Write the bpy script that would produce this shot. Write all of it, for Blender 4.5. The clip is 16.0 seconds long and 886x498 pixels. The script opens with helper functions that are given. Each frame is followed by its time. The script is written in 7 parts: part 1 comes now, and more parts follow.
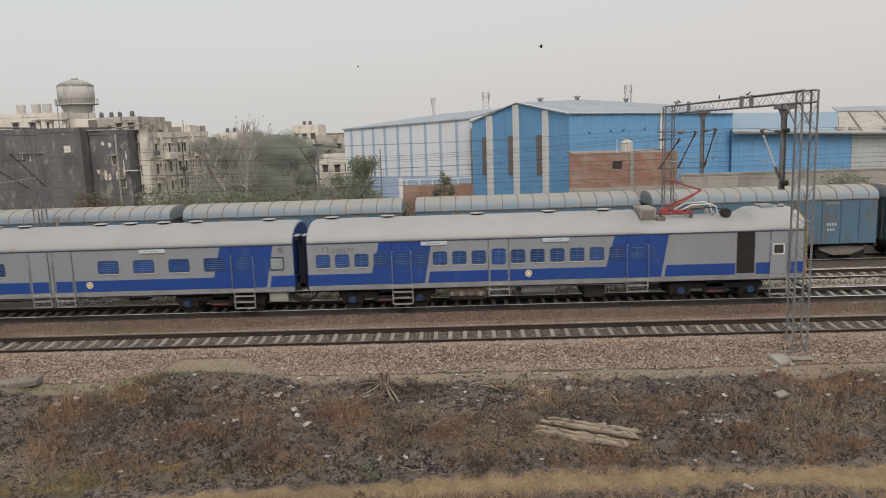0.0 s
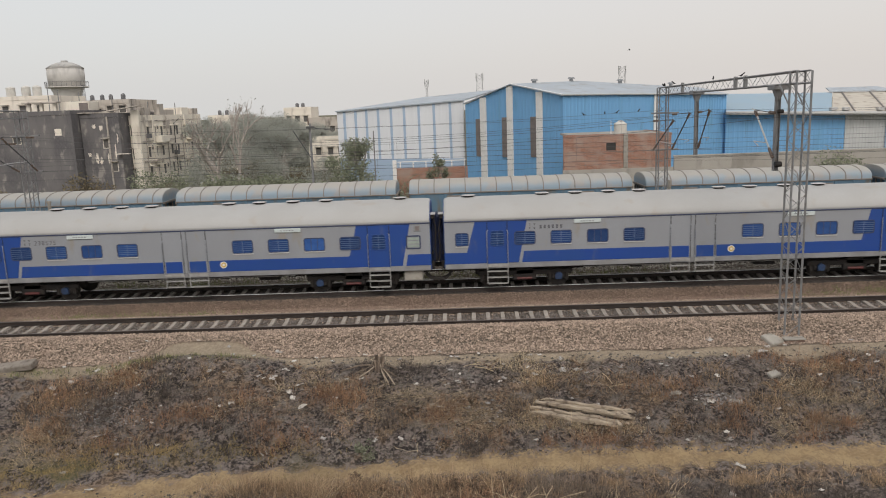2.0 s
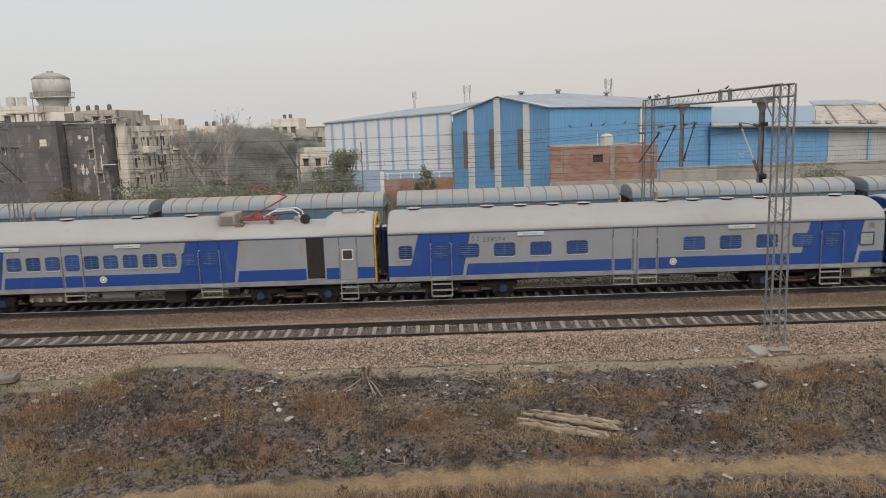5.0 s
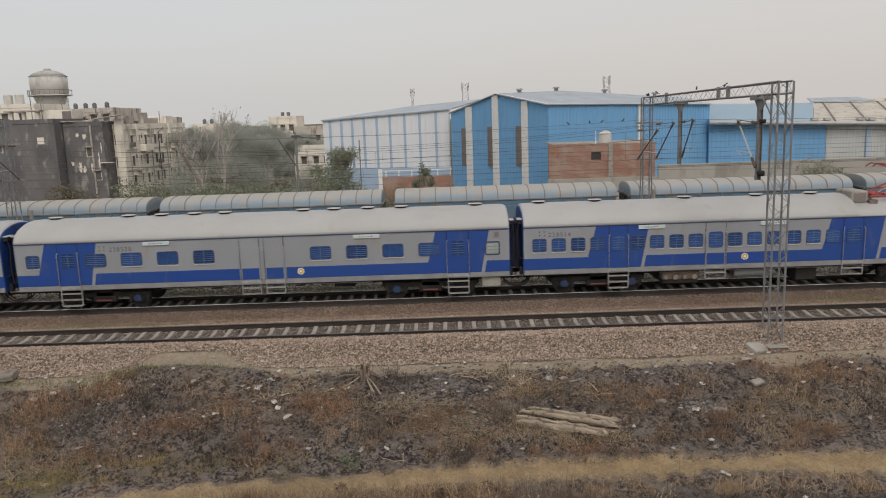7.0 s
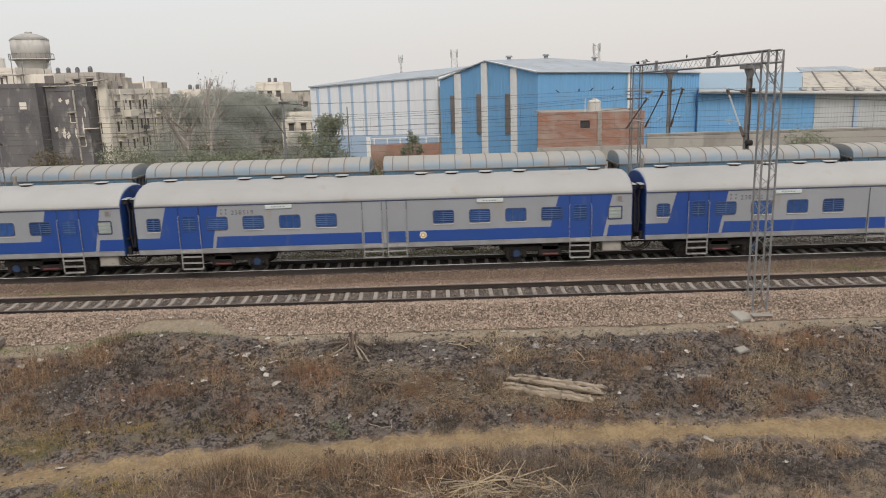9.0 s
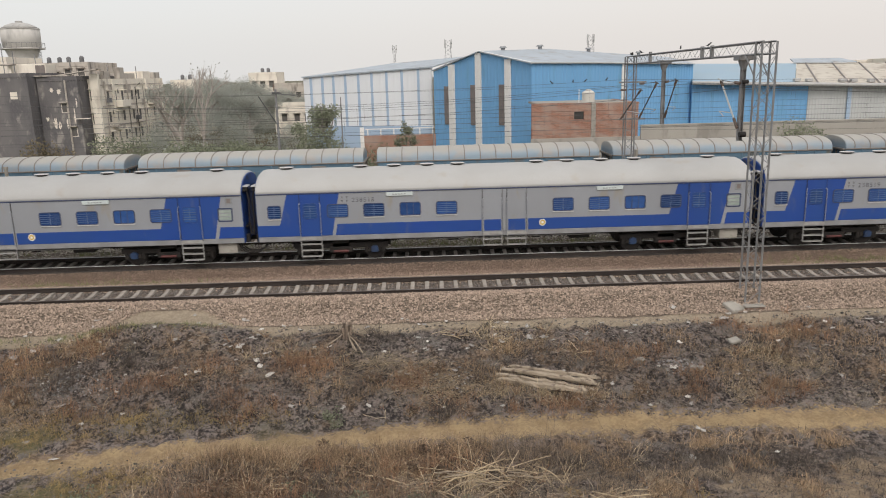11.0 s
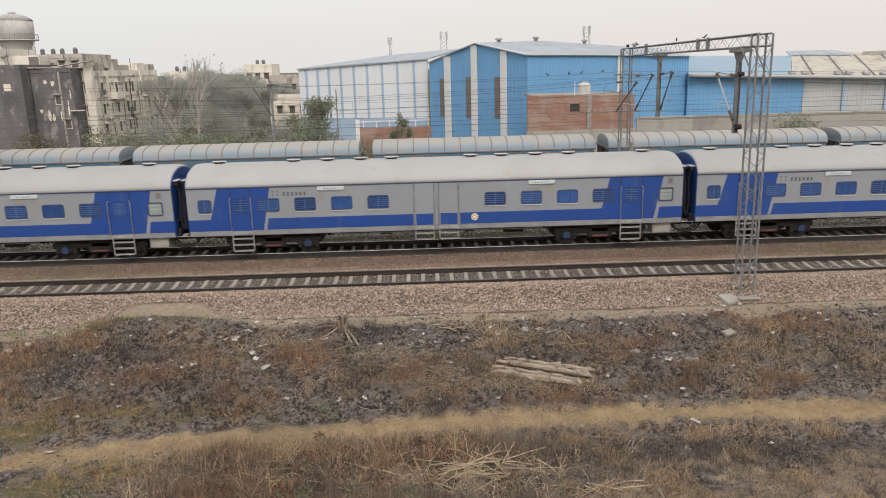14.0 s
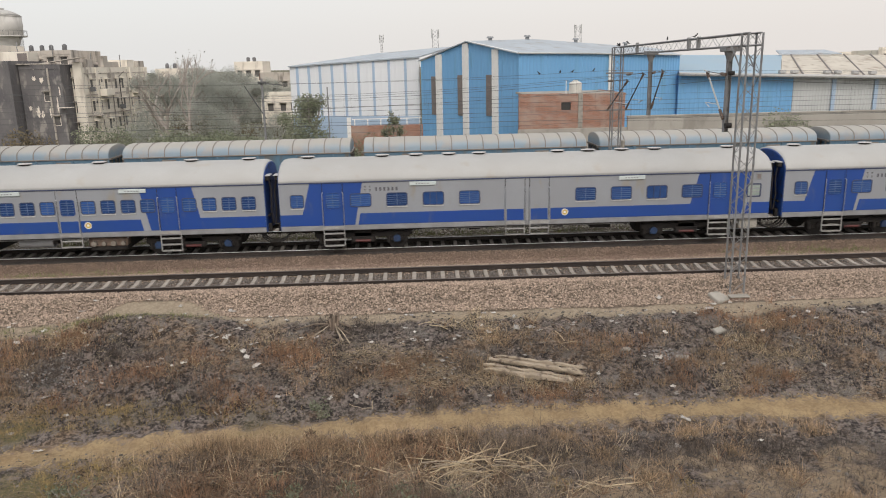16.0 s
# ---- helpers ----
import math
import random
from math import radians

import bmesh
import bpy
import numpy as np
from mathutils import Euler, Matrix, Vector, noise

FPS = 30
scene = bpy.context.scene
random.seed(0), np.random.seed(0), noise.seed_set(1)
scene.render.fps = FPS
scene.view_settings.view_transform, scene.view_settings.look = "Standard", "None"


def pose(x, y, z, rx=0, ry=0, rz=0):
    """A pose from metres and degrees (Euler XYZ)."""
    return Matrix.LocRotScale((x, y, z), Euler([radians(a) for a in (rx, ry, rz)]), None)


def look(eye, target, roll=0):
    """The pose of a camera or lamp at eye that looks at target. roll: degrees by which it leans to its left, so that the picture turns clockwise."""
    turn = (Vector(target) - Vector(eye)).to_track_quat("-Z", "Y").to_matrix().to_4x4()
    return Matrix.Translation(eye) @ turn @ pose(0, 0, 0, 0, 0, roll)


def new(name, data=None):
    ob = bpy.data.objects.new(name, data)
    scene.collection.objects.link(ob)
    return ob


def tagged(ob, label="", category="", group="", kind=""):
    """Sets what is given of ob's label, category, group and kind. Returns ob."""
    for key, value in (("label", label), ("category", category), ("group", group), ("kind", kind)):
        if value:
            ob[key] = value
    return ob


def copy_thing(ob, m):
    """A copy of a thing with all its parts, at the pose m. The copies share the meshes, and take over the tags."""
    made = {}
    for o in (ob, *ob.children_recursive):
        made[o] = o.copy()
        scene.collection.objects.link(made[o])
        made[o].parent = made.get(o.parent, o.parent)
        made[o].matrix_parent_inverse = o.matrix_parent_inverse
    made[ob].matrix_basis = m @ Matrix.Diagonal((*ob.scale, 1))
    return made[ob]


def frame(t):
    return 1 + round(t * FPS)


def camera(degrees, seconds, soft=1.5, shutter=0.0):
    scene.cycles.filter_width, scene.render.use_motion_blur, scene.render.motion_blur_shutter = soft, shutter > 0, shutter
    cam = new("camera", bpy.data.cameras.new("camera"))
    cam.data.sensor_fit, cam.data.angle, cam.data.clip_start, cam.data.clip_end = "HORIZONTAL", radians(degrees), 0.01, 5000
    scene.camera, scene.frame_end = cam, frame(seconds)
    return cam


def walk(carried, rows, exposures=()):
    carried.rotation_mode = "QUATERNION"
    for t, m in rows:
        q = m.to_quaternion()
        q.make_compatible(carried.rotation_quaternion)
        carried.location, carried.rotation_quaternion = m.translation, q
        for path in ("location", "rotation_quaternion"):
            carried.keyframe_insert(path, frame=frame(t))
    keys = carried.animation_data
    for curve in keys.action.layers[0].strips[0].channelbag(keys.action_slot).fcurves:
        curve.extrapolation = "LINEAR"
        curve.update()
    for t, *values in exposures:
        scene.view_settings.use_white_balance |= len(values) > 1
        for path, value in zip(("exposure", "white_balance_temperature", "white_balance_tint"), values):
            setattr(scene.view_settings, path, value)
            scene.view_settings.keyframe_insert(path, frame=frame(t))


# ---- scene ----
cam = camera(61.04, 16.0, soft=1.0, shutter=0.12)

# the camera stands at a window, eight metres above the rails, and only turns
EYE_Z = 7.671
PATH = [
    (0.0, 80.782, 1.887, 1.374),
    (0.5, 80.714, 1.875, 1.390),
    (1.0, 80.628, 1.927, 1.374),
    (1.5, 80.401, 1.904, 1.281),
    (2.0, 79.424, 2.050, 0.891),
    (2.5, 79.178, 2.138, 0.446),
    (3.0, 79.269, 2.018, 0.137),
    (3.5, 79.577, 1.915, 0.062),
    (4.0, 80.007, 1.877, 0.005),
    (6.5, 80.324, 1.922, -0.124),
    (7.0, 80.069, 1.926, -0.182),
    (7.5, 79.160, 1.812, -0.209),
    (8.0, 78.208, 1.691, -0.243),
    (8.5, 77.670, 1.630, -0.590),
    (9.0, 77.626, 1.567, -1.023),
    (11.5, 76.660, 1.434, -1.492),
    (12.0, 76.399, 1.411, -1.483),
    (12.5, 76.277, 1.432, -1.494),
    (13.0, 76.278, 1.410, -1.618),
    (13.5, 76.371, 1.389, -1.744),
    (14.0, 76.354, 1.398, -1.801),
    (14.5, 76.322, 1.416, -1.879),
    (15.0, 76.313, 1.415, -2.005),
    (15.5, 76.320, 1.376, -2.110),
    (16.0, 76.195, 1.192, -2.431),
]
TRAIN_X = [(0.0, -16.02), (0.5, -9.22), (1.0, -2.32), (1.5, 4.46), (2.0, 11.34), (2.5, 18.15), (3.0, 24.94), (3.5, 31.78), (4.0, 38.62), (6.5, 72.47), (7.0, 79.26), (7.5, 85.95), (8.0, 92.72), (8.5, 99.50), (9.0, 106.24), (11.5, 139.53), (12.0, 146.19), (12.5, 152.78), (13.0, 159.50), (13.5, 166.20), (14.0, 172.86), (14.5, 179.43), (15.0, 185.93), (15.5, 192.22), (16.0, 198.38)]

walk(cam, [(t, pose(0, 0, EYE_Z, rx, ry, rz)) for t, rx, ry, rz in PATH],
     exposures=[(0.0, 0.05), (1.0, 0.08), (2.0, 0.18), (4.0, 0.14), (7.0, 0.0), (7.5, 0.17), (8.5, 0.28), (12.0, 0.39), (16.0, 0.41)])

# ---- world and light: a hazy, overcast sky with a weak sun to the right ----
SUN_EL, SUN_AZ = radians(44), radians(173)
sun_dir = Vector((math.sin(SUN_AZ) * math.cos(SUN_EL), math.cos(SUN_AZ) * math.cos(SUN_EL), math.sin(SUN_EL)))


def make_world():
    w = bpy.data.worlds.new("hazy_sky")
    scene.world = w
    w.use_nodes = True
    nt = w.node_tree
    nt.nodes.clear()
    out = nt.nodes.new("ShaderNodeOutputWorld")
    sky = nt.nodes.new("ShaderNodeTexSky")
    sky.sky_type, sky.sun_disc = "NISHITA", False
    sky.sun_elevation, sky.sun_rotation = SUN_EL, SUN_AZ
    sky.dust_density, sky.air_density = 6.0, 1.0
    b1 = nt.nodes.new("ShaderNodeBackground")
    b1.inputs[1].default_value = 0.03
    nt.links.new(sky.outputs[0], b1.inputs[0])
    tc = nt.nodes.new("ShaderNodeTexCoord")
    dot = nt.nodes.new("ShaderNodeVectorMath")
    dot.operation = "DOT_PRODUCT"
    dot.inputs[1].default_value = Vector((0.83, 0.55, 0.0))
    nt.links.new(tc.outputs["Generated"], dot.inputs[0])
    ramp = nt.nodes.new("ShaderNodeMapRange")
    ramp.interpolation_type = "SMOOTHSTEP"
    ramp.inputs["From Min"].default_value, ramp.inputs["From Max"].default_value = 0.1, 0.95
    nt.links.new(dot.outputs["Value"], ramp.inputs["Value"])
    mix = nt.nodes.new("ShaderNodeMix")
    mix.data_type = "RGBA"
    mix.inputs[6].default_value = (0.575, 0.57, 0.56, 1)
    mix.inputs[7].default_value = (0.59, 0.555, 0.53, 1)
    nt.links.new(ramp.outputs["Result"], mix.inputs[0])
    b2 = nt.nodes.new("ShaderNodeBackground")
    b2.inputs[1].default_value = 1.0
    nt.links.new(mix.outputs[2], b2.inputs[0])
    add = nt.nodes.new("ShaderNodeAddShader")
    nt.links.new(b1.outputs[0], add.inputs[0])
    nt.links.new(b2.outputs[0], add.inputs[1])
    nt.links.new(add.outputs[0], out.inputs[0])


make_world()
sun = new("sun", bpy.data.lights.new("sun", "SUN"))
sun.data.energy, sun.data.angle, sun.data.color = 1.0, radians(28), (1.0, 0.965, 0.92)
sun.matrix_world = look(sun_dir * 100, (0, 0, 0))


# ---- materials ----
def mat(name, a, b=None, rough=0.7, metal=0.0, scale=3.0, fine=40.0, bump=0.15, depth=0.01, jitter=0.0, c=None, amount=0.35, island=0.0, streak=1.0, coat=0.0):
    """Two colours blended by a broad and a fine noise, a third as stains, with relief; jitter varies it from object to object."""
    m = bpy.data.materials.new(name)
    m.use_nodes = True
    nt = m.node_tree
    n, l = nt.nodes, nt.links
    bsdf = n["Principled BSDF"]
    bsdf.inputs["Roughness"].default_value, bsdf.inputs["Metallic"].default_value = rough, metal
    bsdf.inputs["Coat Weight"].default_value = coat
    b = b or tuple(0.8 * v for v in a)
    tc = n.new("ShaderNodeTexCoord")
    mp = n.new("ShaderNodeMapping")
    mp.inputs["Scale"].default_value = (1, 1, 1 / streak)
    l.new(tc.outputs["Object"], mp.inputs[0])

    def noise_tex(s, detail=4.0):
        t = n.new("ShaderNodeTexNoise")
        t.inputs["Scale"].default_value, t.inputs["Detail"].default_value = s, detail
        l.new(mp.outputs[0], t.inputs["Vector"])
        return t.outputs["Fac"]

    def mixc(f, x, y):
        k = n.new("ShaderNodeMix")
        k.data_type = "RGBA"
        for v, i in ((f, 0), (x, 6), (y, 7)):
            if isinstance(v, tuple):
                k.inputs[i].default_value = (*v, 1)
            elif isinstance(v, float):
                k.inputs[i].default_value = v
            else:
                l.new(v, k.inputs[i])
        return k.outputs[2]

    def ramp(v, lo, hi):
        k = n.new("ShaderNodeMapRange")
        k.interpolation_type = "SMOOTHSTEP"
        k.inputs["From Min"].default_value, k.inputs["From Max"].default_value = lo, hi
        l.new(v, k.inputs["Value"])
        return k.outputs["Result"]

    broad, small = noise_tex(scale), noise_tex(fine, 6.0)
    col = mixc(ramp(broad, 0.3, 0.7), a, b)
    col = mixc(ramp(small, 0.35, 0.75), col, mixc(0.5, col, b))
    if c:
        col = mixc(ramp(noise_tex(scale * 2.3, 8.0), 0.62 - amount * 0.3, 0.72), col, c)
    if jitter or island:
        if island:
            src = n.new("ShaderNodeNewGeometry").outputs["Random Per Island"]
        else:
            src = n.new("ShaderNodeObjectInfo").outputs["Random"]
        hsv = n.new("ShaderNodeHueSaturation")
        mr = n.new("ShaderNodeMapRange")
        k = jitter or island
        mr.inputs["To Min"].default_value, mr.inputs["To Max"].default_value = 1 - k, 1 + k
        l.new(src, mr.inputs["Value"])
        l.new(mr.outputs["Result"], hsv.inputs["Value"])
        l.new(col, hsv.inputs["Color"])
        col = hsv.outputs["Color"]
    l.new(col, bsdf.inputs["Base Color"])
    if bump:
        bp = n.new("ShaderNodeBump")
        bp.inputs["Strength"].default_value, bp.inputs["Distance"].default_value = bump, depth
        l.new(small, bp.inputs["Height"])
        l.new(bp.outputs[0], bsdf.inputs["Normal"])
    return m


M = dict(
    coach_grey=mat("coach_grey_paint", (0.285, 0.30, 0.325), (0.255, 0.265, 0.285), 0.45, 0, 0.7, 25, 0.04, c=(0.265, 0.25, 0.225), amount=0.15, streak=2.5),
    coach_blue=mat("coach_blue_paint", (0.010, 0.052, 0.265), (0.014, 0.058, 0.24), 0.42, 0, 0.8, 25, 0.04, c=(0.05, 0.08, 0.22), amount=0.2, streak=2.5),
    end_blue=mat("end_wall_blue", (0.014, 0.062, 0.255), (0.012, 0.048, 0.195), 0.5, 0, 1.5, 25, 0.05, c=(0.03, 0.03, 0.04), amount=0.4),
    roof_white=mat("roof_cream_paint", (0.395, 0.395, 0.39), (0.36, 0.355, 0.345), 0.6, 0, 0.5, 18, 0.05, c=(0.36, 0.34, 0.31), amount=0.12, jitter=0.05),
    sole_grey=mat("sole_bar_grey", (0.26, 0.265, 0.275), (0.20, 0.20, 0.205), 0.6, 0, 2, 30, 0.05),
    dark=mat("underframe_black", (0.012, 0.011, 0.011), (0.026, 0.021, 0.018), 0.8, 0, 3, 40, 0.2),
    bellows=mat("gangway_rubber_navy", (0.018, 0.028, 0.085), (0.022, 0.03, 0.065), 0.8, 0, 3, 30, 0.3),
    void=mat("dark_interior", (0.015, 0.014, 0.013), (0.02, 0.018, 0.016), 0.8, 0, 3, 40, 0.0),
    pane=mat("window_blue_shutter", (0.022, 0.062, 0.20), (0.034, 0.088, 0.25), 0.12, 0, 4, 40, 0.02, jitter=0.4),
    bars=mat("window_bars", (0.085, 0.135, 0.27), (0.10, 0.15, 0.27), 0.5, 0.2, 4, 40, 0.02),
    frame_grey=mat("window_frame_grey", (0.28, 0.29, 0.30), (0.24, 0.25, 0.26), 0.45, 0.2, 4, 40, 0.02),
    board=mat("destination_board", (0.55, 0.6, 0.6), (0.5, 0.55, 0.55), 0.4, 0, 4, 30, 0.02),
    steel=mat("handrail_steel", (0.42, 0.44, 0.48), (0.30, 0.32, 0.36), 0.3, 0.5, 5, 50, 0.03),
    step=mat("step_grey", (0.36, 0.36, 0.35), (0.26, 0.25, 0.24), 0.6, 0.1, 5, 50, 0.05),
    yellow=mat("badge_yellow", (0.62, 0.42, 0.08), (0.5, 0.36, 0.1), 0.5, 0, 6, 50, 0.02),
    cab_yellow=mat("cab_end_yellow", (0.85, 0.53, 0.03), (0.78, 0.46, 0.03), 0.4, 0, 2, 30, 0.03),
    white=mat("white_paint", (0.76, 0.75, 0.73), (0.70, 0.685, 0.66), 0.55, 0, 3, 30, 0.04),
    sill=mat("window_sill_grey", (0.46, 0.46, 0.46), (0.40, 0.39, 0.38), 0.6, 0, 4, 30, 0.03),
    red=mat("pantograph_red", (0.34, 0.035, 0.03), (0.28, 0.06, 0.05), 0.5, 0.1, 4, 40, 0.05),
    insul=mat("porcelain_brown", (0.14, 0.10, 0.08), (0.2, 0.15, 0.12), 0.25, 0, 6, 40, 0.03),
    axle_blue=mat("axle_box_blue", (0.022, 0.06, 0.15), (0.02, 0.035, 0.08), 0.5, 0, 6, 40, 0.05),
    rust_red=mat("damper_red", (0.13, 0.028, 0.026), (0.08, 0.022, 0.02), 0.5, 0, 6, 40, 0.05),
    ink=mat("black_lettering", (0.075, 0.075, 0.09), (0.10, 0.10, 0.115), 0.6, 0, 6, 40, 0.0),
    rail=mat("rail_rust", (0.052, 0.039, 0.033), (0.036, 0.028, 0.025), 0.7, 0.3, 1.5, 40, 0.1),
    # near-white base colour stands in for the sky's sheen on rubbed steel
    railtop=mat("rail_head_sky_sheen", (0.80, 0.79, 0.77), (0.70, 0.69, 0.67), 0.45, 0.2, 1.5, 40, 0.03),
    railtop_dull=mat("rail_head_dull", (0.17, 0.15, 0.135), (0.12, 0.10, 0.09), 0.5, 0.5, 1.5, 40, 0.05),
    sleeper=mat("concrete_sleeper", (0.33, 0.30, 0.265), (0.27, 0.235, 0.20), 0.9, 0, 4, 60, 0.3, jitter=0.12),
    stone=mat("ballast_stone", (0.355, 0.275, 0.217), (0.25, 0.192, 0.15), 0.95, 0, 5, 60, 0.3, island=0.45),
    stone_rust=mat("ballast_stone_rusty", (0.30, 0.22, 0.168), (0.23, 0.162, 0.122), 0.95, 0, 1.2, 60, 0.3, island=0.28),
    stone_oily=mat("ballast_stone_oily", (0.185, 0.16, 0.142), (0.125, 0.108, 0.097), 0.9, 0, 2, 60, 0.3, island=0.45),
    stone_pale=mat("ballast_stone_pale", (0.46, 0.42, 0.36), (0.36, 0.33, 0.28), 0.95, 0, 2, 60, 0.3, island=0.45),
    mast=mat("galvanised_mast", (0.265, 0.27, 0.275), (0.20, 0.20, 0.20), 0.6, 0.3, 2, 40, 0.1, c=(0.16, 0.14, 0.125), amount=0.25),
    wire=mat("wire_dark", (0.09, 0.09, 0.095), (0.11, 0.11, 0.11), 0.6, 0.3, 2, 40, 0.0),
    concrete=mat("concrete_grey", (0.36, 0.34, 0.30), (0.28, 0.26, 0.23), 0.9, 0, 1.5, 30, 0.3, c=(0.2, 0.18, 0.15), amount=0.4),
    wagon=mat("wagon_blue", (0.10, 0.185, 0.26), (0.085, 0.155, 0.22), 0.65, 0, 0.8, 20, 0.1, c=(0.13, 0.12, 0.10), amount=0.4, streak=3, jitter=0.08),
    wagon_rib=mat("wagon_rib_weathered", (0.24, 0.22, 0.20), (0.18, 0.155, 0.135), 0.8, 0, 2, 20, 0.1),
    # blue lightened to put distance haze into the sheds' colour
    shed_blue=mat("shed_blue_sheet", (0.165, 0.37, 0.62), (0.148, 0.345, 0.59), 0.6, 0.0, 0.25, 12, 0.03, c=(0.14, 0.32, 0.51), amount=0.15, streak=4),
    shed_white=mat("shed_white_sheet", (0.72, 0.735, 0.76), (0.67, 0.685, 0.715), 0.55, 0, 0.3, 12, 0.03, streak=4),
    shed_stripe=mat("shed_pale_blue_sheet", (0.37, 0.47, 0.61), (0.34, 0.44, 0.57), 0.55, 0, 0.3, 12, 0.03, streak=4),
    shed_roof=mat("shed_roof_sheet", (0.40, 0.45, 0.50), (0.34, 0.38, 0.42), 0.5, 0.1, 0.3, 8, 0.03, c=(0.3, 0.3, 0.3), amount=0.3),
    roof_pale=mat("pale_blue_roof_sheet", (0.26, 0.385, 0.49), (0.28, 0.385, 0.465), 0.5, 0.05, 0.3, 8, 0.03),
    roof_beige=mat("beige_roof_sheet", (0.55, 0.51, 0.44), (0.48, 0.44, 0.38), 0.7, 0, 0.4, 8, 0.05, c=(0.3, 0.25, 0.2), amount=0.4),
    sheet_grey=mat("grey_sheet_wall", (0.52, 0.53, 0.53), (0.46, 0.47, 0.47), 0.6, 0.1, 0.4, 10, 0.04),
    louvre=mat("shed_window_brown", (0.21, 0.18, 0.165), (0.17, 0.145, 0.135), 0.5, 0, 2, 20, 0.05),
    # cream and mould-black plaster raised in tone to stand in for haze
    plaster_cream=mat("plaster_cream", (0.78, 0.73, 0.63), (0.72, 0.66, 0.58), 0.9, 0, 0.3, 12, 0.1, c=(0.50, 0.45, 0.39), amount=0.3, streak=3),
    plaster_tan=mat("plaster_bare_grey", (0.50, 0.455, 0.405), (0.42, 0.38, 0.335), 0.9, 0, 0.4, 12, 0.1, c=(0.18, 0.16, 0.14), amount=0.5, streak=3),
    plaster_dark=mat("wall_mould_black", (0.10, 0.096, 0.102), (0.165, 0.155, 0.155), 0.95, 0, 0.5, 5, 0.1, c=(0.29, 0.27, 0.25), amount=0.22, streak=2),
    house_window=mat("house_window_shade", (0.085, 0.08, 0.075), (0.12, 0.11, 0.10), 0.6, 0, 2, 20, 0.0),
    window_dark=mat("window_opening", (0.03, 0.032, 0.035), (0.05, 0.045, 0.04), 0.3, 0, 2, 20, 0.0),
    tank_white=mat("tank_white_plastic", (0.6, 0.59, 0.55), (0.52, 0.5, 0.46), 0.5, 0, 2, 20, 0.03),
    tower=mat("tower_concrete", (0.60, 0.58, 0.55), (0.52, 0.50, 0.475), 0.9, 0, 0.3, 8, 0.1, c=(0.40, 0.385, 0.365), amount=0.4, streak=3),
    tower_dome=mat("tower_dome_weathered", (0.46, 0.45, 0.43), (0.36, 0.35, 0.335), 0.9, 0, 0.5, 8, 0.1, c=(0.25, 0.24, 0.23), amount=0.4),
    # grey bark and the leaves are paled to stand in for distance haze
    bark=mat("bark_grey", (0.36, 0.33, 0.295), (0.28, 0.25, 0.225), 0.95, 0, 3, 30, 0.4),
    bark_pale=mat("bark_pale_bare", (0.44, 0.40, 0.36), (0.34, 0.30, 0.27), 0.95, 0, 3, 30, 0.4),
    leaf=mat("leaves_haze_pale", (0.42, 0.43, 0.385), (0.39, 0.40, 0.355), 0.85, 0, 1, 20, 0, island=0.08),
    leaf_green=mat("leaves_green", (0.20, 0.22, 0.145), (0.24, 0.25, 0.175), 0.8, 0, 1, 20, 0, island=0.4),
    leaf_lush=mat("leaves_fresh_green", (0.25, 0.27, 0.185), (0.30, 0.315, 0.225), 0.8, 0, 1, 20, 0, island=0.4),
    leaf_brown=mat("leaves_brown", (0.23, 0.185, 0.125), (0.18, 0.155, 0.10), 0.9, 0, 1, 20, 0, island=0.4),
    grass_dry=mat("grass_dry_brown", (0.42, 0.30, 0.19), (0.26, 0.18, 0.112), 0.95, 0, 0.6, 20, 0, island=0.6),
    grass_rust=mat("grass_rust_brown", (0.34, 0.195, 0.115), (0.23, 0.135, 0.085), 0.95, 0, 0.6, 20, 0, island=0.5),
    grass_burnt=mat("grass_burnt", (0.06, 0.051, 0.046), (0.125, 0.10, 0.082), 0.95, 0, 0.6, 20, 0, island=0.5),
    grass_green=mat("grass_olive", (0.25, 0.195, 0.082), (0.33, 0.235, 0.11), 0.9, 0, 0.6, 20, 0, island=0.4),
    brush=mat("withered_brush", (0.20, 0.135, 0.088), (0.12, 0.085, 0.06), 0.95, 0, 2, 20, 0, island=0.6),
    weed_green=mat("weeds_green", (0.17, 0.185, 0.075), (0.22, 0.22, 0.10), 0.9, 0, 0.6, 20, 0, island=0.4),
    straw=mat("straw_pale", (0.52, 0.42, 0.28), (0.40, 0.31, 0.20), 0.9, 0, 0.6, 20, 0, island=0.35),
    paper=mat("litter_white", (0.52, 0.50, 0.47), (0.38, 0.35, 0.32), 0.8, 0, 9, 30, 0.1, jitter=0.4),
    old_wood=mat("old_weathered_timber", (0.41, 0.345, 0.265), (0.27, 0.22, 0.165), 0.95, 0, 2, 25, 0.5, c=(0.12, 0.09, 0.07), amount=0.4),
    boundary=mat("boundary_wall_plaster", (0.40, 0.375, 0.335), (0.34, 0.315, 0.28), 0.92, 0, 0.5, 14, 0.15, c=(0.27, 0.25, 0.22), amount=0.3, streak=2),
    concrete_dirty=mat("concrete_dirty", (0.27, 0.24, 0.205), (0.19, 0.165, 0.14), 0.95, 0, 3, 30, 0.4, c=(0.12, 0.10, 0.085), amount=0.4),
    tank_dark=mat("tank_faded_black", (0.16, 0.16, 0.165), (0.12, 0.12, 0.125), 0.6, 0, 2, 20, 0.03),
    ash=mat("ash_pale_grey", (0.32, 0.30, 0.29), (0.18, 0.17, 0.165), 0.95, 0, 5, 60, 0.3, island=0.5),
    bird=mat("bird_dark", (0.03, 0.03, 0.032), (0.05, 0.05, 0.05), 0.8, 0, 5, 30, 0.0),
)


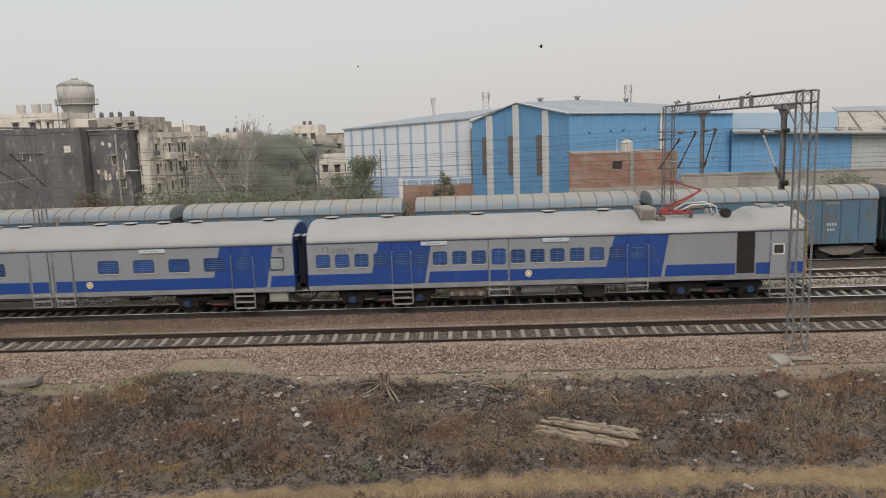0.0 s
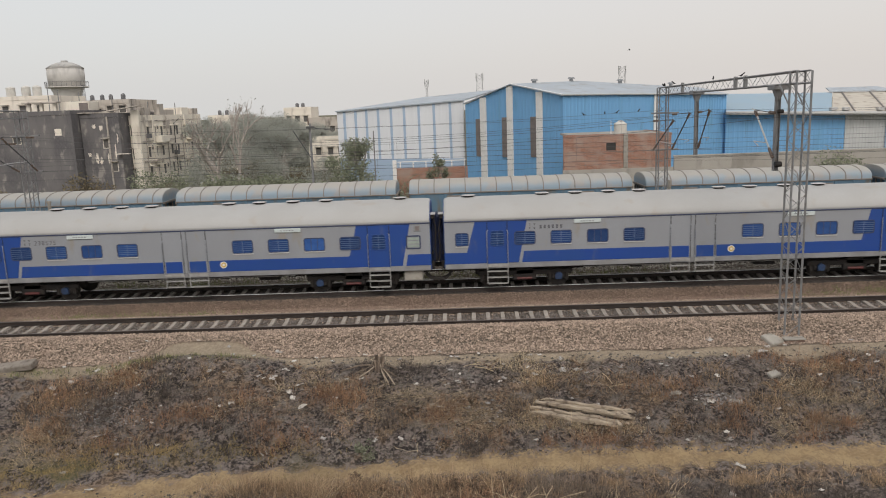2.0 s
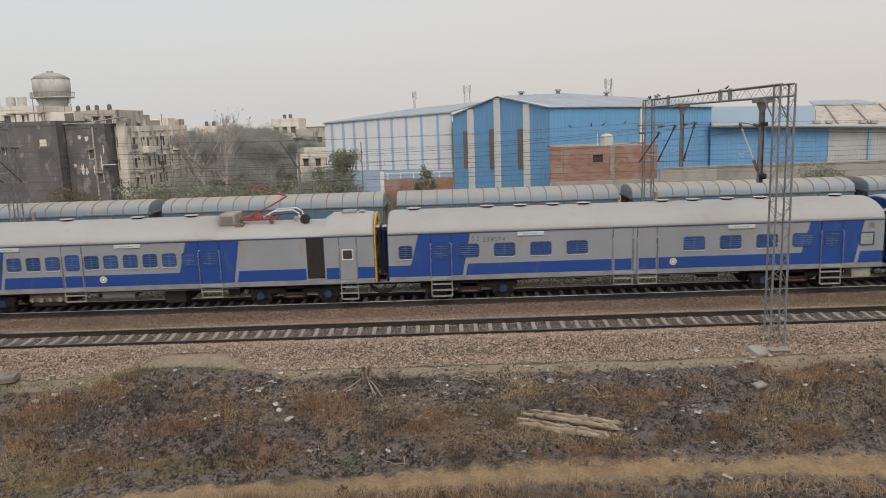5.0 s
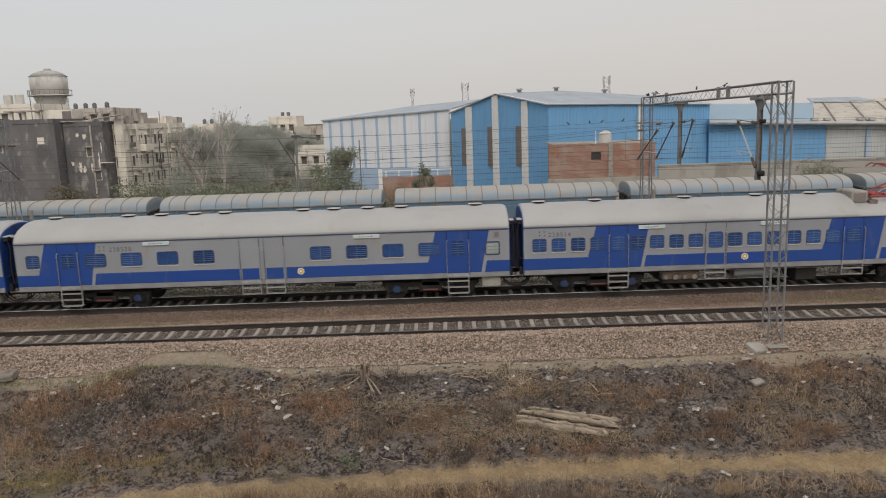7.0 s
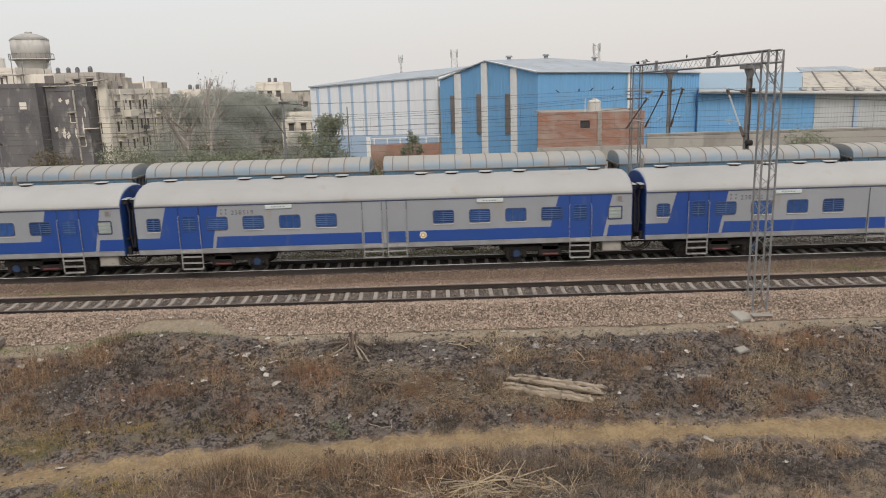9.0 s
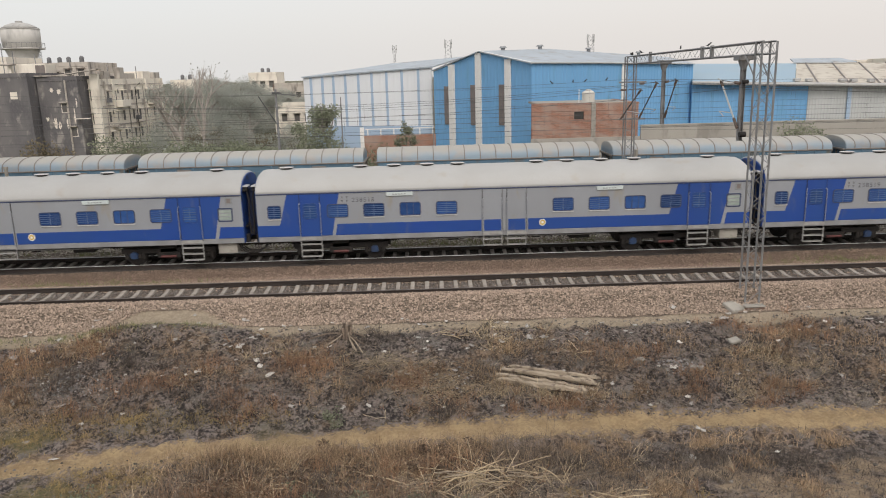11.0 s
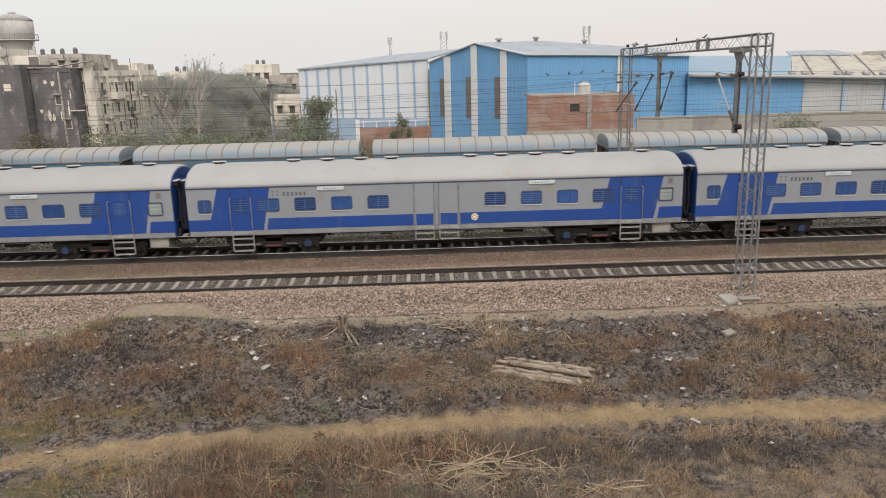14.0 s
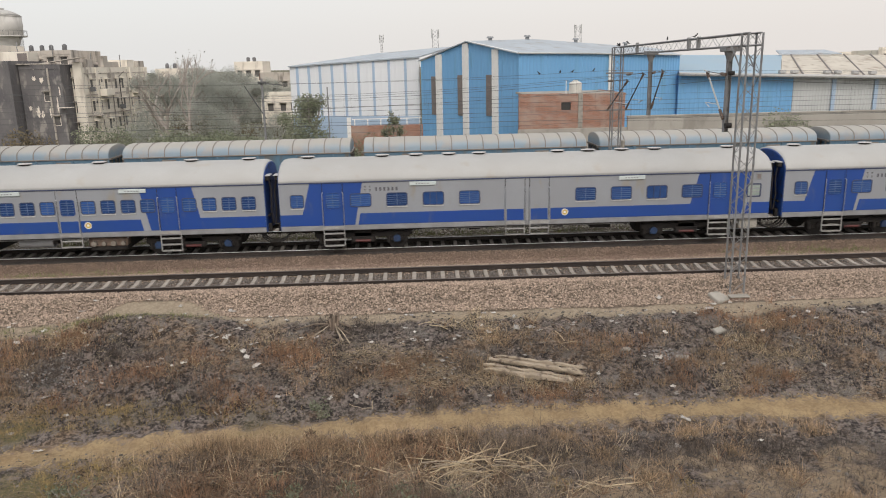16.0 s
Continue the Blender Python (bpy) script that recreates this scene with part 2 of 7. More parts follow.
def let_light_through(m, share):
    """Thin leaves pass part of the light on to the other side."""
    n, l = m.node_tree.nodes, m.node_tree.links
    bsdf, out = n["Principled BSDF"], n["Material Output"]
    tr, mx = n.new("ShaderNodeBsdfTranslucent"), n.new("ShaderNodeMixShader")
    l.new(bsdf.inputs["Base Color"].links[0].from_socket, tr.inputs["Color"])
    mx.inputs[0].default_value = share
    l.new(bsdf.outputs[0], mx.inputs[1]), l.new(tr.outputs[0], mx.inputs[2])
    l.new(mx.outputs[0], out.inputs["Surface"])


for kind in ("leaf", "leaf_lush", "leaf_green", "leaf_brown"):
    let_light_through(M[kind], 0.5)


def dusted(m, z0, z1, colour):
    """Pale dust settled on the upper part of a thing, from z0 to z1 in its own space."""
    n, l = m.node_tree.nodes, m.node_tree.links
    bsdf = n["Principled BSDF"]
    base = bsdf.inputs["Base Color"].links[0].from_socket
    tc, sep, nz = n.new("ShaderNodeTexCoord"), n.new("ShaderNodeSeparateXYZ"), n.new("ShaderNodeTexNoise")
    nz.inputs["Scale"].default_value, nz.inputs["Detail"].default_value = 1.1, 6.0
    l.new(tc.outputs["Object"], sep.inputs[0]), l.new(tc.outputs["Object"], nz.inputs["Vector"])
    add, mr, mx = n.new("ShaderNodeMath"), n.new("ShaderNodeMapRange"), n.new("ShaderNodeMix")
    add.operation = "MULTIPLY_ADD"
    add.inputs[1].default_value = 0.45
    l.new(nz.outputs["Fac"], add.inputs[0]), l.new(sep.outputs["Z"], add.inputs[2])
    mr.interpolation_type = "SMOOTHSTEP"
    mr.inputs["From Min"].default_value, mr.inputs["From Max"].default_value = z0 + 0.22, z1 + 0.22
    l.new(add.outputs[0], mr.inputs["Value"])
    mx.data_type = "RGBA"
    mx.inputs[7].default_value = (*colour, 1)
    l.new(mr.outputs["Result"], mx.inputs[0]), l.new(base, mx.inputs[6]), l.new(mx.outputs[2], bsdf.inputs["Base Color"])


M["wagon_roof"] = mat("wagon_roof_dusty", (0.215, 0.29, 0.355), (0.25, 0.30, 0.345), 0.75, 0, 0.4, 15, 0.1, c=(0.30, 0.29, 0.28), amount=0.4, jitter=0.1)
dusted(M["wagon_roof"], 3.95, 4.42, (0.365, 0.35, 0.32))


def ground_material():
    """Ballast, worn earth, burnt grass and a foot path, told apart by where they lie and broken up by noise."""
    m = bpy.data.materials.new("ground_earth")
    m.use_nodes = True
    n, l = m.node_tree.nodes, m.node_tree.links
    bsdf = n["Principled BSDF"]
    bsdf.inputs["Roughness"].default_value = 0.96
    geo = n.new("ShaderNodeNewGeometry")
    xyz = n.new("ShaderNodeSeparateXYZ")
    l.new(geo.outputs["Position"], xyz.inputs[0])

    def tex(s, d=5.0):
        t = n.new("ShaderNodeTexNoise")
        t.inputs["Scale"].default_value, t.inputs["Detail"].default_value = s, d
        l.new(geo.outputs["Position"], t.inputs["Vector"])
        return t.outputs["Fac"]

    def math_(op, a, b):
        k = n.new("ShaderNodeMath")
        k.operation = op
        for v, i in ((a, 0), (b, 1)):
            if isinstance(v, (int, float)):
                k.inputs[i].default_value = v
            else:
                l.new(v, k.inputs[i])
        return k.outputs[0]

    def ramp(v, lo, hi):
        k = n.new("ShaderNodeMapRange")
        k.interpolation_type = "SMOOTHSTEP"
        k.inputs["From Min"].default_value, k.inputs["From Max"].default_value = lo, hi
        l.new(v, k.inputs["Value"])
        return k.outputs["Result"]

    def mixc(f, x, y):
        k = n.new("ShaderNodeMix")
        k.data_type = "RGBA"
        for v, i in ((f, 0), (x, 6), (y, 7)):
            if isinstance(v, tuple):
                k.inputs[i].default_value = (*v, 1)
            else:
                l.new(v, k.inputs[i])
        return k.outputs[2]

    n1, n2, n3, n4 = tex(0.45), tex(2.2), tex(11.0), tex(45.0, 3.0)
    wob = math_("MULTIPLY", math_("SUBTRACT", tex(0.9), 0.5), 1.3)
    y = math_("ADD", xyz.outputs["Y"], wob)
    # burnt and dry bank; the darkest tones also paint shade between tufts
    lump = math_("ADD", math_("MULTIPLY", n3, 0.55), math_("MULTIPLY", tex(4.2, 6.0), 0.45))
    burnt = mixc(ramp(lump, 0.41, 0.61), (0.027, 0.022, 0.022), (0.285, 0.236, 0.212))
    dry = mixc(ramp(lump, 0.41, 0.61), (0.078, 0.053, 0.037), (0.325, 0.233, 0.162))
    bank = mixc(ramp(math_("ADD", n1, math_("MULTIPLY", math_("SUBTRACT", n2, 0.5), 0.6)), 0.49, 0.66), burnt, dry)
    ash = mixc(ramp(n4, 0.4, 0.7), (0.165, 0.146, 0.134), (0.34, 0.306, 0.278))
    bank = mixc(ramp(tex(1.7, 8.0), 0.545, 0.68), bank, ash)
    # foot path, bending with x
    x = xyz.outputs["X"]
    bend = math_("ADD", 20.25, math_("MULTIPLY", math_("MULTIPLY", math_("SUBTRACT", x, 6.0), math_("SUBTRACT", x, 6.0)), -0.0046))
    off = math_("ABSOLUTE", math_("SUBTRACT", math_("ADD", xyz.outputs["Y"], math_("MULTIPLY", wob, 0.35)), bend), 0)
    path = mixc(ramp(math_("ADD", math_("MULTIPLY", n3, 0.5), math_("MULTIPLY", n2, 0.5)), 0.38, 0.62), (0.50, 0.365, 0.205), (0.36, 0.25, 0.138))
    sand = mixc(ramp(n3, 0.3, 0.7), (0.45, 0.345, 0.235), (0.30, 0.225, 0.155))
    bare = math_("MULTIPLY", math_("MULTIPLY", ramp(xyz.outputs["Y"], 18.3, 17.4), ramp(x, 2.6, 4.5)), ramp(tex(0.55, 6.0), 0.44, 0.54))
    bank = mixc(bare, bank, sand)
    col = mixc(ramp(math_("ADD", off, math_("MULTIPLY", math_("SUBTRACT", math_("ADD", n3, math_("MULTIPLY", n2, 0.6)), 0.8), 1.1)), 0.72, 0.26), bank, path)
    # trodden edge along the ballast
    edge = mixc(ramp(n3, 0.3, 0.7), (0.47, 0.385, 0.285), (0.35, 0.285, 0.21))
    hump = ramp(math_("ABSOLUTE", math_("ADD", x, 9.2), 0), 3.0, 0.9)
    lower = math_("ADD", xyz.outputs["Y"], math_("MULTIPLY", wob, 0.3))
    col = mixc(ramp(math_("SUBTRACT", lower, math_("MULTIPLY", hump, 0.42)), 24.48, 24.68), col, edge)
    # ballast, its dark tones standing in for shade between the stones
    gravel = mixc(ramp(n4, 0.35, 0.65), (0.095, 0.077, 0.063), (0.24, 0.195, 0.157))
    gravel = mixc(ramp(n1, 0.4, 0.62), gravel, mixc(ramp(n4, 0.35, 0.65), (0.10, 0.076, 0.06), (0.25, 0.19, 0.148)))
    rusty = mixc(ramp(n4, 0.35, 0.65), (0.115, 0.082, 0.063), (0.25, 0.175, 0.132))
    gravel = mixc(ramp(math_("ABSOLUTE", math_("SUBTRACT", y, 31.4), 0), 2.3, 1.5), gravel, rusty)
    # darker band along the middle track
    brownish = mixc(ramp(n3, 0.35, 0.65), (0.045, 0.039, 0.036), (0.11, 0.092, 0.08))
    gravel = mixc(ramp(math_("ABSOLUTE", math_("SUBTRACT", xyz.outputs["Y"], 32.65), 0), 1.75, 1.25), gravel, brownish)
    col = mixc(ramp(math_("SUBTRACT", math_("ADD", xyz.outputs["Y"], math_("MULTIPLY", wob, 0.3)), math_("MULTIPLY", hump, 0.75)), 25.02, 25.14), col, gravel)
    # dusty ground behind the tracks
    far = mixc(ramp(n2, 0.35, 0.65), (0.15, 0.13, 0.085), (0.10, 0.105, 0.06))
    col = mixc(ramp(y, 50.0, 51.0), col, far)
    # green weeds here and there
    weed = mixc(ramp(n3, 0.3, 0.7), (0.13, 0.12, 0.055), (0.20, 0.165, 0.085))
    m1 = math_("MULTIPLY", ramp(tex(0.33, 4.0), 0.56, 0.66), ramp(xyz.outputs["X"], -2.0, -9.0))
    near = math_("MULTIPLY", ramp(xyz.outputs["Y"], 21.3, 20.4), m1)
    col = mixc(near, col, weed)
    between = math_("MULTIPLY", ramp(math_("ABSOLUTE", math_("SUBTRACT", xyz.outputs["Y"], 30.1), 0), 0.5, 0.2), ramp(tex(0.25, 5.0), 0.5, 0.6))
    col = mixc(between, col, weed)
    l.new(col, bsdf.inputs["Base Color"])
    bp = n.new("ShaderNodeBump")
    bp.inputs["Strength"].default_value, bp.inputs["Distance"].default_value = 1.0, 0.09
    l.new(math_("ADD", n4, n3), bp.inputs["Height"])
    l.new(bp.outputs[0], bsdf.inputs["Normal"])
    return m


M["ground"] = ground_material()


# ---- mesh helpers ----
def part(name, bm, material, parent=None, label=""):
    me = bpy.data.meshes.new(name)
    bm.normal_update()
    bm.to_mesh(me)
    bm.free()
    me.materials.append(material)
    ob = new(name, me)
    if parent is not None:
        ob.parent = parent
    if label:
        ob["label"] = label
    return ob


def again(ob, name, m, parent):
    """Another object on the same mesh, at the pose m."""
    o = new(name, ob.data)
    o.parent = parent
    o.matrix_basis = m
    return o


def thing(name, m, label, category, group="", kind=""):
    e = new(name)
    e.matrix_basis = m
    return tagged(e, label, category, group, kind)


def box(bm, x0, x1, y0, y1, z0, z1, bevel=0.0):
    v = bmesh.ops.create_cube(bm, size=1.0)["verts"]
    for q in v:
        q.co = Vector(((x0 + x1) / 2 + q.co.x * (x1 - x0), (y0 + y1) / 2 + q.co.y * (y1 - y0), (z0 + z1) / 2 + q.co.z * (z1 - z0)))
    if bevel:
        bmesh.ops.bevel(bm, geom=list({e for q in v for e in q.link_edges}), offset=bevel, segments=1, affect="EDGES")
    return bm


def rod(bm, p, q, r, n=6, r2=None):
    p, q = Vector(p), Vector(q)
    d = q - p
    m = Matrix.Translation((p + q) / 2) @ d.to_track_quat("Z", "Y").to_matrix().to_4x4()
    bmesh.ops.create_cone(bm, cap_ends=True, segments=n, radius1=r, radius2=r if r2 is None else r2, depth=d.length, matrix=m)
    return bm


def tube(bm, pts, r, n=4):
    """One joined tube through the points."""
    pts = [Vector(p) for p in pts]
    rings = []
    for i, p in enumerate(pts):
        d = (pts[min(i + 1, len(pts) - 1)] - pts[max(i - 1, 0)]).normalized()
        u = d.cross(Vector((0.13, 0.31, 0.94))).normalized()
        v = d.cross(u)
        rings.append([bm.verts.new(p + (u * math.cos(2 * math.pi * k / n) + v * math.sin(2 * math.pi * k / n)) * r) for k in range(n)])
    for a, b in zip(rings, rings[1:]):
        for k in range(n):
            bm.faces.new((a[k], a[(k + 1) % n], b[(k + 1) % n], b[k]))
    bm.faces.new(list(reversed(rings[0]))), bm.faces.new(rings[-1])
    return bm


def plate(bm, pts, y, depth):
    """A flat plate with the outline pts in x and z, its face at y, going back by depth."""
    a = [bm.verts.new((x, y, z)) for x, z in pts]
    b = [bm.verts.new((x, y + depth, z)) for x, z in pts]
    k = len(pts)
    bm.faces.new(a)
    bm.faces.new(list(reversed(b)))
    for i in range(k):
        bm.faces.new((a[i], b[i], b[(i + 1) % k], a[(i + 1) % k]))
    bmesh.ops.recalc_face_normals(bm, faces=bm.faces[:])
    return bm


def rounded(cx, cz, w, h, r, n=3):
    pts = []
    for sx, sz, a0 in ((1, 1, 0), (-1, 1, 90), (-1, -1, 180), (1, -1, 270)):
        for i in range(n + 1):
            a = radians(a0 + 90 * i / n)
            pts.append((cx + sx * (w / 2 - r) + r * math.cos(a), cz + sz * (h / 2 - r) + r * math.sin(a)))
    return pts


def ring(bm, outer, inner, y, depth):
    """A frame between two outlines of equally many points."""
    k = len(outer)
    for yy, flip in ((y, False), (y + depth, True)):
        o = [bm.verts.new((x, yy, z)) for x, z in outer]
        i_ = [bm.verts.new((x, yy, z)) for x, z in inner]
        if not flip:
            fo, fi = o, i_
        for j in range(k):
            q = (o[j], o[(j + 1) % k], i_[(j + 1) % k], i_[j])
            bm.faces.new(q if not flip else tuple(reversed(q)))
    for j in range(k):
        bm.faces.new((fo[j], fo[(j + 1) % k], o[(j + 1) % k], o[j]))
        bm.faces.new((fi[j], fi[(j + 1) % k], i_[(j + 1) % k], i_[j]))
    bmesh.ops.recalc_face_normals(bm, faces=bm.faces[:])
    return bm


def soup(name, verts, faces, material, parent=None):
    me = bpy.data.meshes.new(name)
    me.from_pydata(verts, [], faces)
    me.update()
    me.materials.append(material)
    ob = new(name, me)
    if parent is not None:
        ob.parent = parent
    return ob


# ---- ground ----
TRACK_Y = (27.52, 32.65, 36.66)
WAGON_Y, WAGON_Z = 47.0, -1.13


def smooth(a, b, v):
    t = min(1.0, max(0.0, (v - a) / (b - a)))
    return t * t * (3 - 2 * t)


def ground_z(x, y):
    knots = ((-60, -2.7), (16, -2.6), (19.2, -2.5), (20.6, -2.42), (22.5, -1.65), (24.3, -0.92), (25.0, -0.80), (25.2, -0.74), (26.15, -0.25),
             (28.9, -0.25), (29.5, -0.42), (30.6, -0.42), (31.2, -0.25), (38.4, -0.25), (39.6, -0.7), (44.5, -1.25), (60, -1.3), (3000, -1.3))
    for (y0, z0), (y1, z1) in zip(knots, knots[1:]):
        if y <= y1:
            z = z0 + (z1 - z0) * max(0.0, y - y0) / (y1 - y0)
            break
    rough = 1 - smooth(24.6, 25.2, y) * 0.93
    rough *= smooth(-200, -20, y)
    for ty in TRACK_Y:
        d = abs(y - ty)
        if d < 2.2:
            z += 0.125 * smooth(0.88, 1.0, d) * (1 - smooth(1.5, 2.1, d))
    if y < 60:
        z += rough * (0.13 * noise.noise((x * 2.3, y * 2.6, 11.0)) + 0.16 * noise.noise((x * 0.35, y * 0.5, 0.0)) + 0.10 * noise.noise((x * 1.3, y * 1.5, 3.0)) + 0.05 * noise.noise((x * 4.0, y * 4.0, 7.0)))
        z += 0.40 * math.exp(-((x + 9.3) / 2.2) ** 2 - ((y - 24.6) / 0.75) ** 2)
        z -= 0.40 * math.exp(-((x - 11.45) / 0.9) ** 2 - ((y - 24.35) / 0.42) ** 2)
        z -= 0.25 * math.exp(-((x + 14.0) / 2.2) ** 2 - ((y - 23.4) / 1.2) ** 2)
    return z


def axis(*runs):
    out = []
    for a, b, step in runs:
        k = max(1, round((b - a) / step))
        out += [a + (b - a) * i / k for i in range(k)]
    return out + [runs[-1][1]]


def make_ground():
    xs = axis((-2600, -300, 230), (-300, -40, 20), (-40, -22, 1.5), (-22, 24, 0.16), (24, 45, 1.5), (45, 300, 20), (300, 2600, 230))
    ys = axis((-300, -20, 40), (-20, 10, 5), (10, 14, 0.5), (14, 26.5, 0.13), (26.5, 34.4, 0.13), (34.4, 38.6, 0.2), (38.6, 48, 0.6), (48, 130, 6), (130, 400, 30), (400, 3000, 260))
    verts = [(x, y, ground_z(x, y)) for y in ys for x in xs]
    w = len(xs)
    faces = [(j * w + i, j * w + i + 1, (j + 1) * w + i + 1, (j + 1) * w + i) for j in range(len(ys) - 1) for i in range(w - 1)]
    ob = soup("ground", verts, faces, M["ground"])
    ob.data.polygons.foreach_set("use_smooth", [True] * len(faces))
    tagged(ob, "burnt brown grass bank, foot path and gravel beside the tracks", "ground", kind="structure")


make_ground()


# ---- railway tracks ----
def make_track(y, z, near):
    tr = thing("railway_track", pose(0, y, z), "rusty rails on grey concrete sleepers in gravel ballast", "railway track", "railway tracks", "structure")
    for s in (-1, 1):
        bm = bmesh.new()
        yy = s * 0.872
        box(bm, -260, 260, yy - 0.034, yy + 0.034, -0.045, -0.004, 0.006)
        box(bm, -260, 260, yy - 0.009, yy + 0.009, -0.14, -0.045)
        box(bm, -260, 260, yy - 0.07, yy + 0.07, -0.165, -0.14)
        r = part("rail", bm, M["rail"], tr)
        bm = bmesh.new()
        box(bm, -260, 260, yy - 0.036, yy + 0.036, -0.014, 0.0, 0.004)
        part("running_surface", bm, M["railtop" if y > 30 else "railtop_dull"], r, "rubbed rail head")
    bm = bmesh.new()
    for x0, x1, zt in ((0, 0, 0),):
        pts = [(-1.37, -0.24), (-1.37, -0.185), (-1.1, -0.165), (-0.6, -0.165), (-0.35, -0.205), (0.35, -0.205), (0.6, -0.165), (1.1, -0.165), (1.37, -0.185), (1.37, -0.24), (1.37, -0.36), (-1.37, -0.36)]
        a = [bm.verts.new((-0.085 + 0.012 * (zz > -0.22), q, zz)) for q, zz in pts]
        b = [bm.verts.new((0.085 - 0.012 * (zz > -0.22), q, zz)) for q, zz in pts]
        bm.faces.new(a), bm.faces.new(list(reversed(b)))
        for i in range(len(pts)):
            j = (i + 1) % len(pts)
            bm.faces.new((a[i], b[i], b[j], a[j]))
        bmesh.ops.recalc_face_normals(bm, faces=bm.faces[:])
    first = part("sleeper", bm, M["sleeper"], tr)
    first.matrix_basis = pose(near[0], 0, 0)
    rnd = random.Random(int(y * 10))
    x = near[0] + 0.556
    while x < near[1]:
        again(first, "sleeper", pose(x, rnd.uniform(-0.02, 0.02), rnd.uniform(-0.012, 0.006), 0, 0, rnd.uniform(-0.8, 0.8)), tr)
        x += 0.556
    bm = bmesh.new()
    for sgn in (-1, 1):
        x = near[0] - 0.556 if sgn < 0 else near[1] + 0.3
        while abs(x) < 140:
            box(bm, x - 0.1, x + 0.1, -1.37, 1.37, -0.34, -0.175)
            x += sgn * 0.556
    rest = part("far_sleepers", bm, M["sleeper"], tr)
    rest["kind"] = "stuff"
    return tr


make_track(TRACK_Y[0], 0, (-24, 26))
make_track(TRACK_Y[1], 0, (-26, 28))
make_track(TRACK_Y[2], 0, (2, 32))
make_track(WAGON_Y, WAGON_Z, (14, 34))


# ---- the train: 12 coaches in blue and grey ----
COACH, PITCH, HALF = 20.73, 21.336, 1.62
SIDE = -HALF
ROOF = ((1.64, 3.0), (1.615, 3.14), (1.54, 3.3), (1.40, 3.46), (1.18, 3.61), (0.88, 3.73), (0.5, 3.82), (0.0, 3.86))


def roof_shape(bm, stations):
    """A barrel roof through stations (x, how much of the rise it has)."""
    prof = [(-y, z) for y, z in ROOF] + [(y, z) for y, z in reversed(ROOF[:-1])]
    rings = [[bm.verts.new((x, y * (0.985 if k < 0.5 else 1.0), 3.0 + (z - 3.0) * k)) for y, z in prof] for x, k in stations]
    for a, b in zip(rings, rings[1:]):
        for i in range(len(prof) - 1):
            bm.faces.new((a[i], b[i], b[i + 1], a[i + 1]))
    bm.faces.new(rings[0])
    bm.faces.new(list(reversed(rings[-1])))
    for i in range(len(rings) - 1):
        bm.faces.new((rings[i][0], rings[i][-1], rings[i + 1][-1], rings[i + 1][0]))
    bmesh.ops.recalc_face_normals(bm, faces=bm.faces[:])
    for f_ in bm.faces:
        f_.smooth = len(f_.verts) == 4
    return bm


def roof_ends(a, b):
    left = [(a, 0.90), (a + 0.05, 0.955), (a + 0.14, 0.985), (a + 0.35, 1.0)]
    return left + [(a + (b - a) * i / 8, 1.0) for i in range(1, 8)] + [(b - (x - a), k) for x, k in reversed(left)]


M["window_edge"] = mat("window_edge_dark_blue", (0.035, 0.05, 0.11), (0.05, 0.065, 0.12), 0.5, 0.1, 4, 40, 0.02)
M["frosted"] = mat("frosted_green_glass", (0.34, 0.39, 0.35), (0.27, 0.32, 0.29), 0.25, 0, 4, 30, 0.02)


class Proto:
    """Meshes shared by the coaches."""


def coach_window(w, h, bars, name="window", edge="window_edge"):
    bm = ring(bmesh.new(), rounded(0, 0, w + 0.07, h + 0.07, 0.10), rounded(0, 0, w, h, 0.07), -0.018, 0.05)
    fr = part(name, bm, M[edge])
    pn = part("pane", plate(bmesh.new(), rounded(0, 0, w, h, 0.07), 0.0, 0.012), M["pane"], fr, "dark blue glass")
    bm = bmesh.new()
    for i in range(bars):
        z = -h / 2 + h * (i + 1) / (bars + 1)
        rod(bm, (-w / 2, -0.012, z), (w / 2, -0.012, z), 0.012, 5)
    box(bm, -0.012, 0.012, -0.014, -0.004, -h / 2, h / 2)
    if not bars:
        bm = bmesh.new()
        for k in (-1, 1):
            box(bm, k * w / 6 - 0.012, k * w / 6 + 0.012, -0.014, -0.004, -h / 2, h / 2)
    br = part("grille", bm, M["bars" if bars else "window_edge"], fr, "horizontal window bars" if bars else "two upright window bars")
    sl = part("sill", box(bmesh.new(), -w / 2 - 0.02, w / 2 + 0.02, -0.03, 0.0, -h / 2 - 0.085, -h / 2 - 0.04, 0.008), M["sill"], fr, "pale window sill")
    return fr, pn, br, sl


def place_window(proto, x, z, parent, y, sill=True):
    fr, pn, br, sl = proto
    o = again(fr, "window", pose(x, y, z), parent)
    again(pn, "pane", pose(0, 0, 0), o)["label"] = "dark blue glass"
    again(br, "grille", pose(0, 0, 0), o)["label"] = br["label"]
    if sill and proto is not Proto.small:
        again(sl, "sill", pose(0, 0, 0), o)["label"] = "pale window sill"


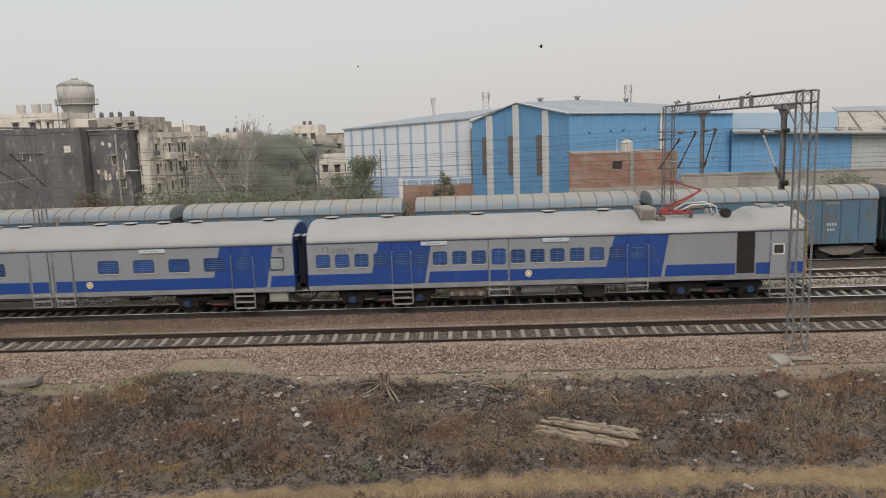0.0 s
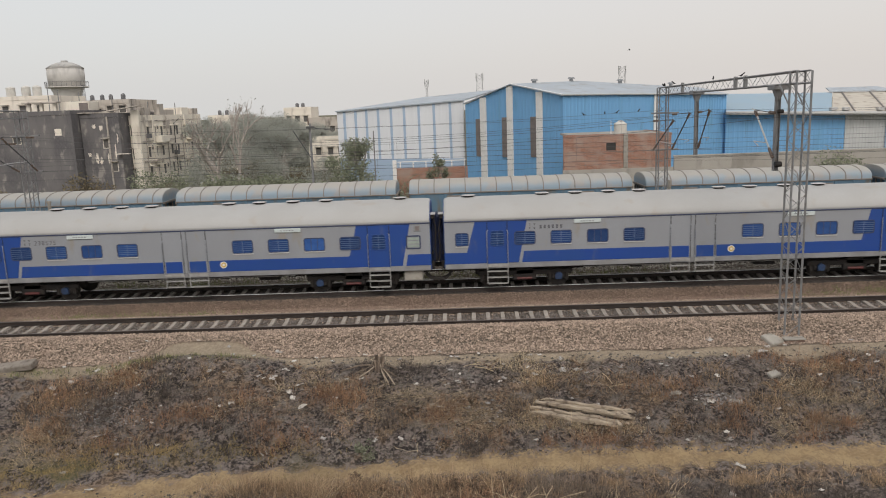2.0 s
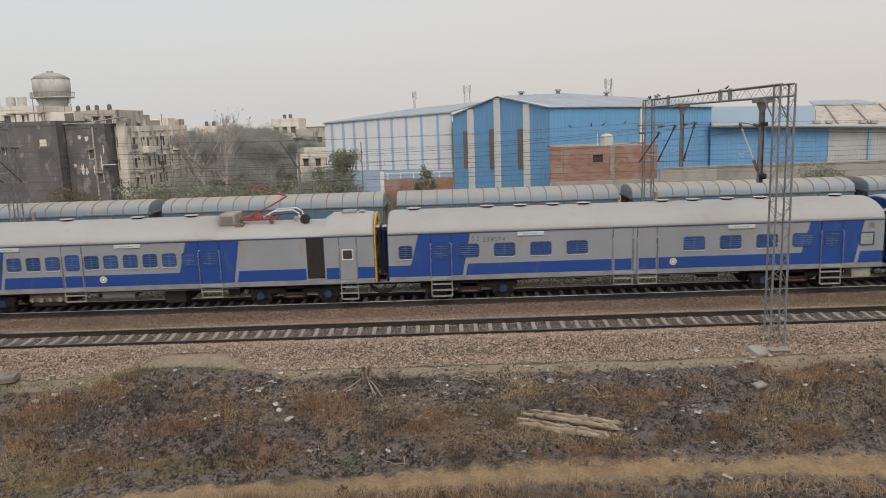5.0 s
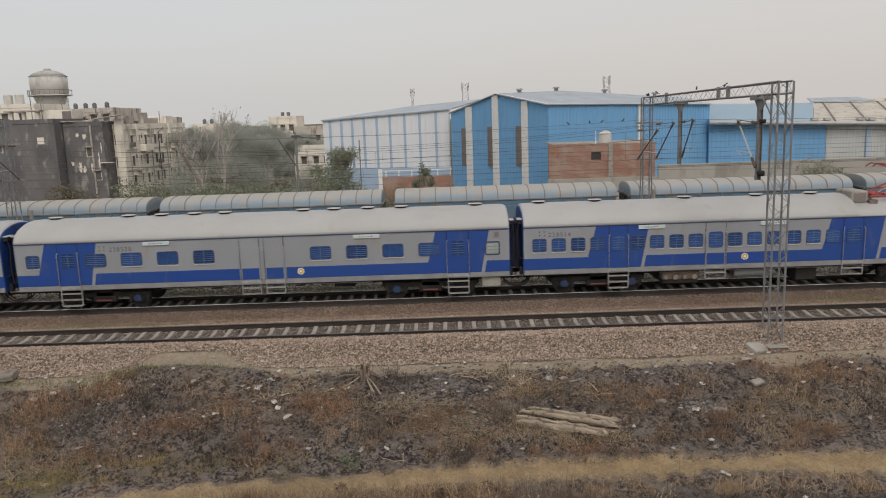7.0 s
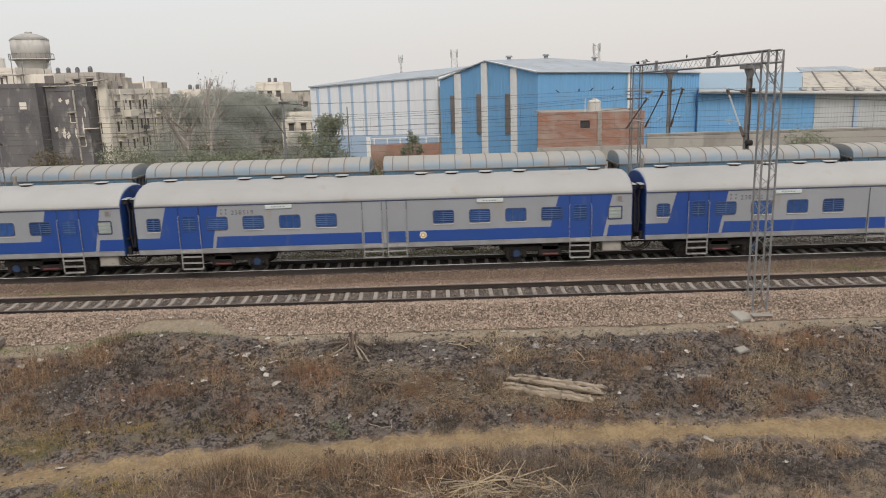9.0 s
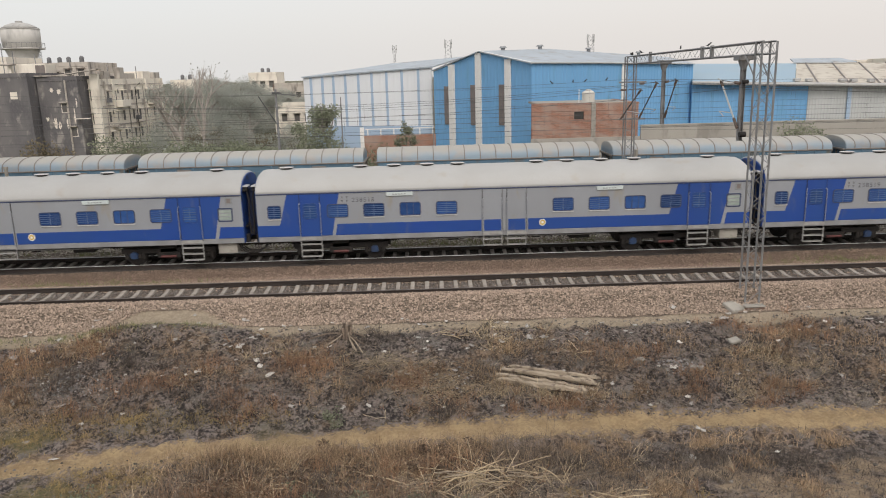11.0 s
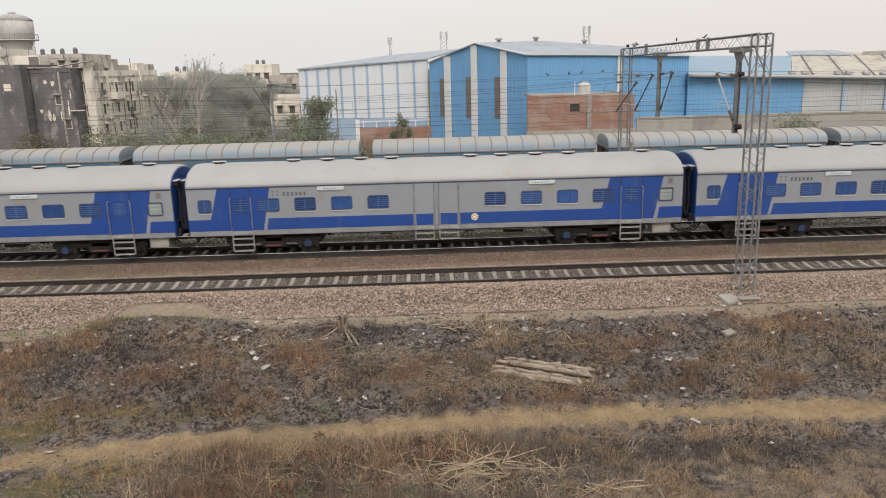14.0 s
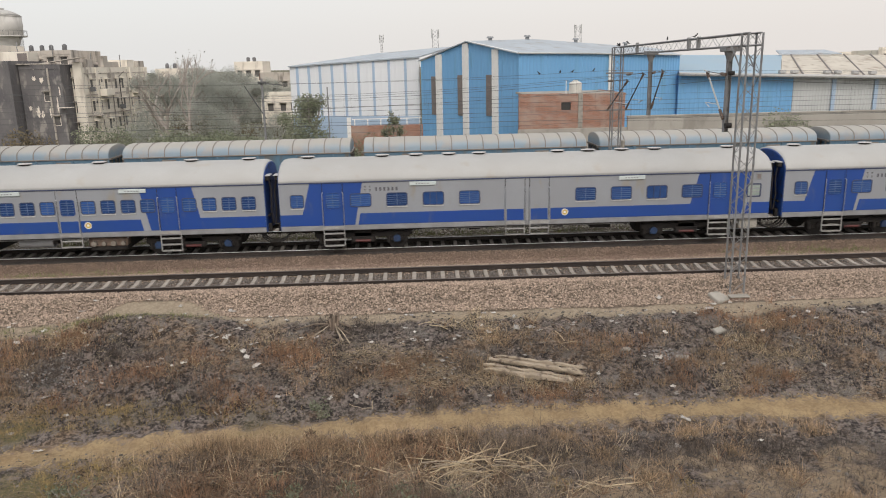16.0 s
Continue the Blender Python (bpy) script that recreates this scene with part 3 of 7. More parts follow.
def add_door(parent, x, w, material, window=True, steps=True, rails=True, z0=1.19, z1=2.98, label=""):
    bm = bmesh.new()
    box(bm, x - w / 2, x + w / 2, SIDE - 0.010, SIDE + 0.03, z0, z1, 0.006)
    for s in (-1, 1):
        box(bm, x + s * w / 2 - 0.02, x + s * w / 2 + 0.02, SIDE - 0.022, SIDE + 0.02, z0, z1)
    box(bm, x - w / 2 + 0.03, x + w / 2 - 0.03, SIDE - 0.016, SIDE, 1.86, 1.89)
    d = part("door", bm, material, parent, label)
    # dark ring stands in for the shaded gap round the door
    seam = ring(bmesh.new(), [(x - w / 2 - 0.045, z0 + 0.02), (x + w / 2 + 0.045, z0 + 0.02), (x + w / 2 + 0.045, z1 + 0.004), (x - w / 2 - 0.045, z1 + 0.004)],
                [(x - w / 2 - 0.021, z0 + 0.04), (x + w / 2 + 0.021, z0 + 0.04), (x + w / 2 + 0.021, z1 - 0.03), (x - w / 2 - 0.021, z1 - 0.03)], SIDE - 0.009, 0.012)
    part("door_seal", seam, M["dark"], d, "dark ring drawn as the gap round the door")
    if window:
        place_window(Proto.small, x, 2.26, d, SIDE - 0.012)
    if rails:
        for s in (-1, 1):
            bm = bmesh.new()
            xx = x + s * (w / 2 + 0.045)
            tube(bm, [(xx, SIDE, 1.12), (xx, SIDE - 0.05, 1.2), (xx, SIDE - 0.07, 1.35), (xx, SIDE - 0.07, 2.45), (xx, SIDE - 0.06, 2.56), (xx - s * 0.05, SIDE, 2.63)], 0.016, 6)
            part("handrail", bm, M["steel"], d, "polished steel handrail")


def add_steps(parent, x, w, n=3):
    z0 = 1.12 - 0.26 * n
    top = part("steps", box(bmesh.new(), x - w / 2 - 0.02, x + w / 2 + 0.02, SIDE - 0.03, SIDE + 0.02, 1.04, 1.16), M["step"], parent, "grey metal entrance steps")
    for s in (-1, 1):
        part("stringer", box(bmesh.new(), x + s * w / 2 - 0.018, x + s * w / 2 + 0.018, SIDE - 0.03, SIDE + 0.02, z0, 1.035), M["step"], top)
    for i in range(n):
        z = 1.06 - 0.26 * i
        part("tread", box(bmesh.new(), x - w / 2 + 0.02, x + w / 2 - 0.02, SIDE - 0.06, SIDE + 0.14, z - 0.235, z - 0.195, 0.006), M["step"], top)


def add_bogie(parent, x, motor):
    bm = bmesh.new()
    for s in (-1, 1):
        y = s * 1.08
        box(bm, x - 2.0, x + 2.0, y - 0.07, y + 0.07, 0.55, 0.78, 0.03)
        box(bm, x - 0.5, x + 0.5, y - 0.1, y + 0.1, 0.34, 0.62, 0.04)
        for a in (-1.45, 1.45):
            box(bm, x + a - 0.28, x + a + 0.28, y - 0.09, y + 0.09, 0.36, 0.56, 0.03)
            for b in (-0.36, 0.36):
                rod(bm, (x + a + b, y, 0.32), (x + a + b, y, 0.62), 0.09, 8)
    box(bm, x - 0.35, x + 0.35, -1.15, 1.15, 0.5, 0.9)
    box(bm, x - 2.1, x + 2.1, -0.75, 0.75, 0.55, 0.8)
    bg = part("bogie", bm, M["dark"], parent, "black bogie frame with springs")
    for a in (-1.45, 1.45):
        bm = bmesh.new()
        for s in (-1, 1):
            rod(bm, (0, s * 0.80, 0), (0, s * 0.90, 0), 0.457, 24)
            rod(bm, (0, s * 0.90, 0), (0, s * 0.93, 0), 0.37, 20)
            for q in range(4):
                rod(bm, (0.24 * math.cos(q * math.pi / 2), s * 0.93, 0.24 * math.sin(q * math.pi / 2)), (0.24 * math.cos(q * math.pi / 2), s * 0.95, 0.24 * math.sin(q * math.pi / 2)), 0.05, 6)
        rod(bm, (0, -0.8, 0), (0, 0.8, 0), 0.09, 8)
        part("wheelset", bm, M["dark"], bg).matrix_basis = pose(x + a, 0, 0.457)
    for a in (-1.45, 1.45):
        bm = bmesh.new()
        rod(bm, (x + a, -1.27, 0.50), (x + a, -1.15, 0.50), 0.155, 12)
        box(bm, x + a - 0.15, x + a + 0.15, -1.24, -1.16, 0.34, 0.48, 0.02)
        part("axle_box", bm, M["axle_blue"] if motor or a * x < 0 else M["dark"], bg, "round axle box cover")
    bm = bmesh.new()
    rod(bm, (x - 0.32, -1.2, 0.42), (x + 0.32, -1.2, 0.42), 0.055, 8)
    part("damper", bm, M["rust_red"], bg, "dull red damper")


def add_ends(parent):
    for s in (-1, 1):
        bm = bmesh.new()
        e = s * COACH / 2
        box(bm, min(e, e + s * 0.30), max(e, e + s * 0.30), -0.62, 0.62, 1.15, 3.15, 0.05)
        for i in range(3):
            xx = e + s * (0.06 + 0.09 * i)
            box(bm, xx - 0.02, xx + 0.02, -0.67, 0.67, 1.1, 3.2, 0.015)
        part("gangway", bm, M["bellows"], parent, "dark navy gangway bellows")
        jb = part("jumper_box", box(bmesh.new(), min(e, e + s * 0.2), max(e, e + s * 0.2), -1.32, -0.98, 3.12, 3.3, 0.03), M["dark"], parent, "black jumper cable box")
        part("bracket", box(bmesh.new(), min(e, e + s * 0.24), max(e, e + s * 0.24), -1.36, -0.8, 3.31, 3.35, 0.01), M["sill"], jb, "pale steel bracket")
        part("jumper_cable", tube(bmesh.new(), [(e + s * 0.15, -1.2, 3.14), (e + s * 0.24, -1.24, 2.7), (e + s * 0.2, -1.3, 1.9), (e + s * 0.26, -1.28, 1.3)], 0.03, 6), M["dark"], jb, "black jumper cable")
        for yy in (-1.22, -0.82):
            part("end_step", box(bmesh.new(), min(e, e + s * 0.12), max(e, e + s * 0.12), yy - 0.12, yy + 0.12, 1.62, 1.66), M["dark"], jb)
        cp = part("coupler", rod(bmesh.new(), (e - s * 0.4, 0, 0.92), (e + s * 0.3, 0, 0.92), 0.1, 8), M["dark"], parent, "black coupler under the end")
        for k in range(3):
            y = -0.9 - 0.25 * k
            part("hose", tube(bmesh.new(), [(e - s * 0.3, y, 0.98), (e - s * 0.2, y, 0.72), (e, y, 0.56), (e + s * 0.2, y, 0.52), (e + s * 0.303, y, 0.54)], 0.034, 6), M["dark"], cp, "hanging black hose")
        part("junction_box", box(bmesh.new(), min(e, e + s * 0.16), max(e, e + s * 0.16), -1.3, -1.1, 0.95, 1.3, 0.02), M["dark"], cp)


def add_roof_vent(parent, x, proto=[]):
    if not proto:
        squash = Matrix.Diagonal((1.0, 0.72, 1.0, 1.0))
        bm = bmesh.new()
        rod(bm, (0, 0, -0.04), (0, 0, 0.04), 0.22, 18)
        rod(bm, (0, 0, 0.04), (0, 0, 0.085), 0.25, 18, 0.32)
        bm.transform(squash)
        # neck coloured near-black to draw the shade under the cap
        proto.append(part("roof_vent", bm, M["dark"], parent, "low roof ventilator with shade-dark neck"))
        bm = rod(bmesh.new(), (0, 0, 0.088), (0, 0, 0.108), 0.315, 18, 0.29)
        bm.transform(squash)
        proto.append(part("vent_cap", bm, M["sill"], proto[0], "pale oval cap"))
        proto[0].matrix_basis = pose(x, 0, 3.835)
    else:
        v = again(proto[0], "roof_vent", pose(x, 0, 3.835), parent)
        v["label"] = "low roof ventilator with shade-dark neck"
        again(proto[1], "vent_cap", pose(0, 0, 0), v)["label"] = "pale oval cap"


def stripe(parent, *polys):
    for i, pts in enumerate(polys):
        part("blue_stripe", plate(bmesh.new(), pts, SIDE - 0.005, 0.02), M["coach_blue"], parent, "royal blue painted band")


def add_badge(parent, x):
    bm = bmesh.new()
    rod(bm, (x, SIDE - 0.012, 1.5), (x, SIDE, 1.5), 0.145, 18)
    b = part("badge", bm, M["white"], parent, "round cream and yellow badge")
    bm = bmesh.new()
    rod(bm, (x, SIDE - 0.016, 1.5), (x, SIDE - 0.012, 1.5), 0.115, 16)
    b2 = part("badge_ring", bm, M["yellow"], b)
    bm = bmesh.new()
    rod(bm, (x, SIDE - 0.019, 1.5), (x, SIDE - 0.016, 1.5), 0.05, 12)
    part("badge_centre", bm, M["white"], b)


def add_board(parent, x, w=1.1):
    bm = box(bmesh.new(), x - w / 2, x + w / 2, SIDE - 0.06, SIDE, 2.81, 2.97, 0.012)
    b = part("destination_board", bm, M["board"], parent, "pale grey destination board")
    bm = bmesh.new()
    for i in range(5):
        box(bm, x - 0.3 + 0.12 * i, x - 0.22 + 0.12 * i, SIDE - 0.064, SIDE - 0.06, 2.87, 2.91)
    part("lettering", bm, M["frame_grey"], b)


def body_shell(parent, well=None):
    """Side walls, gutter and sole bar, with the end walls painted blue."""
    h = COACH / 2
    bm = bmesh.new()
    for s in (-1, 1):
        pts = [(-h, 1.21), (h, 1.21), (h, 3.0), (-h, 3.0)]
        plate(bm, pts, s * HALF - (0.0 if s < 0 else 0.06), 0.06)
    part("body_side", bm, M["coach_grey"], parent, "light grey painted side panels")
    bm = bmesh.new()
    for s in (-1, 1):
        y = s * (HALF + 0.005)
        box(bm, -h, h, min(y, y - s * 0.25), max(y, y - s * 0.25), 0.98, 1.205, 0.02)
    box(bm, -h + 0.02, h - 0.02, -1.35, 1.35, 1.0, 1.18)
    part("sole_bar", bm, M["sole_grey"], parent, "dusty grey sole bar")
    for s in (-1, 1):
        bm = bmesh.new()
        e = s * h
        arch = [(-1.6, 1.0), (1.6, 1.0)] + [(y * 0.99, 3.0 + (z - 3.0) * 0.9) for y, z in ROOF] + [(-y * 0.99, 3.0 + (z - 3.0) * 0.9) for y, z in reversed(ROOF[:-1])]
        a = [bm.verts.new((e + s * 0.002, y, z)) for y, z in arch]
        b = [bm.verts.new((e + s * 0.03, y * 0.98, 1.0 + (z - 1.0) * 0.99)) for y, z in arch]
        bm.faces.new(b if s > 0 else list(reversed(b)))
        for i in range(len(arch)):
            j = (i + 1) % len(arch)
            bm.faces.new((a[i], a[j], b[j], b[i]))
        part("end_wall", bm, M["end_blue"], parent, "blue painted end wall")
    bm = box(bmesh.new(), -h, h, SIDE - 0.035, SIDE + 0.02, 2.985, 3.03, 0.01)
    part("gutter", bm, M["window_edge"], parent, "dark navy line along the rain gutter")


def underframe(parent, items):
    for x, w, z, y0, y1 in items:
        part("equipment_box", box(bmesh.new(), x - w / 2, x + w / 2, y0, y1, z, 1.0, 0.03), M["dark"], parent, "black underfloor equipment box")
    bm = bmesh.new()
    rod(bm, (-4.5, -1.25, 0.86), (4.5, -1.25, 0.86), 0.02)
    for x in (-3.8, -1.2, 1.4, 3.8):
        rod(bm, (x, -1.25, 0.86), (x, -1.25, 1.0), 0.02)
    part("brake_pipe", bm, M["step"], parent, "grey pipe under the floor")


def number_bars(parent, x):
    """The unreadable prefix of the running number, in two rows of short bars."""
    bm = bmesh.new()
    for r in range(2):
        for i in range(2):
            box(bm, x - 0.12 + 0.2 * i, x - 0.04 + 0.2 * i, SIDE - 0.004, SIDE, 2.80 - 0.15 * r + 0.018, 2.80 - 0.15 * r + 0.042)
            box(bm, x - 0.095 + 0.2 * i, x - 0.065 + 0.2 * i, SIDE - 0.004, SIDE, 2.80 - 0.15 * r - 0.045, 2.80 - 0.15 * r + 0.016)
    part("lettering", bm, M["ink"], parent, "small black unreadable lettering")["kind"] = "stuff"


def add_number(parent, x, text):
    if text:
        cu = bpy.data.curves.new("running_number", "FONT")
        cu.body, cu.size, cu.extrude, cu.space_character = text, 0.26, 0.002, 1.25
        tmp = bpy.data.objects.new("tmp", cu)
        scene.collection.objects.link(tmp)
        me = bpy.data.meshes.new_from_object(tmp.evaluated_get(bpy.context.evaluated_depsgraph_get()))
        bpy.data.objects.remove(tmp)
        me.materials.append(M["ink"])
        ob = new("running_number", me)
        ob.parent = parent
        ob.matrix_basis = pose(x, SIDE - 0.004, 2.60, 90, 0, 0)
        ob["label"] = "black running number"
    else:
        bm = bmesh.new()
        for i in range(6):
            box(bm, x + 0.02 + 0.17 * i, x + 0.10 + 0.17 * i, SIDE - 0.004, SIDE, 2.62, 2.77)
        part("running_number", bm, M["ink"], parent, "black unreadable running number")["kind"] = "stuff"


TRAILER = "grey and blue passenger coach with barred windows and cream roof"
MOTOR = "grey and blue motor coach with red pantograph and driver's cab"


def make_trailer():
    c = thing("passenger_coach", pose(0, TRACK_Y[1], 0), TRAILER, "train coach", "coaches of the passing train")
    h = COACH / 2
    body_shell(c)
    part("roof", roof_shape(bmesh.new(), roof_ends(-h, h)), M["roof_white"], c, "cream painted barrel roof")
    stripe(c, [(-h, 1.21), (-7.27, 1.21), (-6.92, 2.98), (-9.09, 2.98), (-9.44, 1.69), (-h, 1.69)],
           [(-7.14, 1.21), (-1.0, 1.21), (-1.0, 1.69), (-7.04, 1.69)], [(0.97, 1.21), (9.17, 1.21), (9.53, 2.98), (7.28, 2.98), (6.94, 1.69), (0.97, 1.69)],
           [(9.32, 1.21), (h, 1.21), (h, 1.69), (9.41, 1.69)], [(-0.90, 1.21), (-0.16, 1.21), (-0.16, 1.69), (-0.90, 1.69)], [(0.12, 1.21), (0.86, 1.21), (0.86, 1.69), (0.12, 1.69)])
    for x in (-7.0, -5.49, -3.97, -2.45, 2.45, 3.97, 5.49, 7.0):
        place_window(Proto.plain if x in (-3.97, 5.49) else Proto.wide, x, 2.25, c, SIDE - 0.008, abs(x) < 6.9)
    place_window(Proto.end, -9.64, 2.25, c, SIDE - 0.008)
    # louvred toilet window and a small plate at the other end
    bm = ring(bmesh.new(), rounded(9.66, 2.21, 0.62, 0.58, 0.06), rounded(9.66, 2.21, 0.52, 0.48, 0.04), SIDE - 0.02, 0.04)
    lv = part("louvre_window", bm, M["window_edge"], c, "dark-framed pale louvred window")
    for i in range(3):
        part("louvre_slat", box(bmesh.new(), 9.41, 9.91, SIDE - 0.014, SIDE - 0.002, 2.0 + 0.15 * i, 2.11 + 0.15 * i, 0.004), M["frosted"], lv)
    bm = box(bmesh.new(), 9.70, 9.98, SIDE - 0.02, SIDE, 2.66, 2.93, 0.01)
    wp = part("wall_plate", bm, M["frame_grey"], c, "small grey vent plate")
    part("vent_grille", box(bmesh.new(), 9.76, 9.92, SIDE - 0.024, SIDE - 0.02, 2.70, 2.89), M["louvre"], wp, "dark vent grille")
    add_door(c, -8.16, 0.78, M["coach_blue"], label="blue passenger door")
    add_door(c, 8.2, 0.84, M["coach_blue"], label="blue passenger door")
    for x in (-0.53, 0.49):
        add_door(c, x, 0.76, M["coach_grey"], window=False, label="grey sliding luggage door")
        part("door_band", box(bmesh.new(), x - 0.36, x + 0.36, SIDE - 0.013, SIDE - 0.009, 1.21, 1.69), M["coach_blue"], c, "blue band across the door")
        add_steps(c, x, 0.78, 2)
    add_steps(c, -8.16, 0.86)
    add_steps(c, 8.2, 0.86)
    add_badge(c, 1.58)
    for x in (-4.4, 4.4):
        add_board(c, x)
    number_bars(c, -6.72)
    for x in (-9.3, -6.1, -4.65, -3.22, -1.89, 1.54, 2.88, 4.36, 5.81, 9.05):
        add_roof_vent(c, x)
    for x in (-7.0, 7.0):
        add_bogie(c, x, False)
    underframe(c, ((-2.2, 0.5, 0.72, -1.0, -0.4), (3.3, 0.9, 0.62, -0.9, 0.2), (1.4, 0.4, 0.75, -1.1, -0.7), (-3.9, 0.7, 0.7, -0.6, 0.6)))
    bm = box(bmesh.new(), 9.2, 10.0, -1.45, -0.8, 0.52, 0.96, 0.03)
    part("battery_box", bm, M["concrete"], c, "dusty pale box under the floor")
    add_ends(c)
    return c


def make_motor(mirror):
    """With mirror, the cab is at the other end."""
    c = thing("motor_coach", pose(0, TRACK_Y[1], 0), MOTOR, "train coach", "coaches of the passing train")
    h = COACH / 2
    k = -1 if mirror else 1
    X = lambda x: k * (x - h)
    body_shell(c)
    st = [(0, 0.90), (0.05, 0.955), (0.14, 0.985), (0.35, 1.0), (7, 1.0), (13.95, 1.0), (14.05, 0.64), (16.4, 0.64), (18.5, 0.64), (18.62, 0.78), (18.9, 0.98), (19.3, 1.0), (20.3, 1.0), (20.55, 0.97), (20.73, 0.9)]
    part("roof", roof_shape(bmesh.new(), sorted((X(x), v) for x, v in st)), M["roof_white"], c, "cream roof with a low pantograph well")
    mir = lambda *pts: [(X(x), z) for x, z in pts]
    if mirror:
        band1 = mir((0, 1.21), (4.75, 1.21), (5.1, 2.98), (2.95, 2.98), (2.69, 1.69), (0, 1.69))
    else:
        band1 = mir((0, 1.21), (4.92, 1.21), (5.25, 2.98), (3.04, 2.98), (2.69, 1.69), (0, 1.69))
    stripe(c, band1, mir((5.05, 1.21), (7.6, 1.21), (7.6, 1.69), (5.14, 1.69)), mir((8.5, 1.21), (14.8, 1.21), (15.1, 2.98), (12.87, 2.98), (12.52, 1.69), (8.5, 1.69)),
           mir((14.93, 1.21), (17.85, 1.21), (17.85, 1.69), (15.02, 1.69)), mir((18.7, 1.21), (20.73, 1.21), (20.73, 1.69), (18.7, 1.69)))
    for x in (0.66, 1.465, 2.28, 3.09, 4.79, 5.585, 6.4, 7.21, 8.855, 9.665, 10.49, 11.315, 12.13, 12.95):
        place_window(Proto.narrow, X(x), 2.25, c, SIDE - 0.008, x not in (3.09, 4.79, 12.95))
    add_door(c, X(3.97), 0.72, M["coach_blue"], label="blue passenger door")
    add_door(c, X(13.82), 0.8, M["coach_blue"], label="blue passenger door")
    add_door(c, X(8.045), 0.78, M["coach_grey"], label="grey passenger door")
    part("door_band", box(bmesh.new(), X(8.045) - 0.37, X(8.045) + 0.37, SIDE - 0.013, SIDE - 0.009, 1.21, 1.69), M["coach_blue"], c, "blue band across the door")
    # near-black plate draws the unlit room inside the doorway
    bm = box(bmesh.new(), X(18.275) - 0.37, X(18.275) + 0.37, SIDE - 0.008, SIDE + 0.03, 1.26, 2.98)
    part("machine_room_door", bm, M["void"], c, "open dark machine room doorway")
    add_door(c, X(19.645), 0.66, M["coach_grey"], window=False, label="grey cab door")
    bm = plate(bmesh.new(), rounded(X(19.62), 2.24, 0.40, 0.37, 0.03), SIDE - 0.016, 0.012)
    cw = part("cab_window", bm, M["window_dark"], c, "dark square cab window")
    part("frame", ring(bmesh.new(), rounded(X(19.62), 2.24, 0.48, 0.45, 0.04), rounded(X(19.62), 2.24, 0.40, 0.37, 0.03), SIDE - 0.026, 0.02), M["white"], cw)
    add_steps(c, X(3.97), 0.84)
    add_steps(c, X(13.82), 0.86, 2)
    add_steps(c, X(8.045), 0.86, 2)
    add_steps(c, X(19.645), 0.7)
    add_badge(c, X(7.3) if mirror else X(9.28))
    add_board(c, X(5.35))
    add_board(c, X(10.43))
    if not mirror:
        number_bars(c, X(0.75))
    for x in (0.85, 3.3, 7.2, 10.32, 12.69):
        add_roof_vent(c, X(x))
    for x in (3.2, 17.2):
        add_bogie(c, X(x), True)
    underframe(c, ((X(6.7), 1.5, 0.35, -1.3, 0.8), (X(9.6), 1.6, 0.66, -1.25, 0.4), (X(12.1), 0.9, 0.3, -1.2, 1.0), (X(14.6), 0.5, 0.55, -1.1, 0.0)))
    part("air_tank", rod(bmesh.new(), (X(9.0), -1.1, 0.72), (X(10.4), -1.1, 0.72), 0.2, 14), M["sole_grey"], c, "dusty grey air tank")
    cmp = part("compressor", box(bmesh.new(), min(X(5.9), X(7.5)), max(X(5.9), X(7.5)), -1.34, -0.9, 0.52, 0.9, 0.05), M["insul"], c, "dusty grey compressor set")
    for q in range(4):
        part("cylinder", rod(bmesh.new(), (X(6.05 + 0.4 * q), -1.45, 0.66), (X(6.05 + 0.4 * q), -1.34, 0.66), 0.09 + 0.02 * (q % 2), 12), M["concrete_dirty"], cmp)
    add_ends(c)
    # yellow cab end with two panes, lamp and buffers
    e = X(20.73)
    bm = bmesh.new()
    arch = [(-1.61, 1.02), (1.61, 1.02)] + [(y * 0.995, 3.0 + (z - 3.0) * 0.97) for y, z in ROOF] + [(-y * 0.995, 3.0 + (z - 3.0) * 0.97) for y, z in reversed(ROOF[:-1])]
    a = [bm.verts.new((e + k * 0.032, y, z)) for y, z in arch]
    b = [bm.verts.new((e + k * 0.075, y * 0.975, 1.02 + (z - 1.02) * 0.985)) for y, z in arch]
    bm.faces.new(b if k > 0 else list(reversed(b)))
    for i in range(len(arch)):
        j = (i + 1) % len(arch)
        bm.faces.new((a[i], a[j], b[j], b[i]))
    cab = part("cab_front", bm, M["cab_yellow"], c, "bright yellow cab front")
    for y in (-0.98, 0.98):
        a = e + k * 0.102
        part("windscreen", box(bmesh.new(), min(a, a + k * 0.02), max(a, a + k * 0.02), y - 0.48, y + 0.48, 1.95, 2.95, 0.008), M["window_dark"], cab, "dark windscreen")
    part("emblem", rod(bmesh.new(), (e + k * 0.08, -0.35, 3.56), (e + k * 0.11, -0.35, 3.56), 0.13, 14), M["rust_red"], cab, "dull red round lamp")
    part("lettering", box(bmesh.new(), min(e + k * 0.08, e + k * 0.1), max(e + k * 0.08, e + k * 0.1), -1.05, -0.55, 3.16, 3.28), M["ink"], cab, "unreadable dark lettering")
    part("marker_lamp", rod(bmesh.new(), (e + k * 0.08, -1.3, 3.05), (e + k * 0.13, -1.3, 3.05), 0.06, 10), M["ink"], cab)
    part("wiper", rod(bmesh.new(), (e + k * 0.125, -1.3, 2.1), (e + k * 0.125, -0.8, 2.6), 0.015, 5), M["frame_grey"], cab)
    a = e + k * 0.102
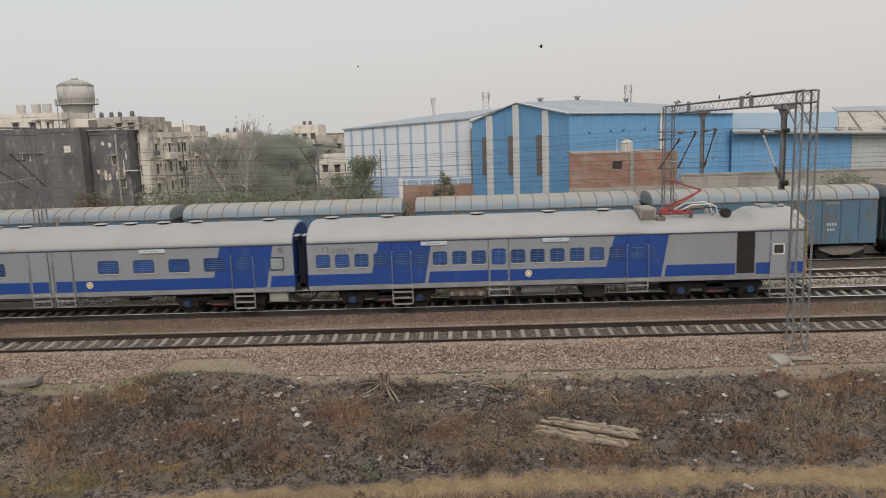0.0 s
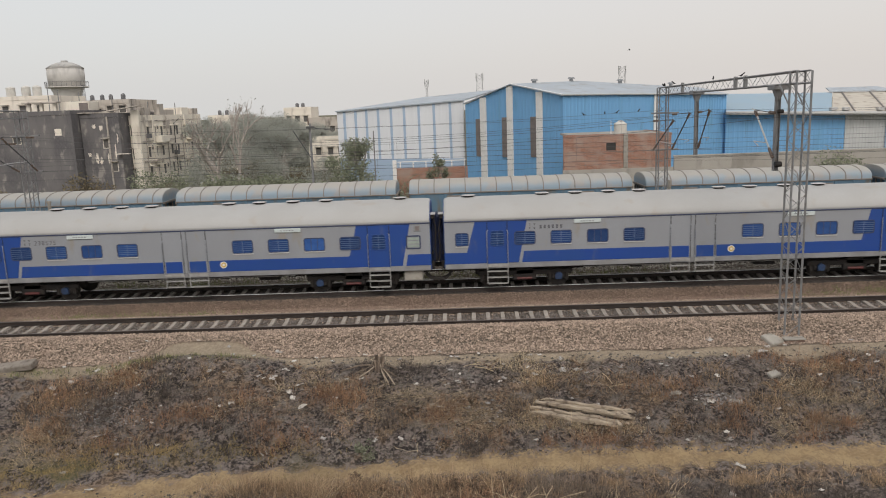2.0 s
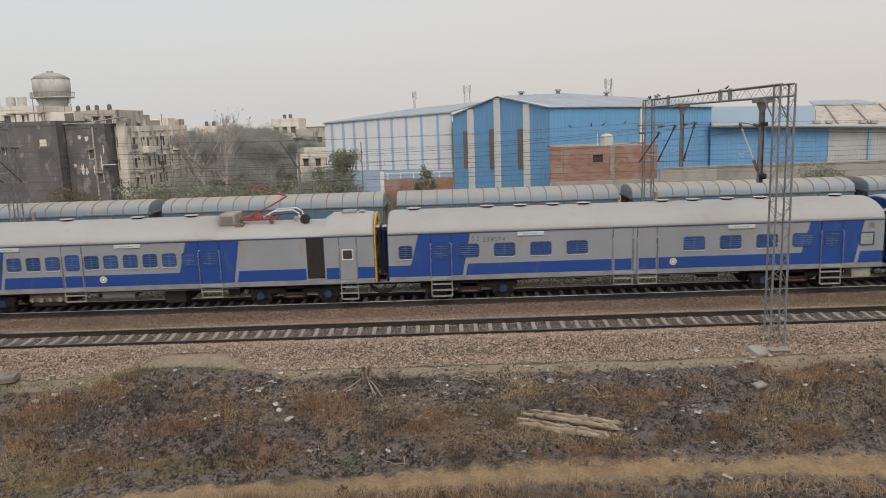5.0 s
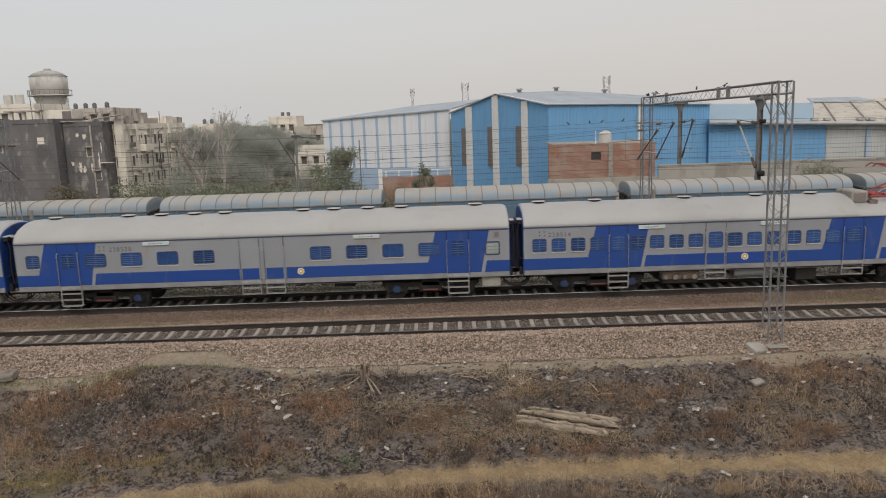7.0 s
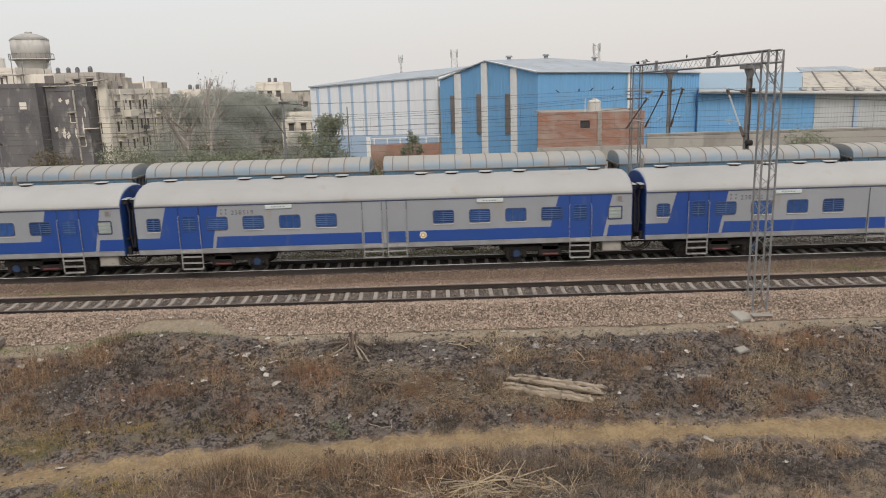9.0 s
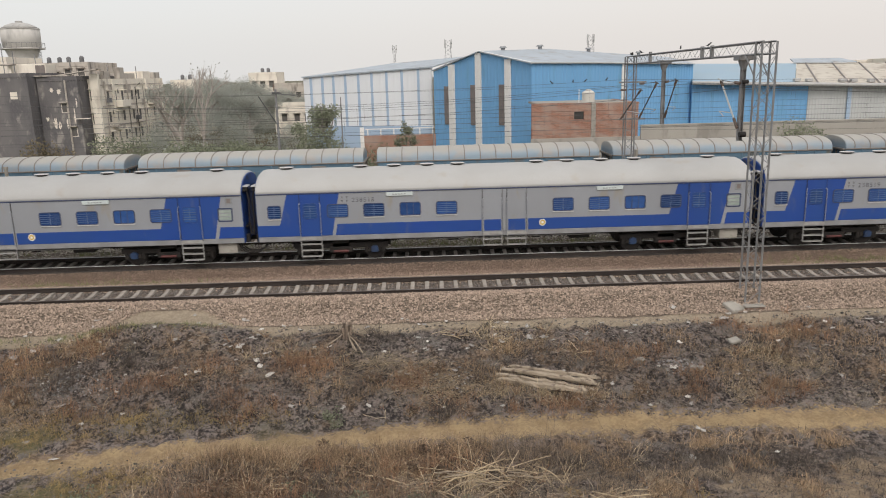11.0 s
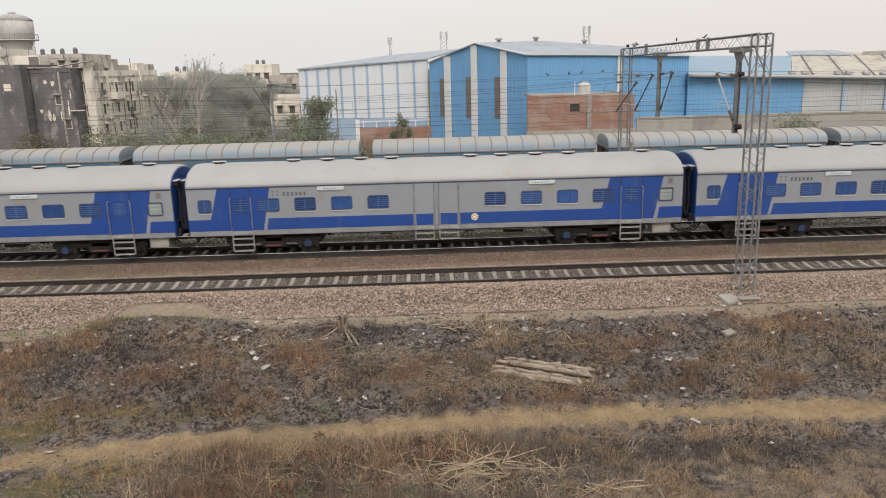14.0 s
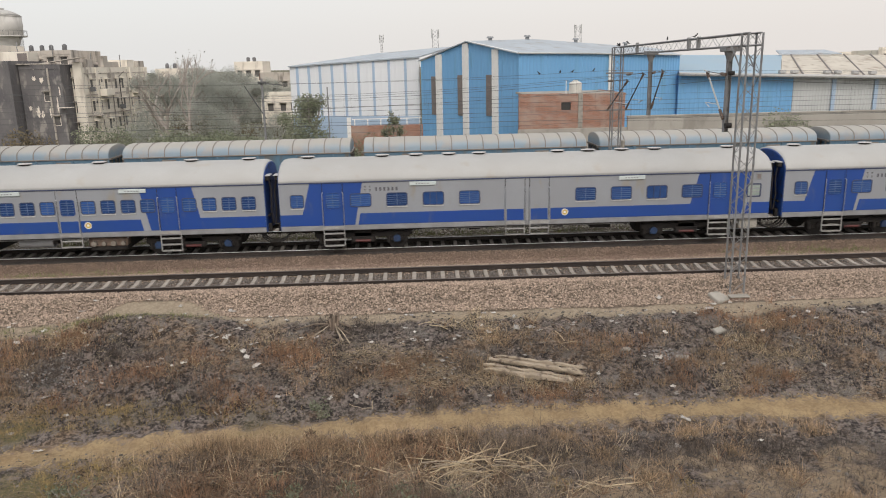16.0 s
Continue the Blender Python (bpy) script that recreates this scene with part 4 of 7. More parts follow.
    part("front_panel", box(bmesh.new(), min(a, a + k * 0.03), max(a, a + k * 0.03), -1.3, 1.3, 1.12, 1.9, 0.01), M["dark"], cab, "black lower cab panel")
    part("head_lamp_box", box(bmesh.new(), min(a, a + k * 0.08), max(a, a + k * 0.08), -0.45, 0.45, 3.1, 3.3, 0.02), M["frame_grey"], cab, "grey lamp box")
    for y in (-0.95, 0.95):
        bm = bmesh.new()
        rod(bm, (e + k * 0.13, y, 1.35), (e + k * 0.17, y, 1.35), 0.1, 12)
        part("headlight", bm, M["frame_grey"], cab)
    # pantograph and roof gear
    pan = part("pantograph", tube(bmesh.new(), [(X(15.0), -0.58, 3.72), (X(16.35), -0.58, 3.72), (X(16.35), 0.58, 3.72), (X(15.0), 0.58, 3.72), (X(15.0), -0.54, 3.72)], 0.04, 6), M["red"], c, "raised red pantograph")
    for x, y, w in ((15.2, -0.45, 0.3), (15.75, -0.5, 0.36), (16.2, -0.4, 0.22), (15.4, 0.2, 0.34)):
        part("spring_box", box(bmesh.new(), min(X(x - w / 2), X(x + w / 2)), max(X(x - w / 2), X(x + w / 2)), y - 0.12, y + 0.12, 3.7, 3.86, 0.03), M["red"], pan)
    for y in (-0.3, 0.3):
        part("lower_arm", tube(bmesh.new(), [(X(15.25), y, 3.8), (X(16.2), y * 0.6, 4.24), (X(16.9), 0, 4.62)], 0.034, 6), M["red"], pan)
    part("upper_arm", tube(bmesh.new(), [(X(16.9), 0, 4.62), (X(16.2), 0, 4.86), (X(15.6), 0, 5.05)], 0.03, 6), M["red"], pan)
    for x, z in ((15.6, 5.07), (15.9, 5.05)):
        part("pan_head", tube(bmesh.new(), [(X(x), -0.95, z - 0.16), (X(x), -0.6, z), (X(x), 0.6, z), (X(x), 0.95, z - 0.16)], 0.028, 6), M["red"], pan)
    for x, y in ((15.0, -0.6), (15.0, 0.6), (16.3, -0.6), (16.3, 0.6), (17.3, -0.3), (17.3, 0.5)):
        bm = bmesh.new()
        rod(bm, (X(x), y, 3.5), (X(x), y, 3.76), 0.05, 8)
        for i in range(4):
            rod(bm, (X(x), y, 3.53 + 0.06 * i), (X(x), y, 3.56 + 0.06 * i), 0.095, 8)
        part("insulator", bm, M["insul" if x < 17 else "sill"], c, "ribbed brown insulator" if x < 17 else "ribbed pale insulator")
    bm = bmesh.new()
    box(bm, min(X(14.08), X(14.78)), max(X(14.08), X(14.78)), -0.8, 0.5, 3.5, 4.0, 0.04)
    rb = part("roof_box", bm, M["concrete"], c, "dusty grey equipment box on the roof")
    # plain dark plate over the near side of the roof box
    part("louvre", box(bmesh.new(), min(X(14.16), X(14.70)), max(X(14.16), X(14.70)), -0.815, -0.8, 3.56, 3.9), M["louvre"], rb, "dark flat plate on the box side")
    bm = bmesh.new()
    rod(bm, (X(17.75), -0.75, 3.68), (X(17.75), -0.45, 3.68), 0.2, 14)
    rod(bm, (X(17.3), -0.3, 3.9), (X(16.0), -0.4, 3.84), 0.02)
    rod(bm, (X(17.3), -0.3, 3.9), (X(17.8), -0.5, 3.8), 0.02)
    part("roof_coil", bm, M["dark"], c, "black coil and cable on the roof")
    for y in (-0.35, 0.45):
        part("bus_bar", tube(bmesh.new(), [(X(15.9), y, 3.78), (X(16.35), y, 4.02), (X(17.2), y, 4.06), (X(17.45), y, 3.9), (X(17.5), y, 3.6)], 0.03, 6), M["white"], c, "white bent bus bar")
    part("valve_box", box(bmesh.new(), min(X(14.8), X(15.15)), max(X(14.8), X(15.15)), -0.95, -0.6, 3.4, 3.62, 0.03), M["insul"], c, "small dark roof valve")
    bm = bmesh.new()
    box(bm, min(X(19.3), X(19.9)), max(X(19.3), X(19.9)), -0.4, 0.4, 3.84, 3.93, 0.02)
    rod(bm, (X(20.05), -0.3, 3.9), (X(20.3), -0.3, 3.9), 0.07, 8)
    part("horn", bm, M["frame_grey"], c, "grey roof hatch and horn")
    return c


Proto.wide, Proto.narrow, Proto.end, Proto.small = (coach_window(0.82, 0.5, 5), coach_window(0.53, 0.5, 4), coach_window(0.5, 0.5, 5), coach_window(0.52, 0.60, 5, edge="end_blue"))
Proto.plain = coach_window(0.82, 0.5, 0)
NUMBERS = ("238570", "", "238575", "238574", "238514", "238520", "238519", "238518", "", "", "", "")
TRAIN = []


def make_train():
    first = {}
    for i, text in enumerate(NUMBERS):
        kind = "motor" if i in (0, 4) else "rear" if i == 11 else "trailer"
        if kind not in first:
            first[kind] = make_trailer() if kind == "trailer" else make_motor(kind == "rear")
            c = first[kind]
        else:
            c = copy_thing(first[kind], pose(0, TRACK_Y[1], 0))
        TRAIN.append(c)
    for c, text, i in zip(TRAIN, NUMBERS, range(12)):
        if i < 11:
            add_number(c, {0: -9.33, 4: -9.33}.get(i, -6.4), text)
    for group in (Proto.wide, Proto.narrow, Proto.end, Proto.small, Proto.plain):
        for o in group:
            bpy.data.objects.remove(o)


make_train()


# ---- covered goods wagons standing behind ----
def make_wagon():
    w = thing("goods_wagon", pose(0, WAGON_Y, WAGON_Z), "weathered blue covered goods wagon with ribbed dusty roof", "goods wagon", "standing goods wagons")
    h, d = 6.72, 1.5
    bm = bmesh.new()
    box(bm, -h, h, -d, d, 1.05, 3.85, 0.01)
    body = part("body", bm, M["wagon"], w, "weathered blue steel body")
    prof = [(-1.54, 3.78), (-1.53, 4.0), (-1.42, 4.19), (-1.16, 4.33), (-0.8, 4.43), (-0.4, 4.48), (0, 4.5)]
    prof += [(-y, z) for y, z in reversed(prof[:-1])]
    bm = bmesh.new()
    ends = [(-h - 0.02, 0.97), (-h + 0.06, 1.0), (h - 0.06, 1.0), (h + 0.02, 0.97)]
    rings = [[bm.verts.new((x, y, 3.78 + (z - 3.78) * k)) for y, z in prof] for x, k in ends]
    for a, b in zip(rings, rings[1:]):
        for i in range(len(prof) - 1):
            bm.faces.new((a[i], b[i], b[i + 1], a[i + 1])).smooth = True
    bm.faces.new(rings[0]), bm.faces.new(list(reversed(rings[-1])))
    bmesh.ops.recalc_face_normals(bm, faces=bm.faces[:])
    roof = part("roof", bm, M["wagon_roof"], w, "dusty curved roof")
    bm = bmesh.new()
    for (y0, z0), (y1, z1) in zip(prof, prof[1:]):
        a = [bm.verts.new((sx * 0.028, yy * 1.012, 3.78 + (zz - 3.78) * 1.03)) for sx in (-1, 1) for yy, zz in ((y0, z0), (y1, z1))]
        bm.faces.new((a[0], a[2], a[3], a[1]))
        b = [bm.verts.new((sx * 0.028, yy, zz)) for sx in (-1, 1) for yy, zz in ((y0, z0), (y1, z1))]
        bm.faces.new((a[0], a[1], b[1], b[0])), bm.faces.new((a[2], b[2], b[3], a[3]))
    rib = part("roof_rib", bm, M["wagon_rib"], roof)
    rib.matrix_basis = pose(-h + 0.55, 0, 0)
    for i in range(1, 14):
        again(rib, "roof_rib", pose(-h + 0.55 + 0.947 * i, 0, 0), roof)
    post = part("side_post", box(bmesh.new(), -0.05, 0.05, -d - 0.05, -d, 1.05, 3.72, 0.008), M["wagon"], body)
    xs = [-5.7, -4.6, -3.5, -2.45, -1.2, 1.2, 2.45, 3.5, 4.6, 5.7]
    post.matrix_basis = pose(xs[0], 0, 0)
    for x in xs[1:]:
        again(post, "side_post", pose(x, 0, 0), body)
    for sx in (-1, 1):
        bm = bmesh.new()
        for yy in (-1.1, -0.55, 0, 0.55, 1.1):
            box(bm, min(sx * h, sx * (h + 0.07)), max(sx * h, sx * (h + 0.07)), yy - 0.04, yy + 0.04, 1.1, 3.75)
        box(bm, min(sx * h, sx * (h + 0.12)), max(sx * h, sx * (h + 0.12)), -1.45, 1.45, 3.68, 3.78)
        part("end_ribs", bm, M["wagon_rib"], body, "weathered ribs of the wagon end")
    for x in (-4.05, 4.05):
        part("side_vent", box(bmesh.new(), x - 0.42, x + 0.42, -d - 0.03, -d, 3.4, 3.6, 0.01), M["wagon_rib"], body, "dark flat plate on the box side vent")
    part("top_rail", box(bmesh.new(), -h, h, -d - 0.06, -d, 3.72, 3.79, 0.01), M["wagon_rib"], body)
    for x in (-0.6, 0.6):
        bm = box(bmesh.new(), x - 0.57, x + 0.57, -d - 0.035, -d, 1.1, 3.4, 0.012)
        box(bm, x - 0.5, x + 0.5, -d - 0.05, -d - 0.03, 1.95, 2.05)
        dr = part("door", bm, M["wagon"], w, "rust-streaked blue wagon door")
        bm = bmesh.new()
        rod(bm, (x - 0.42, -d - 0.07, 1.15), (x - 0.42, -d - 0.07, 3.35), 0.025)
        rod(bm, (x + 0.42, -d - 0.07, 1.15), (x + 0.42, -d - 0.07, 3.35), 0.025)
        part("lock_bar", bm, M["wagon_rib"], dr)
    bm = bmesh.new()
    for i in range(4):
        box(bm, 3.75 + 0.16 * i, 3.85 + 0.16 * i, -d - 0.004, -d, 2.15, 2.33)
    for i in range(3):
        box(bm, 3.8 + 0.16 * i, 3.9 + 0.16 * i, -d - 0.004, -d, 1.85, 1.99)
    part("lettering", bm, M["sheet_grey"], w, "faded unreadable lettering")
    bm = bmesh.new()
    box(bm, -h, h, -0.35, 0.35, 0.75, 1.05)
    for s in (-1, 1):
        box(bm, s * h - 0.1, s * h + 0.1, -1.45, 1.45, 0.8, 1.1, 0.02)
    part("underframe", bm, M["dark"], w)
    for s in (-1, 1):
        bm = rod(bmesh.new(), (s * h, 0, 0.95), (s * (h + 0.42), 0, 0.95), 0.13, 8)
        part("coupler", bm, M["dark"], w)
        bx = s * 4.9
        bm = bmesh.new()
        for y in (-1.05, 1.05):
            plate(bm, [(bx - 1.35, 0.62), (bx - 0.55, 0.30), (bx + 0.55, 0.30), (bx + 1.35, 0.62), (bx + 1.35, 0.78), (bx + 0.5, 0.86), (bx - 0.5, 0.86), (bx - 1.35, 0.78)], y - 0.06, 0.12)
        bg = part("bogie", bm, M["wagon_rib"], w, "rusty cast bogie")
        for a in (-1.0, 1.0):
            bm = bmesh.new()
            for y in (-0.85, 0.85):
                rod(bm, (bx + a, y - 0.06, 0.5), (bx + a, y + 0.06, 0.5), 0.5, 20)
            rod(bm, (bx + a, -0.8, 0.5), (bx + a, 0.8, 0.5), 0.08, 8)
            part("wheelset", bm, M["dark"], bg)
    return w


def make_wagons():
    first = make_wagon()
    first.matrix_basis = pose(-39.1, WAGON_Y, WAGON_Z)
    for i in range(1, 7):
        copy_thing(first, pose(-39.1 + 14.3 * i, WAGON_Y, WAGON_Z))


make_wagons()


# ---- overhead line portals and wires ----
def lattice(bm, p, q, w, u, v, n, r=0.03):
    """A square lattice girder from p to q with legs at half widths along u and v, and zigzag lacing."""
    p, q, u, v = Vector(p), Vector(q), Vector(u) * w / 2, Vector(v) * w / 2
    corners = [u + v, -u + v, -u - v, u - v]
    for c in corners:
        rod(bm, p + c, q + c, r, 4)
    for i in range(n):
        a, b = p.lerp(q, i / n), p.lerp(q, (i + 1) / n)
        for k in range(4):
            c, d = corners[k], corners[(k + 1) % 4]
            if (i + k) % 2:
                c, d = d, c
            rod(bm, a + c, b + d, r * 0.28, 4)
    return bm


def insulator(parent, p, q):
    bm = bmesh.new()
    p, q = Vector(p), Vector(q)
    rod(bm, p, q, 0.04, 6)
    for i in range(6):
        a = p.lerp(q, (i + 0.2) / 6)
        rod(bm, a, a + (q - p) / 18, 0.06, 8)
    part("insulator", bm, M["insul"], parent, "ribbed brown insulator")


M["rust_stained"] = mat("rust_stained_concrete", (0.19, 0.13, 0.10), (0.13, 0.085, 0.065), 0.95, 0, 2, 25, 0.4, c=(0.24, 0.20, 0.17), amount=0.3)
PORTAL_X = 11.52
NEAR_LEG, FAR_LEG, BEAM_Z = 25.75, 42.6, 8.28


def make_portal(x):
    e = thing("catenary_portal", pose(x, 0, 0), "grey lattice steel portal carrying the overhead line", "catenary mast", "catenary portals")
    leg = part("lattice_leg", lattice(bmesh.new(), (0, NEAR_LEG, -0.6), (0, NEAR_LEG, BEAM_Z + 0.2), 0.5, (1, 0, 0), (0, 1, 0), 20, 0.04), M["mast"], e, "galvanised lattice leg")
    part("lattice_leg", lattice(bmesh.new(), (0, FAR_LEG, -1.2), (0, FAR_LEG, BEAM_Z + 0.1), 0.5, (1, 0, 0), (0, 1, 0), 20, 0.038), M["mast"], e, "galvanised lattice leg")
    part("lattice_beam", lattice(bmesh.new(), (0, NEAR_LEG - 0.25, BEAM_Z), (0, FAR_LEG + 0.25, BEAM_Z - 0.1), 0.40, (1, 0, 0), (0, 0, 1), 26, 0.032), M["mast"], e, "rusty lattice beam")
    for k in (1, -1):
        part("knee_brace", rod(bmesh.new(), (k * 0.24, NEAR_LEG + 0.3, BEAM_Z - 0.9), (k * 0.24, NEAR_LEG + 1.1, BEAM_Z - 0.2), 0.03, 4), M["mast"], e)
    bm = rod(bmesh.new(), (0.62, FAR_LEG + 0.6, -1.2), (0.62, FAR_LEG + 0.6, 3.1), 0.1, 10)
    rod(bm, (0.62, FAR_LEG + 0.6, 3.06), (0.62, FAR_LEG + 0.6, 3.2), 0.13, 10)
    part("concrete_post", bm, M["concrete"], e, "tan round post beside the leg")
    for y, zb in ((27.5, 5.03), (36.66, 5.05)):
        bm = bmesh.new()
        box(bm, -0.06, 0.06, y - 0.012, y + 0.012, zb, BEAM_Z - 0.25)
        box(bm, -0.075, -0.058, y - 0.1, y + 0.1, zb, BEAM_Z - 0.25)
        box(bm, 0.058, 0.075, y - 0.1, y + 0.1, zb, BEAM_Z - 0.25)
        box(bm, -0.28, 0.28, y - 0.28, y + 0.28, BEAM_Z - 0.38, BEAM_Z - 0.2, 0.02)
        rod(bm, (0, y, BEAM_Z - 0.75), (0, y, BEAM_Z - 0.38), 0.08, 8, 0.22)
        part("drop_post", bm, M["mast"], e, "grey steel drop post")
    # cantilever arms reaching from the drop posts and the far leg over the tracks
    for p, q, pale in (((-0.12, 27.45, 5.5), (-0.12, 29.25, 7.2), True), ((0.08, 36.55, 5.38), (0.08, 35.0, 7.17), False), ((-0.49, FAR_LEG, 4.98), (-0.49, 38.7, 6.68), False), ((0.56, FAR_LEG, 5.0), (0.56, 39.5, 7.0), False)):
        p, q = Vector(p), Vector(q)
        bm = rod(bmesh.new(), p.lerp(q, 0.12), q, 0.032, 6)
        rod(bm, q - Vector((0, 0.25, 0.05)), q + Vector((0, 0.25, 0.05)), 0.025, 5)
        part("cantilever_arm", bm, M["sheet_grey" if pale else "wire"], e, "slanting tubular bracket")
        insulator(e, p, p.lerp(q, 0.2))
        insulator(e, p.lerp(q, 0.86), p.lerp(q, 0.98))
        top = Vector((p.x, p.y, q.z - 0.1))
        part("tie_rod", rod(bmesh.new(), top, q, 0.016, 5), M["wire"], e)
        insulator(e, top, top.lerp(q, 0.25))
        r = p.lerp(q, 0.3)
        tip = Vector((p.x, q.y, r.z + 0.02))
        part("registration_arm", tube(bmesh.new(), [r, tip, tip + Vector((0, (p.y - q.y) * 0.25, -0.16))], 0.017, 5), M["sheet_grey"], e, "thin bent registration arm")
    for y in (30.1, 31.15, 38.3):
        part("beam_clamp", box(bmesh.new(), -0.27, -0.12, y - 0.05, y + 0.05, BEAM_Z - 0.27, BEAM_Z + 0.24, 0.02), M["mast"], e, "rusty clamp plate on the beam")
    for z in (4.93, 6.95):
        part("bracket", box(bmesh.new(), -0.62, 0.9, FAR_LEG - 0.06, FAR_LEG + 0.06, z, z + 0.09, 0.01), M["mast"], e)
    for z in (7.15, 4.95, 4.35):
        part("wire_bracket", box(bmesh.new(), -0.03, 0.03, FAR_LEG + 0.2, FAR_LEG + 0.45, z - 0.05, z - 0.01), M["mast"], e)
    part("sign_drum", rod(bmesh.new(), (0.13, 27.3, 5.28), (-0.09, 27.3, 5.28), 0.1, 14), M["dark"], e, "dark round fitting")
    part("sign_drum", rod(bmesh.new(), (0.12, 27.3, 7.15), (-0.08, 27.3, 7.15), 0.07, 14), M["dark"], e, "dark round fitting")
    part("footing", box(bmesh.new(), -0.36, 0.34, NEAR_LEG - 0.6, NEAR_LEG + 0.36, -1.7, -0.64, 0.03), M["rust_stained"], e, "rust-stained concrete footing")
    part("footing_cap", box(bmesh.new(), -0.38, 0.36, NEAR_LEG - 0.62, NEAR_LEG + 0.39, -0.637, -0.58, 0.02), M["concrete"], e, "pale concrete cap")
    part("footing", box(bmesh.new(), -0.5, 0.5, FAR_LEG - 0.5, FAR_LEG + 0.5, -1.6, -0.95, 0.03), M["concrete"], e, "square concrete footing")
    return e


def make_line():
    a = make_portal(PORTAL_X)
    copy_thing(a, pose(-24.45, 0, 0))
    copy_thing(a, pose(PORTAL_X + 45, 0, 0))
    copy_thing(a, pose(-24.45 - 45, 0, 0))
    spans = [(-69.35, -24.45), (-24.45, PORTAL_X), (PORTAL_X, PORTAL_X + 45)]
    for y, zm, zc in ((27.3, 6.95, 5.62), (32.65, 7.05, 5.6), (36.5, 7.1, 5.6), (42.3, 6.8, 5.5)):
        w = thing("overhead_wire", pose(0, y, 0), "thin dark overhead line above the track", "overhead wire", "overhead wires")
        for x0, x1 in spans:
            bm = bmesh.new()
            k = 10
            pts = [(x0 + (x1 - x0) * i / k, 0, zm - 0.75 * (1 - (2 * i / k - 1) ** 2)) for i in range(k + 1)]
            tube(bm, pts, 0.0075, 4)
            part("messenger_wire", bm, M["wire"], w)
            bm = rod(bmesh.new(), (x0, 0, zc), (x1, 0, zc), 0.0075, 4)
            part("contact_wire", bm, M["wire"], w)
            for p in pts[1:-1]:
                part("dropper_wire", rod(bmesh.new(), p, (p[0], 0, zc), 0.004, 3), M["wire"], w)
    for z in (7.15, 4.95, 4.35):
        w = thing("feeder_wire", pose(0, FAR_LEG + 0.42, 0), "thin dark feeder wire strung between portals", "overhead wire", "feeder wires")
        for x0, x1 in spans:
            k = 8
            part("strand", tube(bmesh.new(), [(x0 + (x1 - x0) * i / k, 0, z - 0.35 * (1 - (2 * i / k - 1) ** 2)) for i in range(k + 1)], 0.0075, 4), M["wire"], w)
    for z in (5.4, 6.6):
        w = thing("feeder_wire", pose(0, 52.4, 0), "thin dark feeder wire strung between poles", "overhead wire", "feeder wires")
        part("strand", tube(bmesh.new(), [(-70 + 5.5 * q, 0, z + 0.02 * math.cos(q * 0.9)) for q in range(25)], 0.0075, 4), M["wire"], w)


make_line()


def make_pole(x, y, top, brace):
    e = thing("utility_pole", pose(x, y, -1.3), "slim grey line pole behind the goods wagons", "utility pole", "line poles")
    h = top + 1.3
    part("post", rod(bmesh.new(), (0, 0, 0), (0, 0, h), 0.09 if brace else 0.055, 8, 0.075 if brace else 0.045), M["mast"], e)
    if brace:
        bm = bmesh.new()
        rod(bm, (0.15, 0, h - 2.7), (-1.15, -0.2, h - 0.45), 0.035)
        rod(bm, (-0.15, -0.2, h - 0.25), (1.5, 0, h - 0.5), 0.025)
        box(bm, -0.25, 0.3, -0.12, 0.12, h - 0.35, h - 0.2)
        part("bracket", bm, M["wire"], e, "dark slanting bracket")
        insulator(e, (-0.1, 0, h - 0.1), (-0.1, 0, h + 0.35))


make_pole(-10.05, 52.4, 7.0, True)
make_pole(-6.5, 60, 6.15, False)
make_pole(0.7, 60, 3.6, False)


# ---- sheds and walls behind the tracks ----
GZ = -1.3


def at(dx, dz, y):
    return Vector((dx * y, y, EYE_Z + dz * y))


def slab(bm, pts, t):
    """A sheet through the points, thickened downwards by t."""
    a = [bm.verts.new(p) for p in pts]
    b = [bm.verts.new(Vector(p) - Vector((0, 0, t))) for p in pts]
    bm.faces.new(a), bm.faces.new(list(reversed(b)))
    for i in range(len(pts)):
        j = (i + 1) % len(pts)
        bm.faces.new((a[i], b[i], b[j], a[j]))
    bmesh.ops.recalc_face_normals(bm, faces=bm.faces[:])
    return bm


def sheet_wall(bm, p, q, zp, zq, z0, thick=0.12, pitch=0.0):
    """An upright wall from p to q (x, y), its top running from zp to zq; pitch gives it raised sheet ribs."""
    p, q = Vector(p), Vector(q)
    d = (q - p).normalized()
    back = Vector((-d.y, d.x)) * thick
    if pitch:
        k = int((q - p).length / pitch)
        foot = []
        for i in range(k):
            for t, o in ((0.0, 0.0), (0.5, 0.0), (0.65, 0.028), (0.85, 0.028)):
                f = (i + t) / k
                foot.append((p.lerp(q, f) - back.normalized() * o, zp + (zq - zp) * f))
        foot.append((q, zq))
        pts = [(w, z0) for w, _ in foot] + [(q + back, z0), (p + back, z0)]
        top = [z for _, z in foot] + [zq, zp]
        a = [bm.verts.new((w.x, w.y, z0)) for w, _ in pts]
        b = [bm.verts.new((w.x, w.y, z)) for (w, _), z in zip(pts, top)]
        for i in range(len(pts)):
            j = (i + 1) % len(pts)
            bm.faces.new((a[i], a[j], b[j], b[i]))
        bm.faces.new(b), bm.faces.new(list(reversed(a)))
        bmesh.ops.recalc_face_normals(bm, faces=bm.faces[:])
        return bm
    pts = [(p, z0), (q, z0), (q, zq), (p, zp)]
    a = [bm.verts.new((w.x, w.y, z)) for w, z in pts]
    b = [bm.verts.new((w.x + back.x, w.y + back.y, z)) for w, z in pts]
    bm.faces.new(a), bm.faces.new(list(reversed(b)))
    for i in range(4):
        j = (i + 1) % 4
        bm.faces.new((a[i], b[i], b[j], a[j]))
